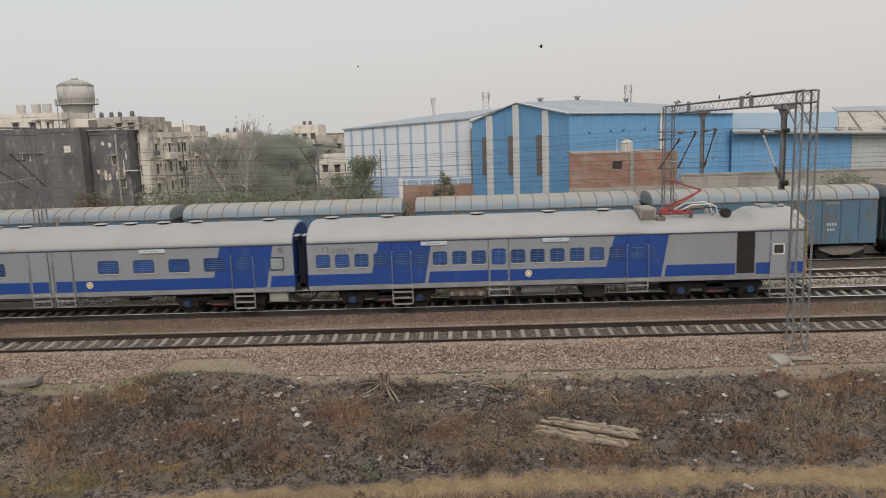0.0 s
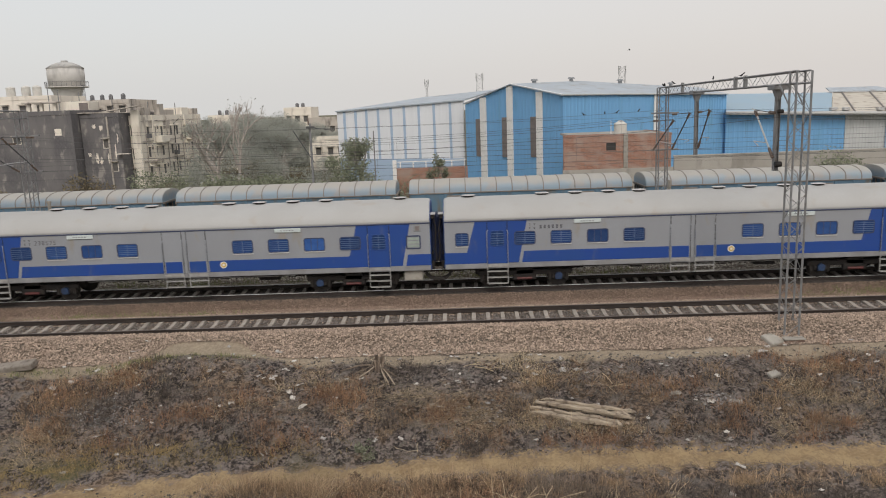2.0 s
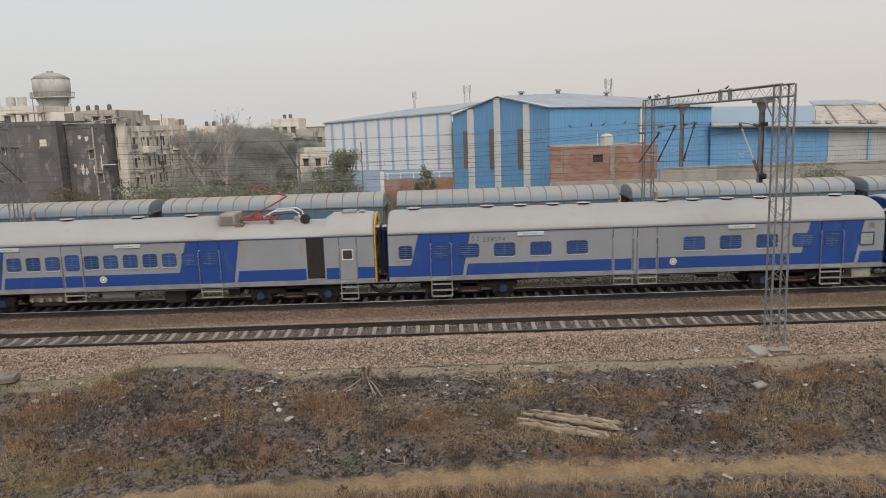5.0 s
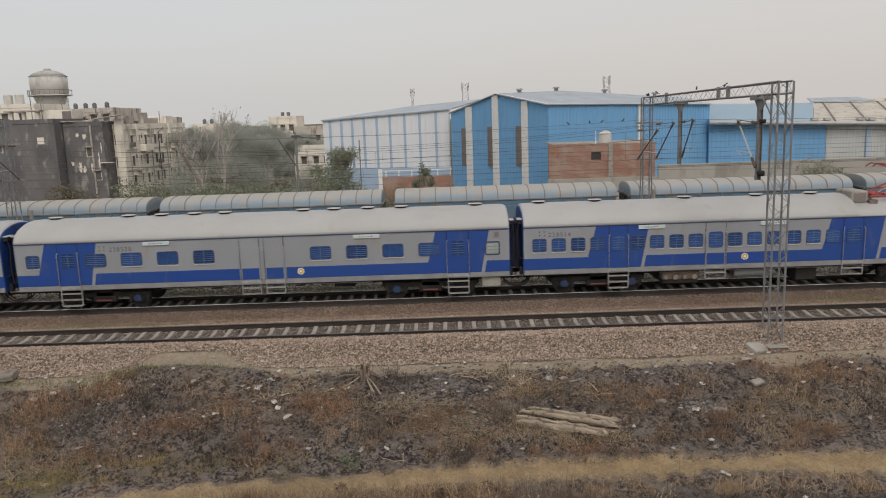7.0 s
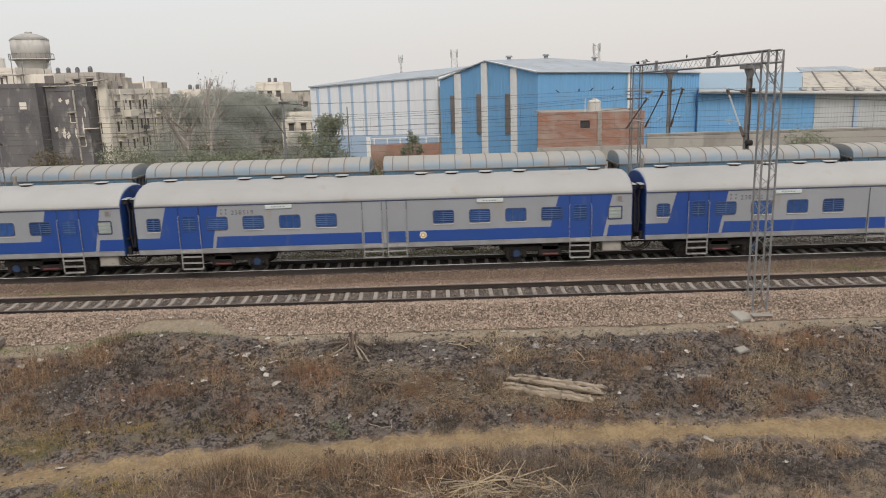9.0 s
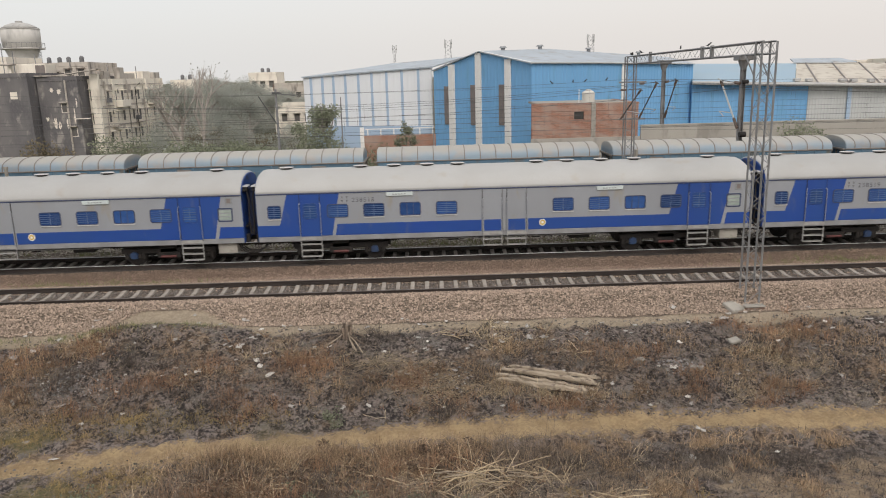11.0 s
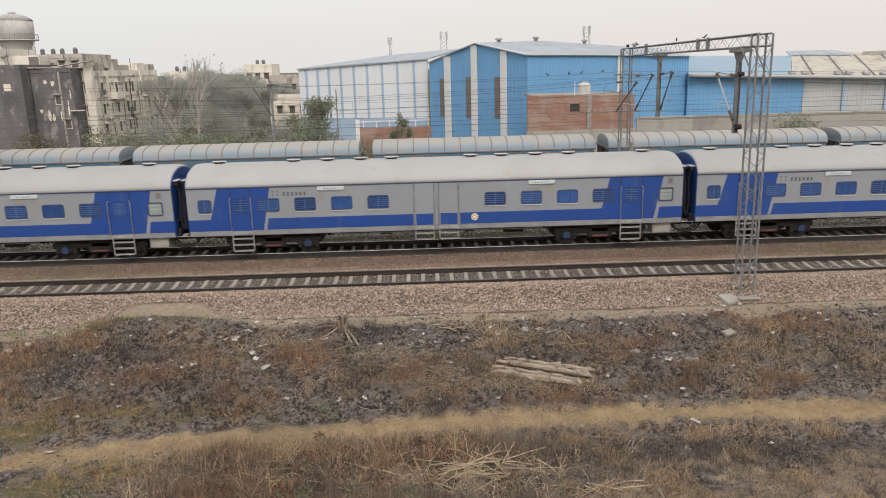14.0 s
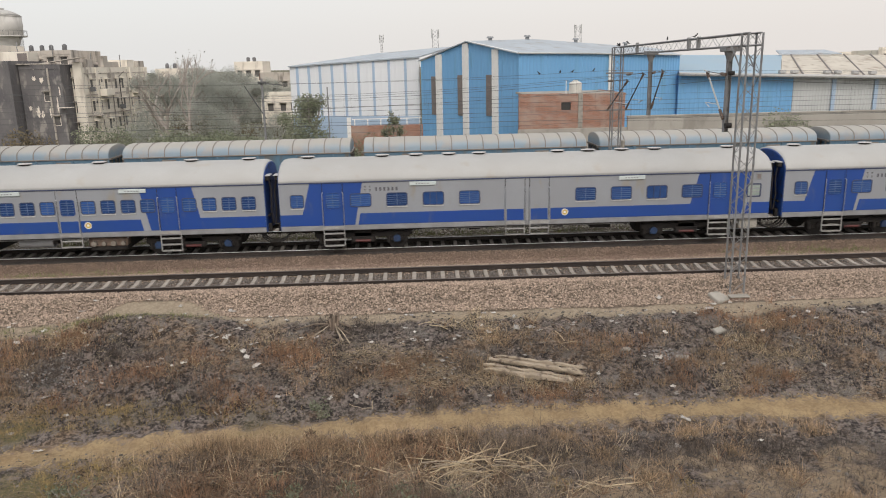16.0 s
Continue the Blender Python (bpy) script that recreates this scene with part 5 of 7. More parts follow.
    bmesh.ops.recalc_face_normals(bm, faces=bm.faces[:])
    return bm


def on_line(p, q, dx):
    """The point on the wall line p-q that lies in the direction dx from the eye."""
    t = (dx * p[1] - p[0]) / ((q[0] - p[0]) - dx * (q[1] - p[1]))
    return t, Vector((p[0] + t * (q[0] - p[0]), p[1] + t * (q[1] - p[1])))


def wall_panel(bm, p, q, d0, d1, z0, z1, proud=0.06, z1b=None):
    """A raised panel on the wall line p-q between two directions."""
    _, a = on_line(p, q, d0)
    _, b = on_line(p, q, d1)
    d = (b - a).normalized()
    o = Vector((d.y, -d.x)) * proud
    return sheet_wall(bm, a + o, b + o, z1, z1 if z1b is None else z1b, z0, proud - 0.005)


def make_sheds():
    # long pale shed
    A, B = (-14.7, 95.0), (1.0, 88.0)
    zA, zB = 7.77, 8.55
    e = thing("warehouse", pose(0, 0, 0), "large white sheet-metal warehouse with pale blue stripes", "warehouse")
    part("wall", sheet_wall(bmesh.new(), A, B, zA, zB, GZ, 0.2, 0.9), M["shed_white"], e, "white ribbed sheet wall")
    part("wall", sheet_wall(bmesh.new(), (-14.9, 130), (-14.75, 95.2), 7.6, zA, GZ, 0.2), M["shed_white"], e)
    for d in (-0.1453, -0.1305, -0.1162, -0.1008, -0.0839, -0.0667, -0.0474, -0.0276, -0.0063):
        t, _ = on_line(A, B, d)
        part("blue_stripe", wall_panel(bmesh.new(), A, B, d - 0.0015, d + 0.0015, GZ, zA + (zB - zA) * t - 0.12, 0.08), M["shed_stripe"], e, "pale blue vertical stripe")
    part("blue_stripe", wall_panel(bmesh.new(), A, B, -0.1545, 0.0105, GZ, 1.9, 0.1), M["shed_stripe"], e, "pale blue plinth")
    rm, rr = at(-0.0413, 0.0157, 104), at(0.0560, 0.0222, 108)
    part("roof", slab(bmesh.new(), [(-14.9, 94.8, zA + 0.08), (1.1, 87.7, zB + 0.08), (rr.x, rr.y, rr.z), (rm.x, rm.y, rm.z)], 0.15), M["shed_roof"], e, "grey sloping sheet roof")
    # tall blue shed with its gable
    L, R = (1.17, 86.0), (10.19, 72.0)
    ap = Vector((5.76, 79.0, 9.84))
    s = thing("warehouse", pose(0, 0, 0), "bright blue corrugated warehouse with white pilasters and grey roof", "warehouse")
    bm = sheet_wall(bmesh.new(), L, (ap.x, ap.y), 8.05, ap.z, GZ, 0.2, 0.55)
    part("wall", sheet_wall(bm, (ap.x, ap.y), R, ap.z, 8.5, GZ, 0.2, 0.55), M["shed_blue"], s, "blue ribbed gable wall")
    for d0, d1 in ((0.0335, 0.0412), (0.0684, 0.0758), (0.1067, 0.1145)):
        t, _ = on_line(L, R, (d0 + d1) / 2)
        zt = 8.05 + (ap.z - 8.05) * t / 0.51 if t < 0.51 else ap.z + (8.5 - ap.z) * (t - 0.51) / 0.49
        part("pilaster", wall_panel(bmesh.new(), L, R, d0, d1, GZ, zt - 0.1, 0.12), M["white"], s, "white vertical pilaster")
    for d0, d1, z0, z1 in ((0.0275, 0.0328, -0.0636, -0.0149), (0.0617, 0.0677, -0.0656, -0.014), (0.0990, 0.1058, -0.0668, -0.0144)):
        _, c = on_line(L, R, d0)
        w = part("window", wall_panel(bmesh.new(), L, R, d0, d1, EYE_Z + z0 * c.y, EYE_Z + z1 * c.y, 0.09), M["louvre"], s, "tall brown louvred window")
        for i in range(9):
            z = EYE_Z + (z0 + (z1 - z0) * (i + 0.4) / 9) * c.y
            part("louvre_slat", wall_panel(bmesh.new(), L, R, d0 + 0.0006, d1 - 0.0006, z, z + 0.12, 0.13), M["louvre"], w)
    E = (30.19, 85.6)
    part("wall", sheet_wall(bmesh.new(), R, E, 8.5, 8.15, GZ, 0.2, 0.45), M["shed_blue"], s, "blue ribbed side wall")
    rend = at(0.3187, 0.0150, 100)
    r1 = at(0.1609, 0.0292, 86)
    mid = (16.9, 76.3, 8.45)
    eave, ridge0 = (R[0] - 0.15, R[1] - 0.4, 8.55), (ap.x - 0.1, ap.y - 0.4, ap.z + 0.08)
    part("roof", slab(bmesh.new(), [eave, mid, r1, ridge0], 0.1), M["shed_roof"], s, "grey sheet roof")
    part("roof", slab(bmesh.new(), [mid, (E[0], E[1] - 0.4, 8.2), rend, r1], 0.1), M["shed_roof"], s, "grey sheet roof")
    part("roof", slab(bmesh.new(), [ridge0, r1, (12, 104, 8.6), (L[0] - 0.3, L[1] + 0.1, 8.15)], 0.1), M["shed_roof"], s, "grey sheet roof")
    part("roof", slab(bmesh.new(), [r1, rend, (26, 114, 8.0), (12, 104, 8.6)], 0.1), M["shed_roof"], s, "grey sheet roof")
    part("gutter", tube(bmesh.new(), [eave, mid, (E[0], E[1] - 0.4, 8.15)], 0.08, 6), M["sheet_grey"], s)
    part("verge", rod(rod(bmesh.new(), (L[0], L[1] - 0.1, 8.1), (ap.x, ap.y - 0.15, ap.z + 0.06), 0.07, 6), (ap.x, ap.y - 0.15, ap.z + 0.06), (R[0], R[1] - 0.15, 8.55), 0.07, 6), M["white"], s, "pale verge trim")
    part("pilaster", wall_panel(bmesh.new(), R, E, 0.2588, 0.2635, 2.0, 8.3, 0.1), M["white"], s, "white vertical pilaster")
    for f in (0.15, 0.4, 0.62, 0.85):
        p = ap.lerp(r1, f / 0.45) if f < 0.45 else r1.lerp(rend, (f - 0.45) / 0.55)
        bm = rod(bmesh.new(), p, p + Vector((0, 0, 0.3)), 0.22, 10)
        rod(bm, p + Vector((0, 0, 0.28)), p + Vector((0, 0, 0.45)), 0.42, 10, 0.3)
        part("roof_ventilator", bm, M["frame_grey"], s, "round roof ventilator")
    # lower annex with a lean-to roof
    a = thing("warehouse", pose(0, 0, 0), "lower blue warehouse annex with pale lean-to roof", "warehouse")
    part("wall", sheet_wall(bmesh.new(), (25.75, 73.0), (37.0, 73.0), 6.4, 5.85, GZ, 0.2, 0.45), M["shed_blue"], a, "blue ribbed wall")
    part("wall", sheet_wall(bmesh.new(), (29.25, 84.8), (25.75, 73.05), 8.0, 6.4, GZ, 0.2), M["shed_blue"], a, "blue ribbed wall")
    part("wall", sheet_wall(bmesh.new(), (37.05, 73.0), (60.0, 73.0), 5.75, 5.2, GZ, 0.2, 0.3), M["sheet_grey"], a, "pale grey corrugated wall")
    for x in (41.0, 45.2, 50.0):
        part("wall_post", box(bmesh.new(), x - 0.18, x + 0.18, 72.8, 72.94, GZ, 5.5), M["shed_stripe"], a, "grey-blue post")
    part("roof", slab(bmesh.new(), [(25.5, 72.2, 6.45), (35.3, 72.2, 6.03), (41.0, 84, 7.9), (28.9, 84, 8.15)], 0.12), M["roof_pale"], a, "pale blue lean-to roof")
    part("roof", slab(bmesh.new(), [(35.35, 72.2, 6.05), (62, 72.2, 5.2), (62, 84, 7.5), (41.05, 84, 7.93)], 0.12), M["roof_beige"], a, "dusty beige sheet roof")
    part("eave", rod(bmesh.new(), (25.4, 72.05, 6.30), (62, 72.05, 5.05), 0.17, 8), M["sill"], a, "pale grey eave gutter")
    for x in (35.7, 36.9, 40.1, 41.2, 42.9, 44.6):
        z = 6.2 - 0.032 * (x - 35.3)
        part("vent_box", box(bmesh.new(), x - 0.3, x + 0.3, 72.5, 73.0, z, z + 0.3, 0.04), M["sill"], a, "pale boxed roof vent")
    for i in range(8):
        x = 37.5 + 3.0 * i
        part("roof_batten", rod(bmesh.new(), (x, 72.2, 6.1 - 0.032 * (x - 35.3)), (x + 4.5, 84, 8.0 - 0.02 * (x - 35.3)), 0.09, 5), M["louvre"], a)
    bm = slab(bmesh.new(), [(40.5, 83.5, 8.05), (47.5, 83.5, 7.95), (46.6, 85.5, 8.4), (41.0, 85.5, 8.45)], 0.1)
    part("roof_monitor", bm, M["shed_roof"], a, "grey roof monitor")
    # the annex stands back against the tall shed
    eye = Vector((0, 0, EYE_Z))
    back = Matrix.Translation(eye) @ Matrix.Scale(1.162, 4) @ Matrix.Translation(-eye)
    for o in a.children:
        o.data.transform(back)


make_sheds()


def brick_material():
    m = bpy.data.materials.new("brickwork")
    m.use_nodes = True
    n, l = m.node_tree.nodes, m.node_tree.links
    bsdf = n["Principled BSDF"]
    bsdf.inputs["Roughness"].default_value = 0.93
    tc = n.new("ShaderNodeTexCoord")
    mp = n.new("ShaderNodeMapping")
    mp.inputs["Rotation"].default_value = (radians(90), 0, 0)
    l.new(tc.outputs["Object"], mp.inputs[0])
    br = n.new("ShaderNodeTexBrick")
    br.inputs["Color1"].default_value, br.inputs["Color2"].default_value = (0.37, 0.165, 0.105, 1), (0.23, 0.10, 0.068, 1)
    br.inputs["Mortar"].default_value = (0.37, 0.30, 0.25, 1)
    br.inputs["Scale"].default_value = 1.0
    br.inputs["Brick Width"].default_value, br.inputs["Row Height"].default_value, br.inputs["Mortar Size"].default_value = 0.24, 0.085, 0.012
    l.new(mp.outputs[0], br.inputs["Vector"])
    nz = n.new("ShaderNodeTexNoise")
    nz.inputs["Scale"].default_value, nz.inputs["Detail"].default_value = 0.7, 7
    l.new(tc.outputs["Object"], nz.inputs["Vector"])
    mr = n.new("ShaderNodeMapRange")
    mr.inputs["From Min"].default_value, mr.inputs["From Max"].default_value = 0.48, 0.80
    l.new(nz.outputs["Fac"], mr.inputs["Value"])
    mx = n.new("ShaderNodeMix")
    mx.data_type = "RGBA"
    mx.inputs[7].default_value = (0.43, 0.37, 0.32, 1)
    l.new(mr.outputs["Result"], mx.inputs[0])
    l.new(br.outputs["Color"], mx.inputs[6])
    l.new(mx.outputs[2], bsdf.inputs["Base Color"])
    bp = n.new("ShaderNodeBump")
    bp.inputs["Strength"].default_value, bp.inputs["Distance"].default_value, bp.invert = 0.6, 0.02, True
    l.new(br.outputs["Fac"], bp.inputs["Height"])
    l.new(bp.outputs[0], bsdf.inputs["Normal"])
    return m


M["brickwork"] = brick_material()


def make_walls():
    b = thing("brick_building", pose(0, 0, 0), "unplastered red brick building with one small window", "brick building")
    bm = bmesh.new()
    box(bm, 8.47, 11.85, 60, 60.25, GZ, 5.25), box(bm, 12.62, 16.95, 60, 60.25, GZ, 5.2)
    box(bm, 11.85, 12.62, 60, 60.25, GZ, 3.94), box(bm, 11.85, 12.62, 60, 60.25, 4.56, 5.22)
    box(bm, 8.6, 8.85, 60.25, 60.6, GZ, 5.2), box(bm, 16.7, 16.95, 60.25, 68, GZ, 5.2)
    part("wall", bm, M["brickwork"], b, "weathered red brick wall")
    part("pier", box(bmesh.new(), 13.2, 13.55, 59.9, 59.996, GZ, 5.22), M["concrete"], b, "grey concrete pier")
    part("roof_slab", box(bmesh.new(), 9.3, 17.1, 60.3, 68, 5.0, 5.15), M["concrete"], b)
    part("window", box(bmesh.new(), 11.86, 12.61, 60.12, 60.18, 3.95, 4.55), M["window_dark"], b, "small dark window opening")
    t = thing("water_tank", pose(13.2, 61.2, 5.15), "white plastic water tank on the brick building", "water tank")
    bm = rod(bmesh.new(), (0, 0, 0.0), (0, 0, 0.85), 0.5, 20)
    rod(bm, (0, 0, 0.85), (0, 0, 1.02), 0.5, 20, 0.22)
    for i in range(4):
        rod(bm, (0, 0, 0.12 + 0.2 * i), (0, 0, 0.17 + 0.2 * i), 0.52, 20)
    part("barrel", bm, M["tank_white"], t)
    part("lid", rod(bmesh.new(), (0, 0, 1.02), (0, 0, 1.08), 0.2, 14), M["tank_white"], t)
    part("pipe", rod(bmesh.new(), (-0.75, 0, 0.0), (-0.75, 0, 1.1), 0.03), M["white"], t)
    w = thing("boundary_wall", pose(0, 0, 0), "long grey concrete boundary wall behind the wagons", "boundary wall", kind="structure")
    part("wall_panel", box(bmesh.new(), 16.35, 60, 57, 57.2, GZ, 3.5), M["boundary"], w)
    part("wall_panel", box(bmesh.new(), 8.0, 16.3, 57, 57.2, GZ, 2.75), M["boundary"], w)
    part("coping", box(bmesh.new(), 16.3, 60, 56.95, 57.25, 3.504, 3.6), M["boundary"], w)
    l = thing("boundary_wall", pose(0, 0, 0), "low reddish brick wall before the white warehouse", "boundary wall", kind="structure")
    part("wall_panel", box(bmesh.new(), -5.8, 1.0, 70, 70.2, GZ, 2.35), M["brickwork"], l)
    part("gate_post", box(bmesh.new(), -5.95, -5.6, 69.9, 70.3, GZ, 3.1), M["white"], l, "white gate post")
    part("rail", box(bmesh.new(), -5.5, 0.9, 70.05, 70.12, 2.9, 2.98), M["white"], l)
    for i in range(6):
        part("rail_post", box(bmesh.new(), -5.3 + i * 1.2, -5.2 + i * 1.2, 70.05, 70.12, 2.35, 2.9), M["white"], l)


make_walls()


# ---- houses and water tower ----
def house(name, label, x0, x1, y0, y1, top, material, rows, side_rows=(), extra=None):
    e = thing(name, pose(0, 0, 0), label, "apartment building")
    part("wall", box(bmesh.new(), x0, x1, y0, y1, GZ, top, 0.02), material, e)
    bm = bmesh.new()
    box(bm, x0, x1, y0 - 0.06, y0 + 0.14, top + 0.003, top + 0.55)
    box(bm, x1 - 0.2, x1, y0 + 0.15, y1, top + 0.003, top + 0.55)
    part("parapet", bm, material, e)
    for xs, z, w, h in rows:
        for x in xs:
            v = part("window", ring(bmesh.new(), rounded(x, z, w + 0.16, h + 0.16, 0.02, 1), rounded(x, z, w, h, 0.015, 1), y0 - 0.05, 0.05), M["plaster_cream"], e)
            part("pane", plate(bmesh.new(), rounded(x, z, w, h, 0.015, 1), y0 - 0.02, 0.018), M["house_window"], v, "dark window opening")
            part("sill", box(bmesh.new(), x - w / 2 - 0.15, x + w / 2 + 0.15, y0 - 0.45, y0 - 0.06, z + h / 2 + 0.1, z + h / 2 + 0.18), M["plaster_tan"], v)
    for ys, z, w, h in side_rows:
        for y in ys:
            v = part("window", box(bmesh.new(), x1, x1 + 0.03, y - w / 2, y + w / 2, z - h / 2, z + h / 2), M["house_window"], e, "dark window opening")
            part("sill", box(bmesh.new(), x1 + 0.001, x1 + 0.5, y - w / 2 - 0.2, y + w / 2 + 0.2, z + h / 2 + 0.08, z + h / 2 + 0.17), M["plaster_cream"], v)
    return e


def make_tank(x, y, z, r=0.55, h=1.15, dark=False):
    t = thing("water_tank", pose(x, y, z), "black plastic roof water tank" if dark else "white plastic roof water tank", "water tank", "roof water tanks")
    bm = rod(bmesh.new(), (0, 0, 0), (0, 0, h), r, 16)
    rod(bm, (0, 0, h), (0, 0, h + 0.2), r, 16, r * 0.4)
    part("barrel", bm, M["tank_dark"] if dark else M["tank_white"], t)


def make_houses():
    d = house("apartment_building", "mould-blackened plaster building with flat roof", -80, -48.2, 95, 112, 8.6, M["plaster_dark"], [((-55.4,), 5.6, 0.9, 0.8)])
    b = house("apartment_building", "stained grey-black plaster block", -48.1, -43.1, 97, 110, 8.1, M["plaster_dark"], [((-45.0,), 4.8, 0.7, 1.1), ((-44.2,), 1.8, 0.7, 1.1)])
    # bare patches where the plaster fell, and a downpipe
    for x, z, w, h in ((-47.3, 3.4, 0.6, 0.7), (-46.4, 2.9, 0.7, 1.5), (-45.9, 2.6, 0.5, 1.1), (-44.9, 3.0, 0.3, 1.6), (-46.4, 7.0, 0.7, 0.6), (-45.5, 6.8, 0.6, 0.8), (-43.9, 3.6, 0.25, 2.4), (-43.5, 5.4, 0.2, 1.4)):
        rn = random.Random(int(x * 10))
        pts = [(x + w / 2 * math.cos(a) * rn.uniform(0.3, 1.1), z + h / 2 * math.sin(a) * rn.uniform(0.4, 1.2)) for a in [i * math.pi / 13 for i in range(26)]]
        part("bare_patch", plate(bmesh.new(), pts, 96.985, 0.02), M["plaster_cream"], b, "pale patch of bare plaster")
    part("downpipe", rod(bmesh.new(), (-44.6, 96.9, GZ), (-44.6, 96.9, 8.2), 0.12, 6), M["plaster_tan"], b)
    c = house("apartment_building", "cream three-storey building with rows of small windows", -50.5, -41.6, 100, 124, 7.7, M["plaster_cream"],
              [((-42.7,), 6.2, 0.5, 1.3), ((-42.7,), 3.2, 0.5, 1.3), ((-42.7,), 0.6, 0.5, 1.3)],
              [([102.2, 104.6, 107.0, 110.5, 113.0, 116.2, 119.0, 121.8], z, 0.62, 1.3) for z in (0.7, 3.3, 6.0)])
    for z in (2.05, 4.7, 7.4):
        part("floor_band", box(bmesh.new(), -41.598, -41.5, 100.1, 123.9, z, z + 0.14), M["plaster_tan"], c, "stained ledge between the floors")
    for y, z in ((103.3, 3.9), (108.2, 1.2), (112.2, 6.4), (115.0, 3.8), (120.4, 6.3), (105.6, 6.6), (117.6, 1.1)):
        part("small_window", box(bmesh.new(), -41.6, -41.57, y - 0.2, y + 0.2, z - 0.3, z + 0.3), M["house_window"], c, "small dark ventilation window")
    for y, z in ((101.6, 5.2), (111.4, 2.5), (119.6, 4.4)):
        part("cooler", box(bmesh.new(), -41.598, -41.0, y - 0.35, y + 0.35, z, z + 0.6, 0.03), M["tank_dark"], c, "grey window cooler")
    for y in (104.0, 116.4, 122.6):
        part("pier", box(bmesh.new(), -41.598, -41.42, y - 0.3, y + 0.3, GZ, 8.2), M["plaster_cream"], c, "whitewashed wall pier")
    for y, w, h in ((102.6, 2.2, 1.0), (107.8, 1.6, 1.5), (121.6, 2.6, 0.9)):
        part("parapet_piece", box(bmesh.new(), -42.4, -41.62, y - w / 2, y + w / 2, 8.26, 8.26 + h, 0.02), M["plaster_tan"], c, "broken roof parapet")
    for y in (101.2, 108.8, 114.8):
        part("downpipe", rod(bmesh.new(), (-41.5, y, GZ), (-41.5, y, 8.0), 0.07, 6), M["plaster_tan"], c)
    for y in (105.8, 117.5):
        part("balcony", box(bmesh.new(), -41.598, -40.6, y - 1.4, y + 1.4, 4.5, 5.4, 0.03), M["plaster_cream"], c)
    part("roof_awning", slab(bmesh.new(), [(-46.8, 99, 8.8), (-41.0, 98, 9.5), (-41.0, 100.5, 9.6), (-46.8, 101.5, 8.9)], 0.1), M["plaster_tan"], c)
    for k, (y, z) in enumerate(((103.4, 2.0), (108.9, 4.6), (112.0, 2.1), (118.2, 4.7))):
        a = part("awning", box(bmesh.new(), -41.598, -40.9, y - 0.9, y + 0.9, z, z + 0.12, 0.01), M["plaster_tan"], c, "stained concrete sunshade")
    part("corner_pier", box(bmesh.new(), -42.6, -41.5, 99.4, 99.94, GZ, 8.9, 0.03), M["plaster_cream"], c, "whitewashed corner pier")
    part("roof_room", box(bmesh.new(), -46.0, -42.2, 110, 114, 7.7, 9.0, 0.02), M["plaster_tan"], c, "grey roof room")
    part("roof_room", box(bmesh.new(), -44.6, -41.9, 116.5, 119.5, 7.7, 9.3, 0.02), M["plaster_cream"], c, "cream roof room")
    part("water_pipe", tube(bmesh.new(), [(-41.45, 111.6, GZ), (-41.45, 111.6, 7.0), (-41.45, 113.6, 7.6)], 0.06, 6), M["dark"], c)
    g = house("apartment_building", "cream rooftop block with parapet", -66.5, -57.2, 108, 118, 11.0, M["plaster_cream"], [((-64.0, -61.5, -59.0), 9.6, 0.9, 1.2)])
    house("apartment_building", "grey plaster stair house on the roof", -48.6, -44.9, 105, 107, 10.0, M["plaster_tan"], [((-47.6, -45.9), 9.2, 0.9, 0.9)])
    house("apartment_building", "cream plaster roof room", -41.0, -36.8, 126, 136, 7.4, M["plaster_cream"], [((-40.0, -38.2), 5.6, 0.8, 1.2), ((-40.0, -38.2), 2.6, 0.8, 1.2)])
    house("apartment_building", "stained grey house between taller blocks", -57.0, -48.5, 113, 124, 10.2, M["plaster_tan"], [((-55.5, -53, -50.5), 8.9, 0.9, 1.1)])
    for x, y, z in ((-61.3, 109, 11.56), (-59.7, 109, 11.56), (-63.8, 109.5, 11.56)):
        make_tank(x, y, z, 0.62, 1.25)
    for x, y, z in ((-54.0, 113.5, 10.76), (-52.5, 113.5, 10.76), (-51.2, 113.5, 10.76), (-45.9, 105.6, 10.56), (-39.6, 128, 7.96), (-38.4, 128, 7.96)):
        make_tank(x, y, z, 0.3, 0.6, True)
    # roof clutter: ledges, pipes, masts and open stair heads
    for x, y, z, w in ((-47.9, 97.2, 8.1, 2.6), (-45.2, 97.4, 8.1, 2.0)):
        part("roof_slab", box(bmesh.new(), x - w / 2, x + w / 2, y - 0.5, y + 1.5, z + 0.56, z + 0.72, 0.02), M["plaster_tan"], b, "thin projecting roof slab")
    for x, y, z0, z1 in ((-56.6, 106, 8.6, 13.2), (-55.2, 106, 8.6, 12.2), (-52.3, 106, 8.6, 11.8), (-47.2, 104.8, 8.1, 11.2), (-44.0, 109, 7.7, 10.2), (-42.3, 115, 7.7, 10.0)):
        part("roof_pipe", rod(bmesh.new(), (x, y, z0), (x, y, z1), 0.06, 5), M["mast"], b if x > -48 else d, "thin roof mast")
    part("stair_head", box(bmesh.new(), -53.4, -49.6, 103, 106, 8.6, 10.4, 0.03), M["plaster_cream"], d, "cream stair head")
    part("doorway", box(bmesh.new(), -50.9, -49.7, 102.9, 102.99, 8.9, 10.2), M["louvre"], d, "brown stair head doorway")
    part("ledge", box(bmesh.new(), -58.5, -53.6, 102.4, 104.6, 10.3, 10.5, 0.02), M["plaster_tan"], d, "concrete ledge")
    for x in (-57.9, -56.2, -54.3):
        part("post", box(bmesh.new(), x - 0.2, x + 0.2, 103, 103.4, 8.6, 10.28), M["plaster_cream"], d)
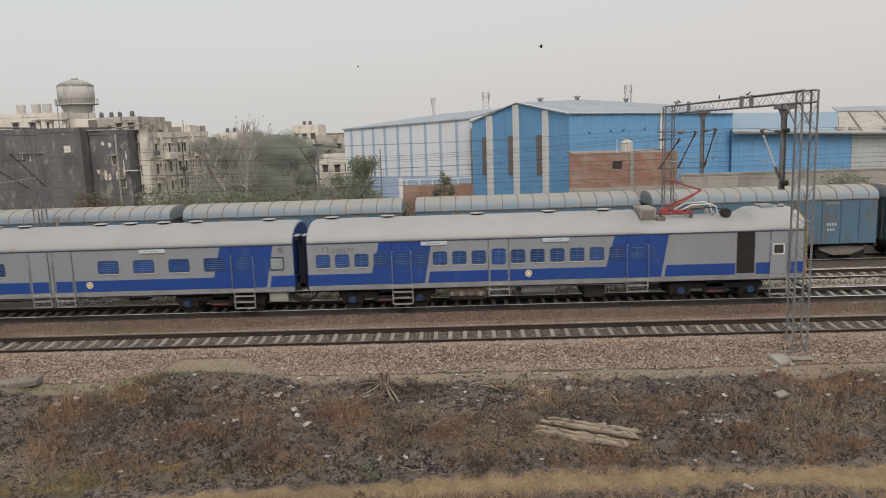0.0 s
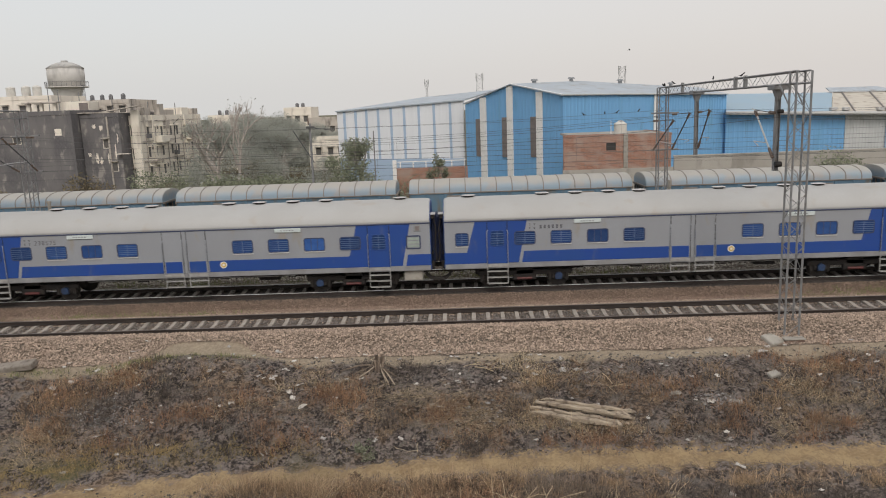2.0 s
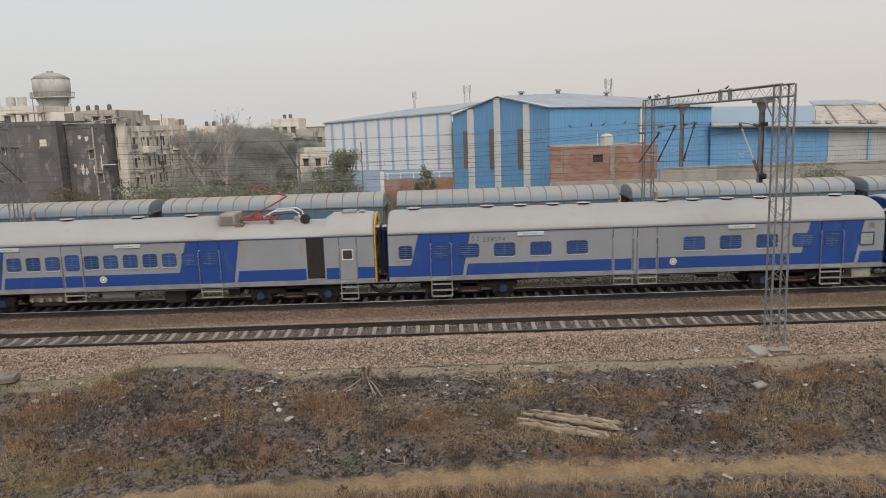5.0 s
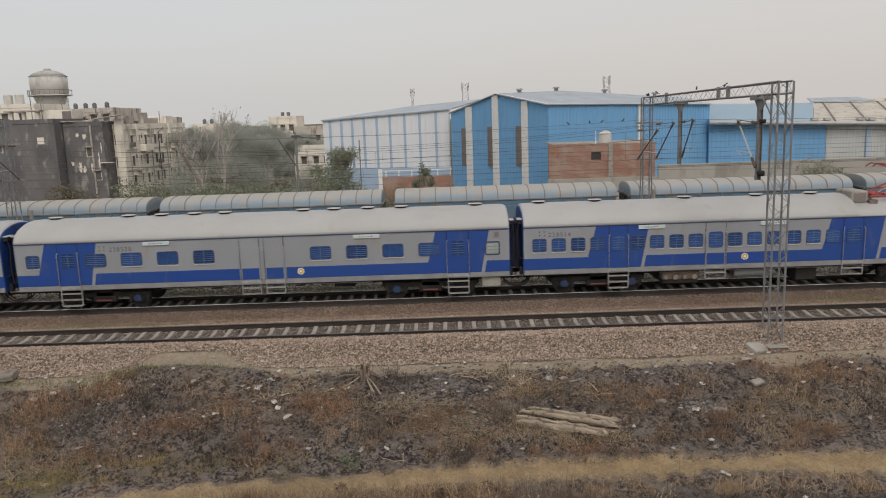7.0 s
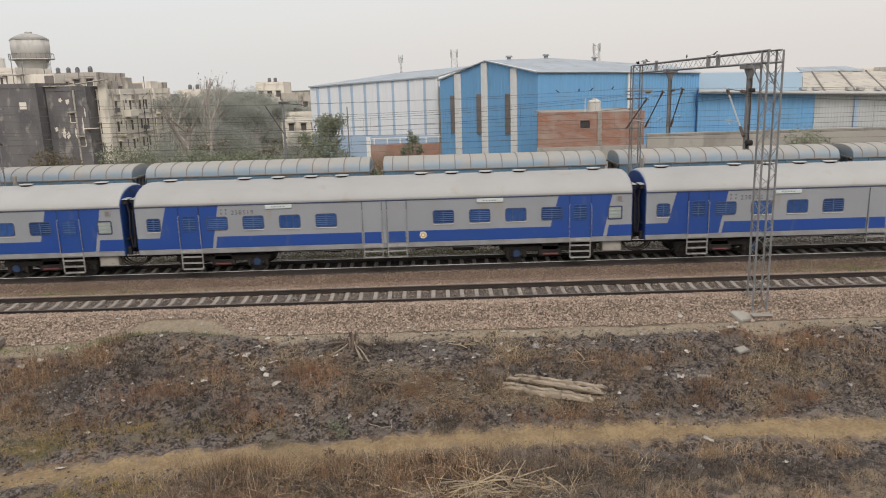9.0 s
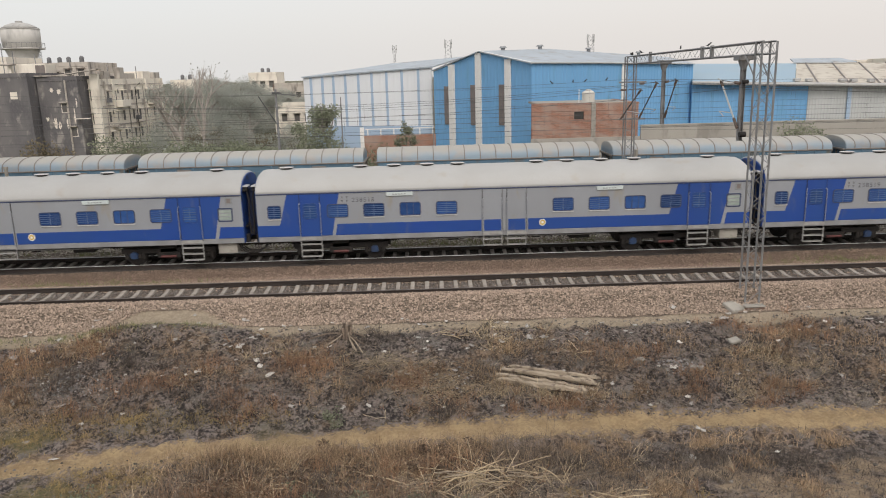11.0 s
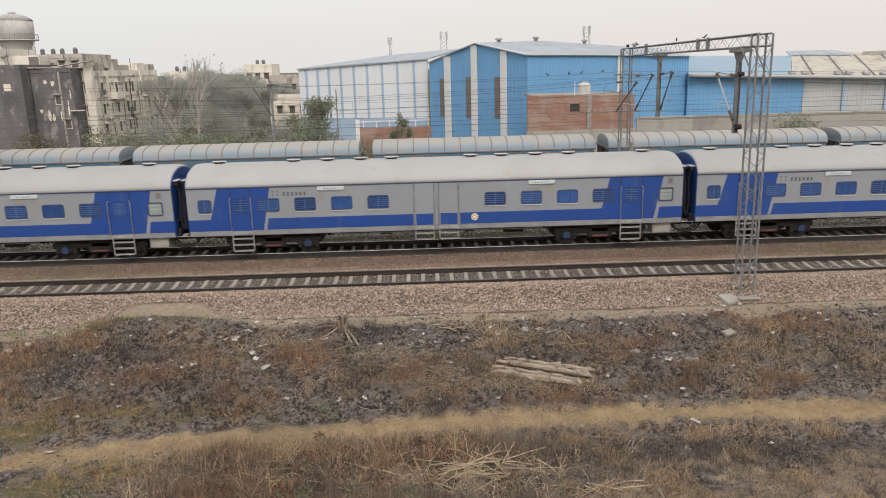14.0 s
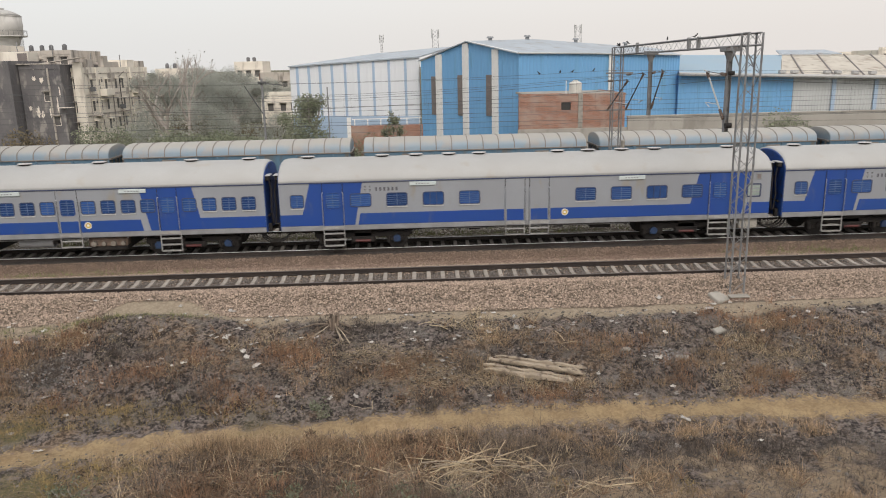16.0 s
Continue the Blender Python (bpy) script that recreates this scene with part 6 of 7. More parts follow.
    part("whitewash_patch", box(bmesh.new(), -50.45, -49.6, 94.94, 94.985, 6.05, 6.9), M["plaster_cream"], d, "square whitewashed patch")
    part("ledge", box(bmesh.new(), -43.6, -41.9, 96.2, 96.96, 3.4, 3.5), M["plaster_cream"], b, "pale concrete ledge")
    # flat darker plates put the shade of wall recesses into colour
    for y, z, w, h in ((103.4, 7.0, 1.6, 0.9), (109.0, 6.9, 2.6, 1.2), (106.4, 1.9, 0.8, 0.6), (114.6, 4.9, 1.2, 0.9)):
        part("recess", box(bmesh.new(), -41.6, -41.56, y - w / 2, y + w / 2, z - h / 2, z + h / 2), M["plaster_tan"], c, "grey plate coloured as a shaded recess")
    # far houses
    house("apartment_building", "pale far-off house with roof tanks", -40.5, -34.0, 180, 190, 8.7, M["plaster_cream"], [((-39.3, -37.3, -35.3), 6.5, 1.1, 1.4)])
    make_tank(-38.0, 184, 9.26, 0.42, 0.8, True), make_tank(-36.6, 184, 9.26, 0.42, 0.8, True)
    house("apartment_building", "long low pink-brown house far off", -34.0, -27.0, 176, 190, 6.2, M["plaster_tan"], [((-32.5, -30.5, -28.5), 4.0, 1.2, 1.3)])
    house("apartment_building", "small cream house among the trees", -23.0, -17.0, 118, 126, 3.6, M["plaster_cream"], [((-21.5, -19.6, -18.0), 1.8, 0.8, 1.1)])
    house("apartment_building", "small pale far-off roof block", 96.66, 99.0, 170, 178, 7.99, M["plaster_cream"], [((97.8,), 6.6, 0.7, 0.9)])
    house("apartment_building", "tall pale far-off house", 98.92, 107.92, 160, 170, 8.70, M["plaster_cream"], [((100.5, 102.9, 105.3), 7.2, 0.9, 1.2)])
    # water tower
    w = thing("water_tower", pose(-76.05, 150, GZ + 0.55), "stained concrete water tower with domed round tank", "water tower")
    prof = [(1.7, -0.9), (1.6, 9.5), (1.9, 12.2), (3.0, 14.98), (3.05, 15.2)]

    def lathe(bm, prof, n=32):
        rings = [[bm.verts.new((r * math.cos(2 * math.pi * i / n), r * math.sin(2 * math.pi * i / n), z)) for i in range(n)] for r, z in prof]
        for a, b_ in zip(rings, rings[1:]):
            for i in range(n):
                bm.faces.new((a[i], a[(i + 1) % n], b_[(i + 1) % n], b_[i])).smooth = True
        bm.faces.new(rings[-1]), bm.faces.new(list(reversed(rings[0])))
        return bm

    part("shaft", lathe(bmesh.new(), prof), M["tower"], w)
    part("tank", lathe(bmesh.new(), [(3.3, 15.4), (3.4, 17.3), (3.36, 18.75)]), M["tower"], w)
    part("tank_rim", lathe(bmesh.new(), [(3.44, 18.755), (3.44, 18.86)]), M["tower"], w)
    part("dome", lathe(bmesh.new(), [(3.38, 18.865), (2.5, 19.45), (1.5, 19.85), (0.7, 19.98)]), M["tower_dome"], w, "weathered grey dome")
    part("gallery", lathe(bmesh.new(), [(3.0, 15.0), (3.95, 15.1), (3.95, 15.3), (3.0, 15.35)]), M["tower"], w)
    bm = bmesh.new()
    for i in range(28):
        a = 2 * math.pi * i / 28
        p = Vector((3.9 * math.cos(a), 3.9 * math.sin(a), 15.3))
        q = Vector((3.9 * math.cos(a + 0.2244), 3.9 * math.sin(a + 0.2244), 16.2))
        rod(bm, p, p + Vector((0, 0, 0.9)), 0.03, 4)
        rod(bm, p + Vector((0, 0, 0.9)), q, 0.03, 4)
    part("railing", bm, M["mast"], w)
    part("cap", rod(bmesh.new(), (0, 0, 19.9), (0, 0, 20.28), 0.65, 14), M["tower_dome"], w)
    part("ladder", lattice(bmesh.new(), (3.6, -1.0, 10.5), (3.6, -1.0, 15.5), 0.4, (1, 0, 0), (0, 1, 0), 10, 0.04), M["mast"], w)


make_houses()


def make_pylon(x, y, top, w0, w1):
    e = thing("lattice_tower", pose(x, y, GZ), "distant grey lattice telecom tower", "lattice tower", "distant towers")
    bm = bmesh.new()
    n = 14
    f = lambda i, s, t: Vector((s * (w0 + (w1 - w0) * i / n), t * (w0 + (w1 - w0) * i / n), (top - GZ) * i / n))
    for i in range(n):
        for s, t in ((1, 1), (1, -1), (-1, -1), (-1, 1)):
            rod(bm, f(i, s, t), f(i + 1, s, t), 0.075, 4)
            rod(bm, f(i, s, t), f(i + 1, -t, s) if i % 2 else f(i + 1, t, -s), 0.04, 4)
    part("lattice", bm, M["mast"], e)
    bm = bmesh.new()
    for k in (0.86, 0.93):
        for s in (-1, 1):
            box(bm, s * (w1 + 0.5) - 0.2, s * (w1 + 0.5) + 0.2, -0.3, 0.3, (top - GZ) * k, (top - GZ) * k + 1.8)
    part("antenna_panels", bm, M["sheet_grey"], e)


make_pylon(10.6, 320, 21.5, 2.2, 0.9)
make_pylon(69.6, 320, 22.3, 2.2, 0.9)
make_pylon(-11.8, 330, 20.0, 0.7, 0.25)


# ---- trees and bushes ----
def leaf_cloud(rnd, centres, n, size):
    """Many small pointed leaves round the given clumps (x, y, z, radius)."""
    g = np.random.default_rng(rnd)
    c = np.array(centres, float)
    wgt = c[:, 3] ** 2
    idx = g.choice(len(c), n, p=wgt / wgt.sum())
    d = g.normal(size=(n, 3))
    d /= np.linalg.norm(d, axis=1)[:, None]
    rr = c[idx, 3] * g.uniform(0.35, 1.08, n) ** 0.6
    p = c[idx, :3] + d * rr[:, None] * np.array([1, 1, 0.8])
    a = g.normal(size=(n, 3))
    a /= np.linalg.norm(a, axis=1)[:, None]
    b = np.cross(a, g.normal(size=(n, 3)))
    b /= np.linalg.norm(b, axis=1)[:, None]
    s = size * g.uniform(0.6, 1.4, n)[:, None]
    v = np.stack([p - a * s, p + b * s * 0.45, p + a * s, p - b * s * 0.45], 1).reshape(-1, 3)
    f_ = np.arange(4 * n).reshape(-1, 4)
    return v.tolist(), f_.tolist()


def limbs(bm, rnd, p, d, length, r, depth, tips, mids):
    q = p + d * length
    if depth < 3:
        mids.append(p.lerp(q, 0.6))
    rod(bm, p, q, r, 6 if depth > 1 else 4, r * 0.68)
    if depth == 0:
        tips.append(q)
        return
    for i in range(rnd.choice((2, 3)) if depth > 1 else 3):
        e = (d + Vector((rnd.uniform(-0.8, 0.8), rnd.uniform(-0.8, 0.8), rnd.uniform(-0.15, 0.5)))).normalized()
        limbs(bm, rnd, p.lerp(q, rnd.uniform(0.7, 1.0)), e, length * rnd.uniform(0.62, 0.8), r * 0.62, depth - 1, tips, mids)


def make_tree(x, y, height, spread, material, leaves, seed, label, leaf=0.16, depth=3, lean=0.0, fill=8, bark="bark"):
    rnd = random.Random(seed)
    e = thing("tree", pose(x, y, GZ - 0.05), label, "tree", "trees behind the tracks")
    bm, tips, mids = bmesh.new(), [], []
    limbs(bm, rnd, Vector((0, 0, 0)), Vector((lean, 0, 1)).normalized(), height * 0.26, 0.03 * height ** 0.8, depth, tips, mids)
    zmax = max(t.z for t in tips)
    wide = max(max(abs(t.x) for t in tips), 0.1)
    sx, sz = spread * 0.42 / wide, (height * 0.93) / zmax
    for v in bm.verts:
        v.co = Vector((v.co.x * sx, v.co.y * sx, v.co.z * sz))
    part("trunk", bm, M[bark], e)
    if leaves:
        cs = [(t.x * sx, t.y * sx, t.z * sz, rnd.uniform(0.09, 0.17) * spread) for t in tips]
        cs += [(t.x * sx * 1.15, t.y * sx * 1.15, t.z * sz, rnd.uniform(0.10, 0.17) * spread) for t in mids]
        for _ in range(fill if leaves > 400 else 0):
            f = rnd.uniform(0.2, 0.85 if fill > 8 else 0.6)
            cs.append((rnd.uniform(-0.45, 0.45) * spread * (1.15 - 0.7 * f), rnd.uniform(-0.3, 0.3) * spread, f * height, rnd.uniform(0.10, 0.16) * spread))
        v, f_ = leaf_cloud(seed, cs, leaves, leaf)
        soup("crown", v, f_, material, e)


def make_bush(x, y, z, w, h, material, n, seed, label, leaf=0.1, group="bushes behind the tracks", low=0.1):
    rnd = random.Random(seed)
    e = thing("bush", pose(x, y, z), label, "bush", group)
    cs = [(rnd.uniform(-w / 2, w / 2), rnd.uniform(-0.6, 0.6), rnd.uniform(low, 0.8) * h * (1 - 0.3 * rnd.random()), rnd.uniform(0.12, 0.24) * h + 0.12) for _ in range(int(6 + 2.5 * w))]
    for cx, cy, cz, r in cs[:6]:
        part("stem", rod(bmesh.new(), (cx * 0.6, cy, 0), (cx, cy, cz), 0.03, 4, 0.012), M["bark"], e)
    v, f_ = leaf_cloud(seed + 50, cs, n, leaf)
    soup("foliage", v, f_, material, e)


def make_plants():
    # the far trees' paleness is haze put into their leaf colour
    dusty = "tall grey-green tree with an open crown, paled for haze"
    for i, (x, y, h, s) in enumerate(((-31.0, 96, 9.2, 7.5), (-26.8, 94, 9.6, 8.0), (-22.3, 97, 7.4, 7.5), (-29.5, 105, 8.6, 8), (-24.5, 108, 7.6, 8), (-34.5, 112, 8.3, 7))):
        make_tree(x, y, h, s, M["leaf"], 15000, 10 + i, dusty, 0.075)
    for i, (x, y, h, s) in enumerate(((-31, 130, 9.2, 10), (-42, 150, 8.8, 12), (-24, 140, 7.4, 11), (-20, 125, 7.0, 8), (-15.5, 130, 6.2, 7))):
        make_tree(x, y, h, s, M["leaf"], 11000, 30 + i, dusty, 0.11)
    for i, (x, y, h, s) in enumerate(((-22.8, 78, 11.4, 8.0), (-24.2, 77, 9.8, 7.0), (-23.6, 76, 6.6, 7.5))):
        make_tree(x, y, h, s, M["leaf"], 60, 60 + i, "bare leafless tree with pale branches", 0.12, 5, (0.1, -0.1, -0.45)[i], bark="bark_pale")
    for i in range(1, 8):
        make_bush(-33.5 + 2.6 * i, 88 + 2.5 * math.sin(i * 2.4), GZ, 4.6, (6.2 if i < 6 else 4.2) + 1.2 * math.sin(i * 1.9), M["leaf"] if i % 3 else M["leaf_brown"], 5000, 200 + i, "tall thicket below the trees", 0.08)
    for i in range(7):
        make_bush(-40 + 5.5 * i, 135 + 4 * math.sin(i * 2.4), GZ, 8, 7.5 + 1.2 * math.sin(i * 1.3), M["leaf"], 8000, 230 + i, "tall thicket below the trees", 0.13)
    make_tree(-9.3, 74, 6.9, 3.9, M["leaf_lush"], 2400, 71, "young green broadleaf tree", 0.13, fill=22)
    make_bush(-9.8, 73.5, GZ, 4.4, 5.4, M["leaf_lush"], 3600, 144, "broad green shrub below the young tree, paled for haze", 0.11, low=0.2)
    make_tree(-11.8, 77, 5.6, 3.6, M["leaf_lush"], 1500, 72, "young green broadleaf tree", 0.13, fill=18)
    make_tree(-1.6, 65, 5.5, 2.2, M["leaf_green"], 1100, 73, "slender small green tree", 0.11, fill=12)
    make_tree(36.0, 62, 4.5, 2.5, M["leaf_green"], 500, 74, "slender small green tree", 0.13)
    for i in range(15):
        x = -32 + 2.05 * i
        make_bush(x, 53.5 + 0.8 * math.sin(i * 2.1), GZ, 2.6, 4.1 + 0.35 * math.sin(i * 1.7), M["leaf_green"] if i % 3 else M["leaf_brown"], 1000, 100 + i, "dense green weeds behind the wagons" if i % 3 else "dry brown weeds behind the wagons", 0.12)
    make_bush(-16.2, 57.5, GZ, 4.2, 5.2, M["leaf_green"], 2600, 140, "large light green bush", 0.13)
    for i, x in enumerate((-17.2, -14.9, -12.6, -10.9)):
        make_bush(x, 56.0, GZ, 2.4, (6.0, 5.6, 5.0, 4.8)[i], M["leaf_lush"], 3600, 180 + i, "dense fresh green shrub behind the wagons", 0.12, low=0.5)
    make_bush(-29.9, 60, GZ, 3.4, 6.3, M["leaf_brown"], 3000, 141, "large brown dry bush", 0.13)
    make_bush(-24.6, 62, GZ, 4.2, 5.9, M["leaf_lush"], 3000, 142, "dusty green bush behind the wagons, paled for haze", 0.13)
    make_bush(-36.5, 62, GZ, 6, 4.2, M["leaf_brown"], 1600, 143, "large brown dry bush", 0.13)
    make_bush(-21, 66, GZ, 4.5, 4.6, M["leaf"], 1600, 147, "dusty green bush behind the wagons, paled for haze", 0.13)
    make_bush(-6.5, 64, GZ, 3.5, 3.7, M["leaf_green"], 1200, 148, "dusty green bush behind the wagons, paled for haze", 0.12)
    for i, (x, w, h) in enumerate(((-3.6, 2.6, 3.4), (-0.6, 3.0, 3.7), (2.4, 2.6, 3.4), (5.2, 2.2, 3.9))):
        make_bush(x, 56.5, GZ, w, h, M["leaf_brown"] if i % 2 == 0 else M["leaf_green"], 800, 150 + i, "dry brown weeds behind the wagons" if i % 2 == 0 else "dense green weeds behind the wagons", 0.11)
    for i in range(7):
        make_bush(-5.4 + 1.0 * i, 68.2, GZ, 1.7, 3.1 + 0.5 * math.sin(i * 2.3), M["leaf_green"] if i % 2 else M["leaf_brown"], 700, 170 + i, "weeds growing before the low brick wall", 0.09)
    make_bush(28.6, 56.2, GZ, 3.6, 6.6, M["leaf_lush"], 2400, 160, "leafy climber on the boundary wall", 0.11)


make_plants()


# ---- ballast stones, grass and litter beside the line ----
def ground_at(x, y):
    return ground_z(float(x), float(y))


def path_y(x):
    return 20.25 - 0.0046 * (x - 6.0) ** 2


def make_stones(name, n, x0, x1, y0, y1, seed, size, label, kind="stone", inner=False):
    g = np.random.default_rng(seed)
    x, y = g.uniform(x0, x1, n), g.uniform(y0, y1, n)
    inside = np.min(np.abs(y[:, None] - np.array(TRACK_Y)[None]), 1) < 0.82
    on_sleeper = np.abs((x + 24 + 0.278) % 0.556 - 0.278) < 0.115
    keep = (inside & ~on_sleeper) if inner else ~inside | (g.random(n) < 0.015)
    keep &= y > 25.05 + 0.78 * np.exp(-((x + 9.2) / 1.9) ** 4) + 0.1 * g.random(n)
    x, y = x[keep], y[keep]
    n = len(x)
    z = np.array([ground_at(a, b) for a, b in zip(x, y)])
    base = np.array([(1, 0, 0), (0, 1, 0), (-1, 0, 0), (0, -1, 0), (0, 0, 0.8), (0, 0, -0.6)], float)
    s = size * g.uniform(0.55, 1.35, n)
    v = base[None] * s[:, None, None] * g.uniform(0.65, 1.25, (n, 6, 1))
    a = g.uniform(0, 6.28, n)
    c, sn = np.cos(a)[:, None], np.sin(a)[:, None]
    vx, vy = v[:, :, 0] * c - v[:, :, 1] * sn, v[:, :, 0] * sn + v[:, :, 1] * c
    p = np.stack([vx + x[:, None], vy + y[:, None], v[:, :, 2] + (z + 0.022)[:, None]], 2).reshape(-1, 3)
    fc = np.array([(0, 1, 4), (1, 2, 4), (2, 3, 4), (3, 0, 4), (1, 0, 5), (2, 1, 5), (3, 2, 5), (0, 3, 5)])
    f_ = (fc[None] + 6 * np.arange(n)[:, None, None]).reshape(-1, 3)
    tagged(soup(name, p.tolist(), f_.tolist(), M[kind]), label, "gravel", kind="stuff")


make_stones("ballast", 112000, -17.5, 19, 25.05, 29.0, 1, 0.042, "pinkish grey crushed stone ballast along the track")
make_stones("ballast", 11000, -18, 20, 26.68, 28.36, 4, 0.036, "dark oily ballast between the rails", "stone_oily", True)
make_stones("ballast", 42000, -20, 21, 29.0, 31.15, 2, 0.030, "rusty brown crushed stone ballast between tracks", "stone_rust")
make_stones("ballast", 26000, -21, 24, 33.9, 39.0, 3, 0.045, "pale grey crushed stone ballast beyond the running train", "stone_pale")


def make_clods(n, seed):
    g = np.random.default_rng(seed)
    x, y = g.uniform(-16, 17, n), np.where(g.random(n) < 0.7, g.uniform(20.6, 24.9, n), g.uniform(14.5, 19.2, n))
    s = 0.018 + 0.05 * g.random(n) ** 3
    base = np.array([(1, 0, 0), (0, 1, 0), (-1, 0, 0), (0, -1, 0), (0, 0, 0.7), (0, 0, -0.6)], float)
    z = np.array([ground_at(a, b) for a, b in zip(x, y)])
    v = base[None] * s[:, None, None] * g.uniform(0.5, 1.4, (n, 6, 1)) + np.stack([x, y, z + 0.01], 1)[:, None]
    fc = np.array([(0, 1, 4), (1, 2, 4), (2, 3, 4), (3, 0, 4), (1, 0, 5), (2, 1, 5), (3, 2, 5), (0, 3, 5)])
    f_ = (fc[None] + 6 * np.arange(n)[:, None, None]).reshape(-1, 3)
    tagged(soup("rubble", v.reshape(-1, 3).tolist(), f_.tolist(), M["clod"]), "grey and brown clods and pebbles strewn over the bank", "rubble", kind="stuff")


M["clod"] = mat("clods_grey_brown", (0.20, 0.175, 0.15), (0.12, 0.105, 0.092), 0.95, 0, 5, 60, 0.3, island=0.7)
make_clods(16000, 21)


def make_ash(n, seed):
    g = np.random.default_rng(seed)
    c = np.array([(-12.3, 22.8, 0.9, 0.4), (-11.2, 22.3, 0.7, 0.3), (8.0, 22.5, 0.4, 0.15), (0.9, 22.2, 0.5, 0.3)])[g.choice(4, n, p=(0.5, 0.2, 0.22, 0.08))]
    x, y = c[:, 0] + g.normal(size=n) * c[:, 2], c[:, 1] + g.normal(size=n) * c[:, 3]
    s = 0.012 + 0.05 * g.random(n) ** 3
    base = np.array([(1, 0, 0), (0, 1, 0), (-1, 0, 0), (0, -1, 0), (0, 0, 0.6), (0, 0, -0.6)], float)
    z = np.array([ground_at(a, b) for a, b in zip(x, y)])
    v = base[None] * s[:, None, None] * g.uniform(0.5, 1.4, (n, 6, 1)) + np.stack([x, y, z + 0.012], 1)[:, None]
    fc = np.array([(0, 1, 4), (1, 2, 4), (2, 3, 4), (3, 0, 4), (1, 0, 5), (2, 1, 5), (3, 2, 5), (0, 3, 5)])
    f_ = (fc[None] + 6 * np.arange(n)[:, None, None]).reshape(-1, 3)
    tagged(soup("rubble", v.reshape(-1, 3).tolist(), f_.tolist(), M["ash"]), "pale grey ash and broken rubble in heaps", "rubble", kind="stuff")


make_ash(1700, 23)


def make_grass(name, material, spots, n, hmin, hmax, width, lean, seed, label, flat=0.0, far=25.0):
    """Thin bent blades in tufts round the spots (x, y, spread x, spread y, weight)."""
    g = np.random.default_rng(seed)
    sp = np.array(spots, float)
    k = max(1, n // 14)
    idx = g.choice(len(sp), k, p=sp[:, 4] / sp[:, 4].sum())
    cx, cy = sp[idx, 0] + g.normal(size=k) * sp[idx, 2], sp[idx, 1] + g.normal(size=k) * sp[idx, 3]
    j = g.integers(0, k, n)
    x, y = cx[j] + g.normal(size=n) * 0.11, cy[j] + g.normal(size=n) * 0.11
    tuft = g.uniform(0.55, 1.25, k)[j]
    keep = (y < far) & (y > 9) & (np.abs(y - path_y(x)) > 0.2 + 0.4 * g.random(n))
    x, y, tuft = x[keep], y[keep], tuft[keep]
    n = len(x)
    z = np.array([ground_at(a, b) for a, b in zip(x, y)]) - 0.02
    h = g.uniform(hmin, hmax, n) * tuft
    a = g.uniform(0, 6.283, n)
    ln = np.abs(g.normal(size=n)) * lean + flat
    dx, dy = np.cos(a) * ln * h, np.sin(a) * ln * h
    b = g.uniform(0, 6.283, n)
    wx, wy = np.cos(b) * width / 2, np.sin(b) * width / 2
    up = h / np.sqrt(1 + ln ** 2)
    root, mid, tip = np.stack([x, y, z], 1), np.stack([x + dx * 0.35, y + dy * 0.35, z + up * 0.6], 1), np.stack([x + dx, y + dy, z + up], 1)
    w = np.stack([wx, wy, 0 * wx], 1)
    v = np.stack([root - w, root + w, mid + w * 0.8, mid - w * 0.8, tip], 1).reshape(-1, 3)
    o = 5 * np.arange(n)
    f_ = [q for t in o.tolist() for q in ((t, t + 1, t + 2, t + 3), (t + 3, t + 2, t + 4))]
    tagged(soup(name, v.tolist(), f_, material), label, "grass", kind="stuff")


M["twig"] = mat("twig_brown", (0.25, 0.195, 0.15), (0.15, 0.115, 0.09), 0.95, 0, 2, 30, 0, island=0.6)
BANK = [(-14 + 2.0 * i, 22.6, 1.2, 1.0, 1.0) for i in range(15)]
FRONT = [(-9 + 1.7 * i, 17.2, 1.0, 1.0, 1.0) for i in range(13)]


def clumps(seed, n, x0, x1, y0, y1, lo=0.12, hi=0.34):
    """Separate tufts strewn over a stretch of ground, gathered in loose patches."""
    r = random.Random(seed)
    heart = [(r.uniform(x0, x1), r.uniform(y0, y1)) for _ in range(max(3, n // 5))]
    out = []
    for _ in range(n):
        hx, hy = r.choice(heart)
        k = r.uniform(lo, hi)
        out.append((hx + r.gauss(0, 0.7), min(y1, max(y0, hy + r.gauss(0, 0.3))), k, k * 0.6, k))
    return out


make_grass("burnt_grass", M["grass_burnt"], BANK + FRONT[4:], 30000, 0.05, 0.24, 0.014, 0.9, 11, "short burnt blackish grass on the bank")
make_grass("dry_grass", M["grass_dry"], clumps(41, 70, -14, 14, 20.9, 24.4) + [(-13.2, 22.0, 0.5, 0.3, 1.2), (-12.6, 21.4, 0.5, 0.25, 1.2), (-11.4, 21.3, 0.6, 0.2, 0.8)], 9500, 0.10, 0.34, 0.012, 1.5, 12, "dry brown grass tufts on the bank")
make_grass("dry_grass", M["grass_dry"], [(-13.4, 23.4, 0.7, 0.5, 2), (12.6, 23.2, 1.2, 0.6, 2), (14.5, 22.6, 1.2, 0.7, 2)], 3500, 0.12, 0.38, 0.012, 1.4, 27, "dry brown grass tufts on the bank")
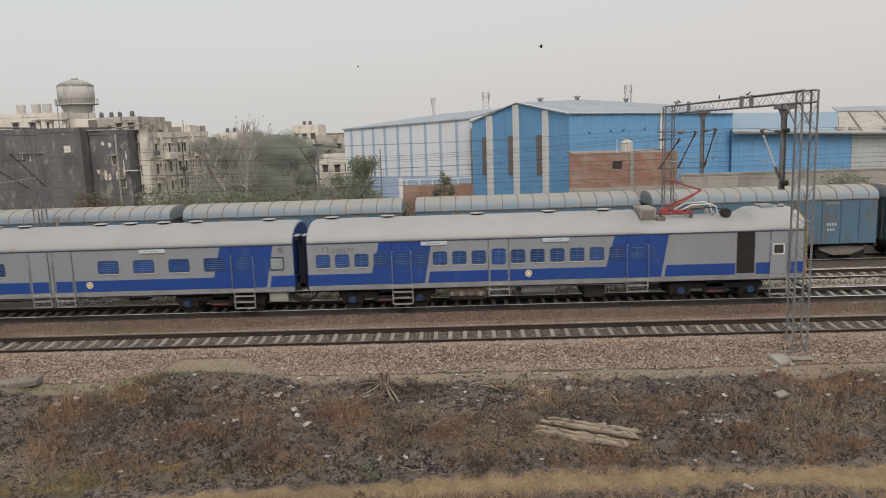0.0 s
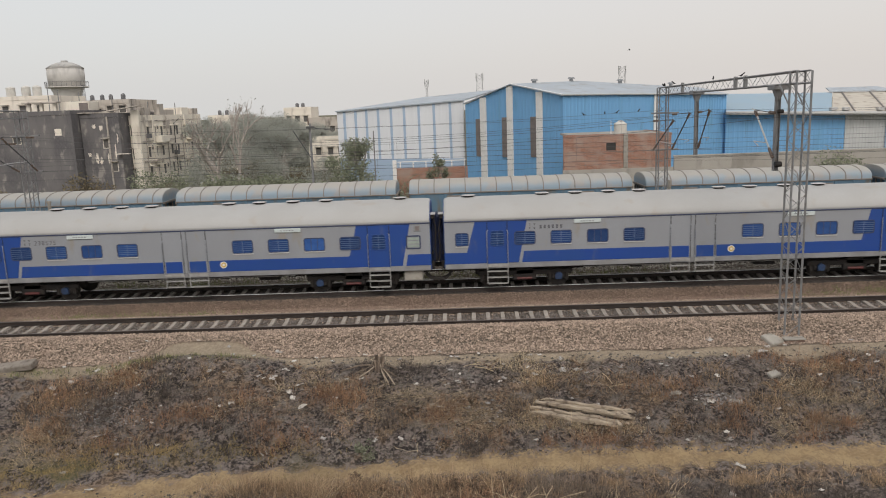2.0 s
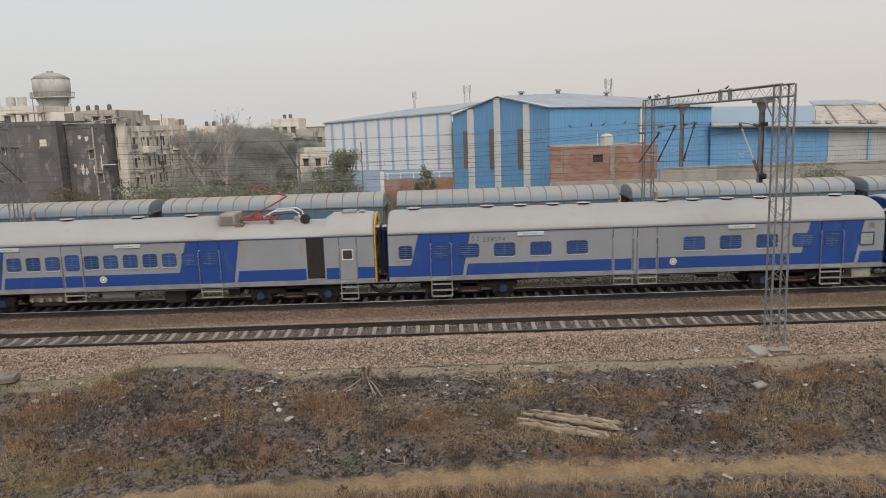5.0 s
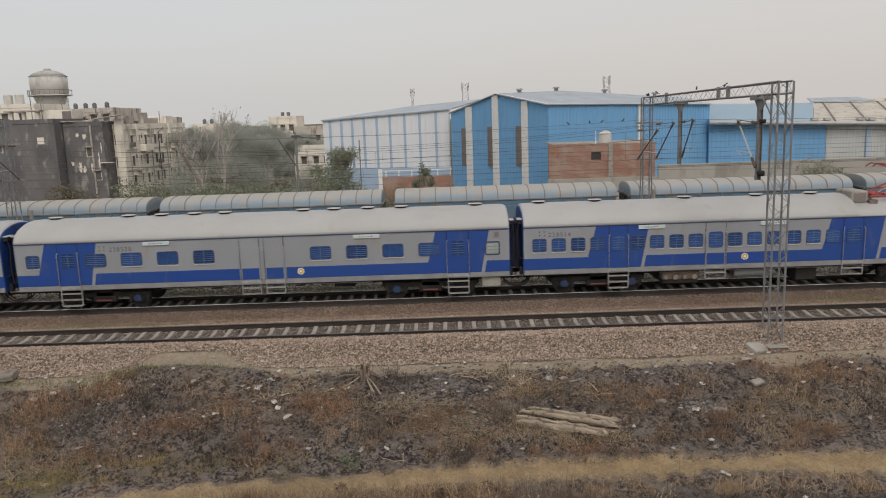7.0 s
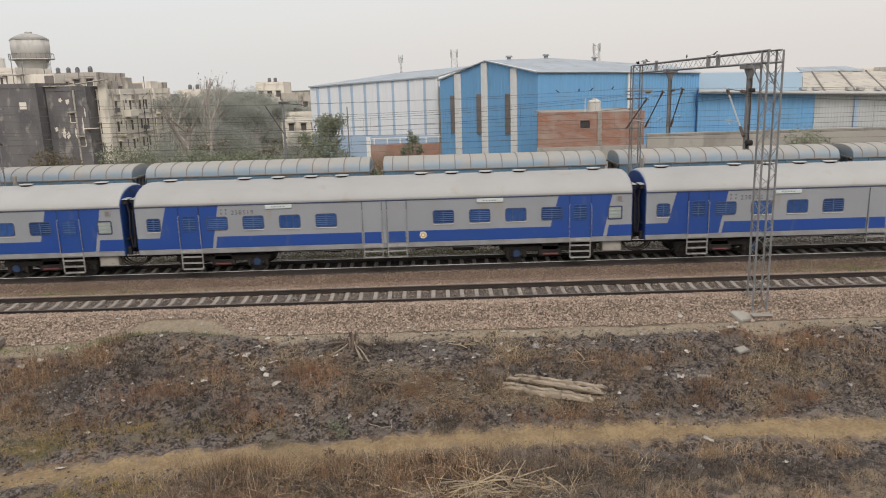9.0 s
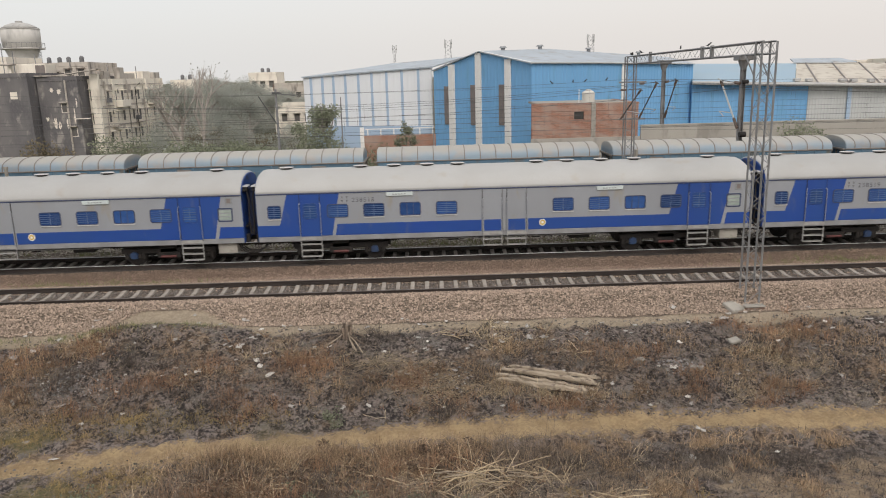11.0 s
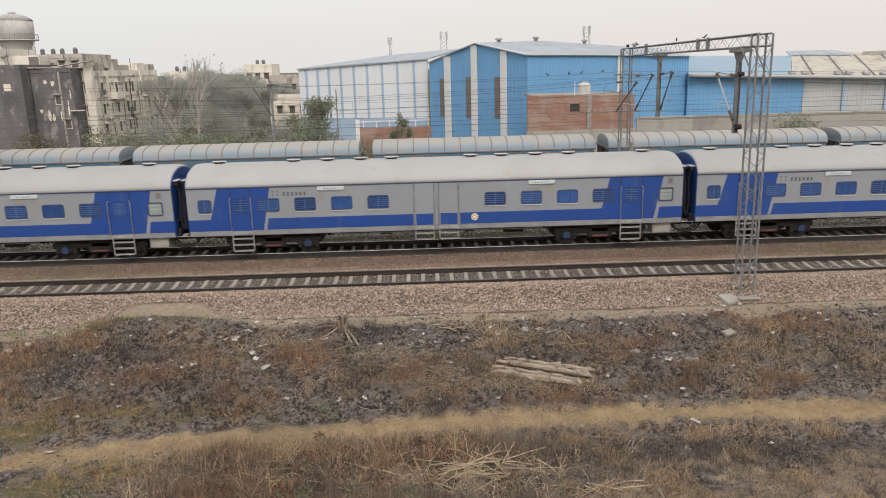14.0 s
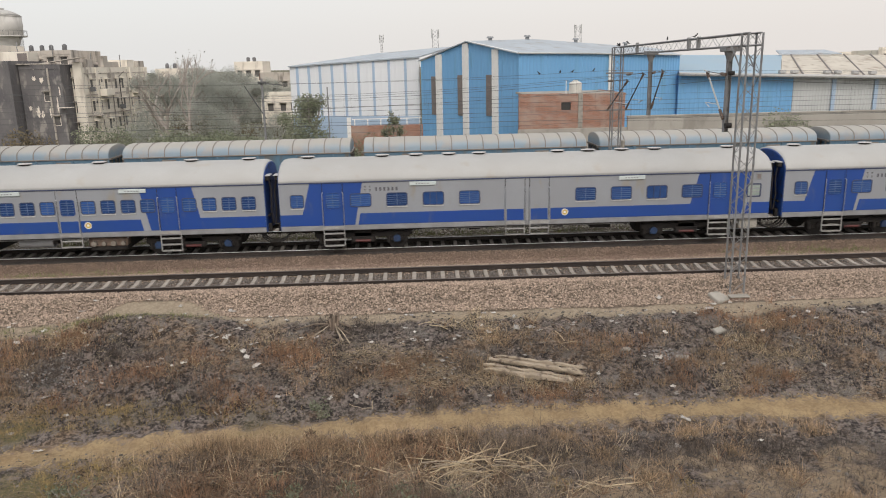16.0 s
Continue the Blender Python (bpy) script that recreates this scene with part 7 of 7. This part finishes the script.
make_grass("dry_grass", M["grass_rust"], clumps(42, 24, -14, 14, 20.8, 24.2) + [(-4.7, 23.2, 0.4, 0.2, 1.2), (-3.7, 22.8, 0.6, 0.35, 2.2), (-13.4, 23.6, 0.5, 0.35, 1.6), (-9.0, 22.4, 0.9, 0.25, 1.6), (8.3, 21.9, 0.4, 0.3, 1.2), (-0.7, 22.3, 0.6, 0.25, 1.4), (-7.2, 23.0, 0.6, 0.25, 0.8), (-11.4, 24.0, 0.4, 0.25, 1.4), (12.3, 23.7, 0.6, 0.3, 1.2), (0.4, 21.4, 0.9, 0.2, 0.9), (-13.3, 22.2, 0.4, 0.3, 1.2), (-10.6, 21.5, 0.6, 0.2, 0.8)], 12500, 0.12, 0.42, 0.012, 1.2, 13, "rusty brown withered weeds in patches")
make_grass("burnt_grass", M["grass_burnt"], clumps(49, 60, -14, 14.5, 20.9, 24.6, 0.12, 0.35), 8000, 0.10, 0.34, 0.013, 1.4, 35, "charred black tufts on the bank")
make_grass("dry_grass", M["grass_dry"], [(-5.6, 18.8, 0.5, 0.18, 1.2), (-4.4, 18.6, 0.5, 0.2, 1.2), (-3.0, 18.8, 0.6, 0.18, 1), (-1.2, 18.9, 0.7, 0.15, 0.8), (1.0, 19.0, 0.8, 0.15, 0.7)], 4500, 0.25, 0.7, 0.012, 1.1, 36, "tall matted dry grass along the path edge")
# blackish blades here also draw the shade in the matted weeds
make_grass("burnt_grass", M["grass_burnt"], [(-5.2, 18.4, 0.8, 0.3, 1.2), (-6.2, 17.4, 0.5, 0.4, 1.4), (-3.0, 17.9, 0.9, 0.3, 1), (0.2, 18.2, 1.0, 0.3, 0.8), (4.6, 18.0, 1.0, 0.3, 1), (8.5, 18.0, 1.2, 0.3, 1.2)], 8000, 0.12, 0.42, 0.014, 1.3, 37, "tall charred and shade-dark grass before the path")
make_grass("green_grass", M["grass_green"], [(-11.0, 20.9, 1.3, 0.3, 3), (-8.2, 21.1, 1.3, 0.25, 2.5), (-5.4, 21.1, 0.9, 0.2, 1), (-12.5, 20.2, 1.0, 0.4, 2.5), (-9.2, 17.4, 0.6, 0.6, 3), (-8.2, 18.1, 0.6, 0.4, 1.5), (3.4, 16.6, 0.2, 0.15, 0.5), (6.4, 16.2, 0.2, 0.15, 0.3)], 11000, 0.05, 0.2, 0.014, 1.5, 14, "short olive and yellow grass beside the path")
make_grass("dry_grass", M["grass_dry"], FRONT[1:7] + [(-6, 18.6, 1.3, 0.4, 2), (-1, 18.4, 1.8, 0.4, 2), (4, 18.8, 1.8, 0.4, 1.2), (8, 18.9, 1.5, 0.3, 0.8)], 9500, 0.14, 0.5, 0.012, 1.6, 15, "tangled dry grass in front of the path")
make_grass("dry_grass", M["grass_rust"], clumps(43, 40, -6, 3.2, 15.4, 18.9, 0.15, 0.4), 6500, 0.2, 0.55, 0.012, 1.5, 28, "rusty brown withered weeds in patches")
# dark blades put shaded gaps into the brush on the left
make_grass("burnt_grass", M["grass_burnt"], clumps(44, 20, -7.5, 3.0, 15.2, 18.3, 0.2, 0.45), 6000, 0.15, 0.5, 0.014, 1.2, 29, "tall charred and shade-dark grass before the path")
make_grass("dry_grass", M["grass_dry"], [(3.0 + 0.9 * i, 15.6 + 1.1 * ((i * 7) % 4), 0.2, 0.16, 1.0) for i in range(10)] + clumps(45, 14, 4, 12, 15, 18.6, 0.1, 0.22), 5000, 0.12, 0.38, 0.012, 1.2, 19, "separate withered tufts on burnt ground")
make_grass("brushwood", M["twig"], clumps(48, 30, -7.0, 3.0, 15.3, 18.8, 0.25, 0.5), 4500, 0.25, 0.8, 0.012, 1.2, 30, "dark tangled twigs and stems before the path")
make_grass("brushwood", M["brush"], clumps(50, 34, -6.5, 3.4, 15.3, 18.9, 0.2, 0.45), 8000, 0.15, 0.5, 0.013, 1.4, 38, "dark matted stems before the path")
make_grass("straw", M["straw"], FRONT[1:8] + [(0.5, 17.4, 0.8, 0.5, 2.5), (-3.2, 17.2, 1.0, 0.6, 1.5)], 900, 0.5, 1.0, 0.014, 1.1, 16, "pale broken straw stalks lying criss-cross", 0.6)
make_grass("straw", M["straw"], clumps(46, 50, -14, 14, 20.9, 24.2, 0.2, 0.5), 3600, 0.12, 0.5, 0.012, 1.2, 17, "pale straw stalks scattered over the bank", 0.5)
make_grass("weeds", M["weed_green"], [(-17 + 1.1 * i, 24.75, 0.5, 0.12, 1) for i in range(9)], 2200, 0.06, 0.2, 0.014, 0.7, 18, "low green weeds at the foot of the ballast")


make_grass("weeds", M["weed_green"], [(-14.5, 30.1, 1.6, 0.25, 2), (-11, 30.1, 1.2, 0.2, 1), (-19, 30.0, 2, 0.25, 1), (16.5, 30.3, 1.6, 0.3, 2), (20, 30.3, 1.5, 0.3, 1), (5.5, 30.2, 1.0, 0.15, 0.3)], 4200, 0.06, 0.22, 0.018, 0.8, 24, "low green weeds between the two tracks", far=40.0)
make_grass("weeds", M["weed_green"], [(-16 + 2.6 * i, 34.7, 1.2, 0.3, 1) for i in range(10)], 4500, 0.08, 0.28, 0.02, 0.8, 25, "low green weeds beyond the running train", far=40.0)
make_grass("dry_grass", M["straw"], [(3.2, 21.55, 0.9, 0.12, 1), (2.1, 21.9, 0.3, 0.2, 0.5), (4.4, 21.3, 0.5, 0.12, 0.6)], 1300, 0.12, 0.45, 0.012, 1.2, 26, "pale dry grass before the old timbers", 0.4)

make_grass("brushwood", M["twig"], BANK + FRONT, 12000, 0.15, 0.6, 0.012, 0.9, 31, "fallen brown twigs lying criss-cross on the bank", 1.8)
make_grass("brushwood", M["grass_burnt"], BANK + FRONT[5:], 3000, 0.2, 0.5, 0.016, 0.8, 32, "charred stalks lying over the burnt ground", 1.6)
make_grass("dry_grass", M["grass_rust"], [(10.6, 24.35, 0.7, 0.15, 1), (12.3, 24.3, 0.8, 0.2, 1)], 800, 0.15, 0.42, 0.012, 1.2, 33, "rusty dry grass round the mast footing")

make_grass("straw", M["straw"], clumps(47, 60, -14, 14, 20.9, 24.4, 0.3, 0.7), 5000, 0.15, 0.5, 0.010, 0.8, 34, "pale broken stalks lying flat on burnt ground", 1.6)


def make_sticks(x, y, n, length, seed, label):
    rnd = random.Random(seed)
    e = thing("brushwood", pose(x, y, ground_at(x, y)), label, "brushwood", "heaps of brushwood")
    for i in range(n):
        a = rnd.uniform(0, 6.28)
        l = length * rnd.uniform(0.5, 1.0)
        p = Vector((rnd.uniform(-0.45, 0.45) * length, rnd.uniform(-0.22, 0.22) * length, rnd.uniform(0.02, 0.2)))
        q = p + Vector((math.cos(a) * l, math.sin(a) * l * 0.7, rnd.uniform(-0.12, 0.25)))
        q.z = max(q.z, ground_at(x + q.x, y + q.y) - ground_at(x, y) + 0.02)
        m = p.lerp(q, 0.55) + Vector((rnd.uniform(-0.06, 0.06), rnd.uniform(-0.06, 0.06), rnd.uniform(0.0, 0.08)))
        part("stick", tube(bmesh.new(), [p, m, q], rnd.uniform(0.006, 0.016), 5), M["twig"] if i % 5 == 4 else M["straw"] if i % 3 else M["old_wood"], e)




def make_stump(x, y):
    """A torn root stock with pale sticks fanning down the slope."""
    e = thing("tree_stump", pose(x, y, ground_at(x, y)), "brown torn stump with pale sticks fanned around it", "tree stump")
    rnd = random.Random(5)
    bm = bmesh.new()
    for k in range(14):
        a = k * 0.449
        r = 0.12 + 0.05 * rnd.random()
        tube(bm, [(r * math.cos(a), r * math.sin(a), -0.1), (r * 0.8 * math.cos(a), r * 0.8 * math.sin(a), 0.15), (r * 0.9 * math.cos(a) + rnd.uniform(-0.05, 0.05), r * 0.9 * math.sin(a), rnd.uniform(0.28, 0.5))], 0.045, 5)
    part("stock", bm, M["twig"], e, "splintered brown root stock")
    for a, l in ((3.6, 1.2), (3.72, 0.85), (4.1, 0.5), (5.05, 0.95), (5.2, 0.75), (5.3, 1.05), (5.75, 0.7), (3.25, 1.3), (0.15, 0.6)):
        q = Vector((math.cos(a) * l, math.sin(a) * l * 0.85, 0))
        q.z = ground_at(x + q.x, y + q.y) - ground_at(x, y) + 0.06
        part("stick", tube(bmesh.new(), [(q.x * 0.08, q.y * 0.08, rnd.uniform(0.1, 0.26)), q * 0.5 + Vector((rnd.uniform(-0.05, 0.05), 0, rnd.uniform(0.07, 0.16))), q], rnd.uniform(0.014, 0.028), 6), M["old_wood" if 0.7 < l < 1.2 else "twig"], e, "pale dry stick")


make_stump(-2.85, 24.2)
make_sticks(0.6, 24.0, 9, 0.9, 15, "few dry sticks lying on burnt ground")
make_sticks(4.6, 23.2, 6, 0.9, 16, "few dry sticks lying on burnt ground")
make_sticks(1.4, 17.5, 44, 1.6, 6, "heap of pale dry stalks before the path")
make_sticks(-0.6, 16.9, 30, 1.5, 7, "heap of pale dry stalks before the path")
make_sticks(-4.2, 17.3, 12, 1.2, 8, "heap of pale dry stalks before the path")
make_sticks(2.9, 17.5, 12, 1.5, 12, "thin scatter of dry stalks on burnt ground")
make_sticks(4.2, 16.4, 14, 1.4, 9, "thin scatter of dry stalks on burnt ground")
make_sticks(-1.7, 20.75, 4, 0.6, 10, "few dry sticks at the path edge")


def make_timbers():
    rnd = random.Random(4)
    for (x0, y0), (x1, y1), z, w in (((2.0, 22.1), (4.75, 21.45), -0.02, 0.17), ((2.05, 22.26), (5.0, 21.6), 0.0, 0.13), ((2.35, 22.5), (5.2, 21.85), -0.02, 0.18), ((2.25, 22.38), (4.6, 21.8), 0.11, 0.12), ((2.5, 22.56), (5.25, 22.0), 0.03, 0.12), ((2.9, 22.3), (5.1, 21.72), 0.13, 0.09)):
        a, b = Vector((x0, y0, ground_at(x0, y0) + z)), Vector((x1, y1, ground_at(x1, y1) + z + 0.02))
        d = b - a
        bm = bmesh.new()
        n = 16
        bow = rnd.uniform(-0.05, 0.05)
        rings = []
        for i in range(n + 1):
            f = i / n
            s = w / 2 * (1 + rnd.uniform(-0.24, 0.2)) * (0.7 if i in (0, n) else 1)
            rings.append([bm.verts.new((d.length * f + rnd.uniform(-0.04, 0.04), s * cy * rnd.uniform(0.7, 1.15) + bow * math.sin(math.pi * f), s + s * cz * rnd.uniform(0.6, 1.15)))
                          for cy, cz in ((1, 0.6), (0.6, 1), (-0.6, 1), (-1, 0.6), (-1, -0.8), (1, -0.8))])
        for p, q in zip(rings, rings[1:]):
            for k in range(6):
                bm.faces.new((p[k], q[k], q[(k + 1) % 6], p[(k + 1) % 6]))
        bm.faces.new(rings[0]), bm.faces.new(list(reversed(rings[-1])))
        bmesh.ops.recalc_face_normals(bm, faces=bm.faces[:])
        t = thing("old_timber", Matrix.Translation(a) @ d.to_track_quat("X", "Z").to_matrix().to_4x4(), "rotten pale grey-brown timber beam lying on burnt grass", "timber", "pile of old timbers")
        part("beam", bm, M["old_wood"], t)


make_timbers()


def litter_mesh(seed, size, flat):
    """A crumpled scrap: a bent sheet with some thickness."""
    rnd = random.Random(seed)
    bm = bmesh.new()
    bmesh.ops.create_grid(bm, x_segments=4, y_segments=3, size=1.0)
    for v in bm.verts:
        k = rnd.uniform(0.75, 1.1) * (0.85 if abs(v.co.x) > 0.9 and abs(v.co.y) > 0.9 else 1.0)
        v.co = Vector((v.co.x * size * k + rnd.uniform(-0.12, 0.12) * size, v.co.y * size * 0.7 * k, rnd.uniform(-0.1, 0.9) * size * flat))
    bmesh.ops.solidify(bm, geom=bm.faces[:], thickness=0.012)
    return bm


LITTER_LEFT = [(-13.91, 23.97), (-13.46, 24.32), (-11.74, 25.6), (-11.37, 25.94), (-9.49, 25.9), (-8.34, 25.62), (-6.38, 23.9), (-4.93, 23.51), (-5.55, 22.96), (-5.73, 23.31), (-2.2, 24.93), (-1.58, 23.62), (-1.02, 22.7), (-0.13, 23.5), (-13.73, 23.72), (-11.85, 20.32), (-10.63, 19.37), (-10.52, 20.97), (-10.92, 23.8), (-11.36, 21.65), (-11.09, 22.53), (-3.88, 23.71), (-5.42, 23.58), (-5.21, 22.66), (-0.43, 24.01), (-7.48, 22.74), (-6.5, 25.39), (-4.87, 25.11), (-1.0, 25.27)]
LITTER_RIGHT = [(3.77, 23.99), (3.31, 23.97), (4.08, 23.8), (2.35, 23.6), (1.35, 23.64), (1.36, 24.27), (6.78, 22.83), (7.41, 23.36), (7.75, 22.42), (8.55, 22.39), (7.83, 21.28), (10.14, 24.55), (10.08, 23.49), (10.52, 23.04), (11.1, 24.41), (11.58, 23.45), (12.5, 23.92), (12.89, 24.04), (13.01, 23.22), (12.58, 23.04), (12.23, 22.73), (7.65, 19.62), (9.21, 18.23), (6.9, 18.16), (4.21, 22.56), (3.42, 22.62), (8.03, 24.83), (7.05, 24.55), (8.65, 25.41), (10.47, 25.01), (15.09, 24.29), (15.49, 24.22)]


def make_litter():
    rnd = random.Random(77)
    kinds = []
    for i in range(6):
        o = part("scrap", litter_mesh(i, (0.07, 0.10, 0.13, 0.16, 0.09, 0.2)[i], (0.5, 0.35, 0.3, 0.4, 0.6, 0.25)[i]), M["paper"])
        kinds.append(o)
    spots = [(p, rnd.choice((0, 1, 2, 3, 4, 2, 3))) for p in LITTER_LEFT + LITTER_RIGHT]
    spots += [((rnd.uniform(-14, 14), rnd.uniform(20.9, 24.7)), rnd.choice((0, 0, 1, 4))) for _ in range(70)]
    spots += [((rnd.uniform(-15, 15), rnd.uniform(24.6, 25.3)), rnd.choice((0, 1, 4))) for _ in range(22)]
    for (x, y), k in spots:
        o = new("litter", kinds[k].data)
        o.matrix_basis = pose(x, y, ground_at(x, y) + 0.03, rnd.uniform(-15, 15), rnd.uniform(-15, 15), rnd.uniform(0, 360))
        tagged(o, "crumpled dirty white scrap of plastic lying on grass", "litter", "scattered litter")
    for o in kinds:
        bpy.data.objects.remove(o)
    for x, y, w, d, h, a in ((8.5, 22.4, 0.42, 0.2, 0.1, -24), (6.75, 22.85, 0.34, 0.2, 0.08, -30), (-16.0, 25.0, 1.9, 0.5, 0.22, 2), (10.1, 23.5, 0.4, 0.3, 0.12, 18)):
        t = thing("concrete_slab", pose(x, y, ground_at(x, y) - 0.03, 9, -6, a), "broken pale concrete block lying on the bank", "concrete block", "broken concrete blocks")
        part("block", box(bmesh.new(), -w / 2, w / 2, -d / 2, d / 2, 0, h, 0.03), M["concrete_dirty"] if w > 1 else M["concrete"], t)
    # broken slab beside the mast footing
    t = thing("concrete_slab", pose(PORTAL_X - 0.72, 25.36, -0.72, 22, 0, 28), "flat grey concrete slab beside the mast footing", "concrete block", "broken concrete blocks")
    part("block", box(bmesh.new(), -0.32, 0.3, -0.28, 0.28, 0, 0.16, 0.03), M["concrete"], t)


make_litter()


def make_birds():
    """Small dark birds sitting on the portal beam and the wires."""
    spots = [(PORTAL_X, y, BEAM_Z + 0.225) for y in (31.0, 34.4, 40.6)]
    spots += [(x, FAR_LEG + 0.42, 7.15 - 0.35 * (1 - (2 * (x + 24.45) / (PORTAL_X + 24.45) - 1) ** 2) + 0.012) for x in (7.2, 8.4, 9.1, 10.3)]
    first = None
    for i, (x, y, z) in enumerate(spots):
        m = pose(x, y, z, 0, 0, (i * 67) % 360)
        if first is None:
            first = thing("bird", m, "small dark pigeon perched on the line", "bird", "perched birds")
            bm = bmesh.new()
            bmesh.ops.create_icosphere(bm, subdivisions=2, radius=1.0)
            for v in bm.verts:
                v.co = Vector((v.co.x * 0.07, v.co.y * 0.04, 0.07 + v.co.z * 0.042 + v.co.x * 0.05))
            part("body", bm, M["bird"], first)
            bm = bmesh.new()
            bmesh.ops.create_icosphere(bm, subdivisions=1, radius=0.032, matrix=Matrix.Translation((0.08, 0, 0.14)))
            rod(bm, (0.105, 0, 0.14), (0.13, 0, 0.135), 0.009, 5, 0.003)
            part("head", bm, M["bird"], first)
            bm = plate(bmesh.new(), [(-0.06, 0.06), (-0.16, 0.03), (-0.16, 0.02), (-0.06, 0.04)], -0.02, 0.04)
            part("tail", bm, M["bird"], first)
            bm = bmesh.new()
            rod(bm, (0, 0.025, 0), (0, 0.025, 0.05), 0.008, 4)
            part("leg", bm, M["bird"], first)
        else:
            copy_thing(first, m)


make_birds()


def make_weeds():
    """Leafy weeds and bare twiggy shrubs in front of the path."""
    for i, (x, y, w, h) in enumerate(((-1.9, 16.2, 0.9, 0.45), (-0.4, 16.0, 0.7, 0.4), (-3.4, 16.6, 0.6, 0.4), (1.0, 16.1, 0.5, 0.35), (-8.6, 17.2, 1.2, 0.4), (-3.0, 20.9, 0.5, 0.3))):
        make_bush(x, y, ground_at(x, y) - 0.03, w, h, M["leaf_green"], 260, 300 + i, "low leafy green weed in dry grass", 0.05, "weeds by the path")
    r = random.Random(19)
    for i in range(30):
        x, y = (r.uniform(-6.5, 2.8), r.uniform(16.2, 18.95)) if i < 18 else (r.uniform(-13, 13), r.uniform(21.0, 24.2))
        w, h = (r.uniform(0.9, 1.7), r.uniform(0.3, 0.5)) if i < 18 else (r.uniform(0.5, 1.0), r.uniform(0.2, 0.34))
        make_bush(x, y, ground_at(x, y) - 0.04, w, h, M["brush"], 700 if i < 18 else 320, 400 + i, "matted brown withered weeds close to the ground", 0.045, "withered weeds", 0.0)
    rnd = random.Random(9)
    for i in range(26):
        x, y = (rnd.uniform(2.5, 10.5), rnd.uniform(15.3, 18.8)) if i < 13 else (rnd.uniform(-12, 13), rnd.uniform(21.0, 24.4))
        e = thing("shrub", pose(x, y, ground_at(x, y) - 0.02), "bare twiggy brown shrub on the bank", "shrub", "bare shrubs")
        for k in range(9):
            a, l = rnd.uniform(0, 6.28), rnd.uniform(0.25, 0.6)
            q = Vector((math.cos(a) * l * 0.6, math.sin(a) * l * 0.5, l * rnd.uniform(0.4, 0.9)))
            part("twig", tube(bmesh.new(), [(0, 0, 0), q * 0.5 + Vector((0, 0, 0.05)), q], 0.006, 4), M["grass_rust"] if k % 3 else M["straw"], e)


make_weeds()


# ---- two birds on the wing ----
def make_flyer():
    e = thing("bird", pose(0, 0, 0), "dark bird gliding with spread wings", "bird", "flying birds")
    bm = bmesh.new()
    bmesh.ops.create_icosphere(bm, subdivisions=2, radius=1.0)
    for v in bm.verts:
        v.co = Vector((v.co.x * 0.09, v.co.y * 0.03, v.co.z * 0.032))
    part("body", bm, M["bird"], e)
    for s in (-1, 1):
        bm = bmesh.new()
        lo = [(-0.06, s * 0.02, 0.015), (0.06, s * 0.02, 0.015), (0.04, s * 0.16, 0.09), (-0.05, s * 0.27, 0.13), (-0.07, s * 0.14, 0.08)]
        slab(bm, lo, 0.012)
        part("wing", bm, M["bird"], e)
    part("tail", plate(bmesh.new(), [(-0.08, 0.008), (-0.18, 0.0), (-0.18, -0.01), (-0.08, -0.008)], -0.03, 0.06), M["bird"], e)
    return e


FLYER = make_flyer()
FLYER_2 = copy_thing(FLYER, pose(0, 0, 0))


# ---- motion ----
def train_x(t):
    return float(np.interp(t, [a for a, _ in TRAIN_X], [b for _, b in TRAIN_X]))


def motions():
    """The train runs to the right and slows a little; TRAIN_X holds the place of a mark on its second coach."""
    for i, c in enumerate(TRAIN):
        walk(c, [(t, pose(x + 19.75 - PITCH * i, TRACK_Y[1], 0)) for t, x in TRAIN_X])
    # the wheels roll on the rails
    times = [k / 30 for k in range(481)]
    turns = [math.degrees((train_x(t) - TRAIN_X[0][1]) / 0.457) for t in times]
    for c in TRAIN:
        for w in [o for o in c.children_recursive if o.name.startswith("wheelset")]:
            p = w.matrix_basis.translation.copy()
            walk(w, [(t, pose(p.x, p.y, p.z, 0, a, 0)) for t, a in zip(times, turns)])
    # one bird crosses the sky, the other settles on the portal
    walk(FLYER, [(0.0, pose(-10.53, 80, 14.12, 0, 0, 0)), (1.0, pose(4.02, 80, 13.57, 0, 0, 0)), (2.0, pose(18.13, 80, 12.9, 0, 0, 0)), (3.0, pose(28.36, 80, 12.45, 0, 0, 0)), (6.0, pose(72, 80, 13.5, 0, 0, 0)), (16.0, pose(190, 82, 20, 0, 0, 0))])
    walk(FLYER_2, [(0.0, pose(4.48, 42.4, 11.8, 0, 20, 0)), (0.5, pose(6.4, 42.4, 10.6, 0, 20, 0)), (1.0, pose(8.28, 42.4, 9.5, 0, 15, 0)), (1.7, pose(PORTAL_X, 42.4, BEAM_Z + 0.2, 0, 0, 0)), (16.0, pose(PORTAL_X, 42.4, BEAM_Z + 0.2, 0, 0, 0))])


motions()
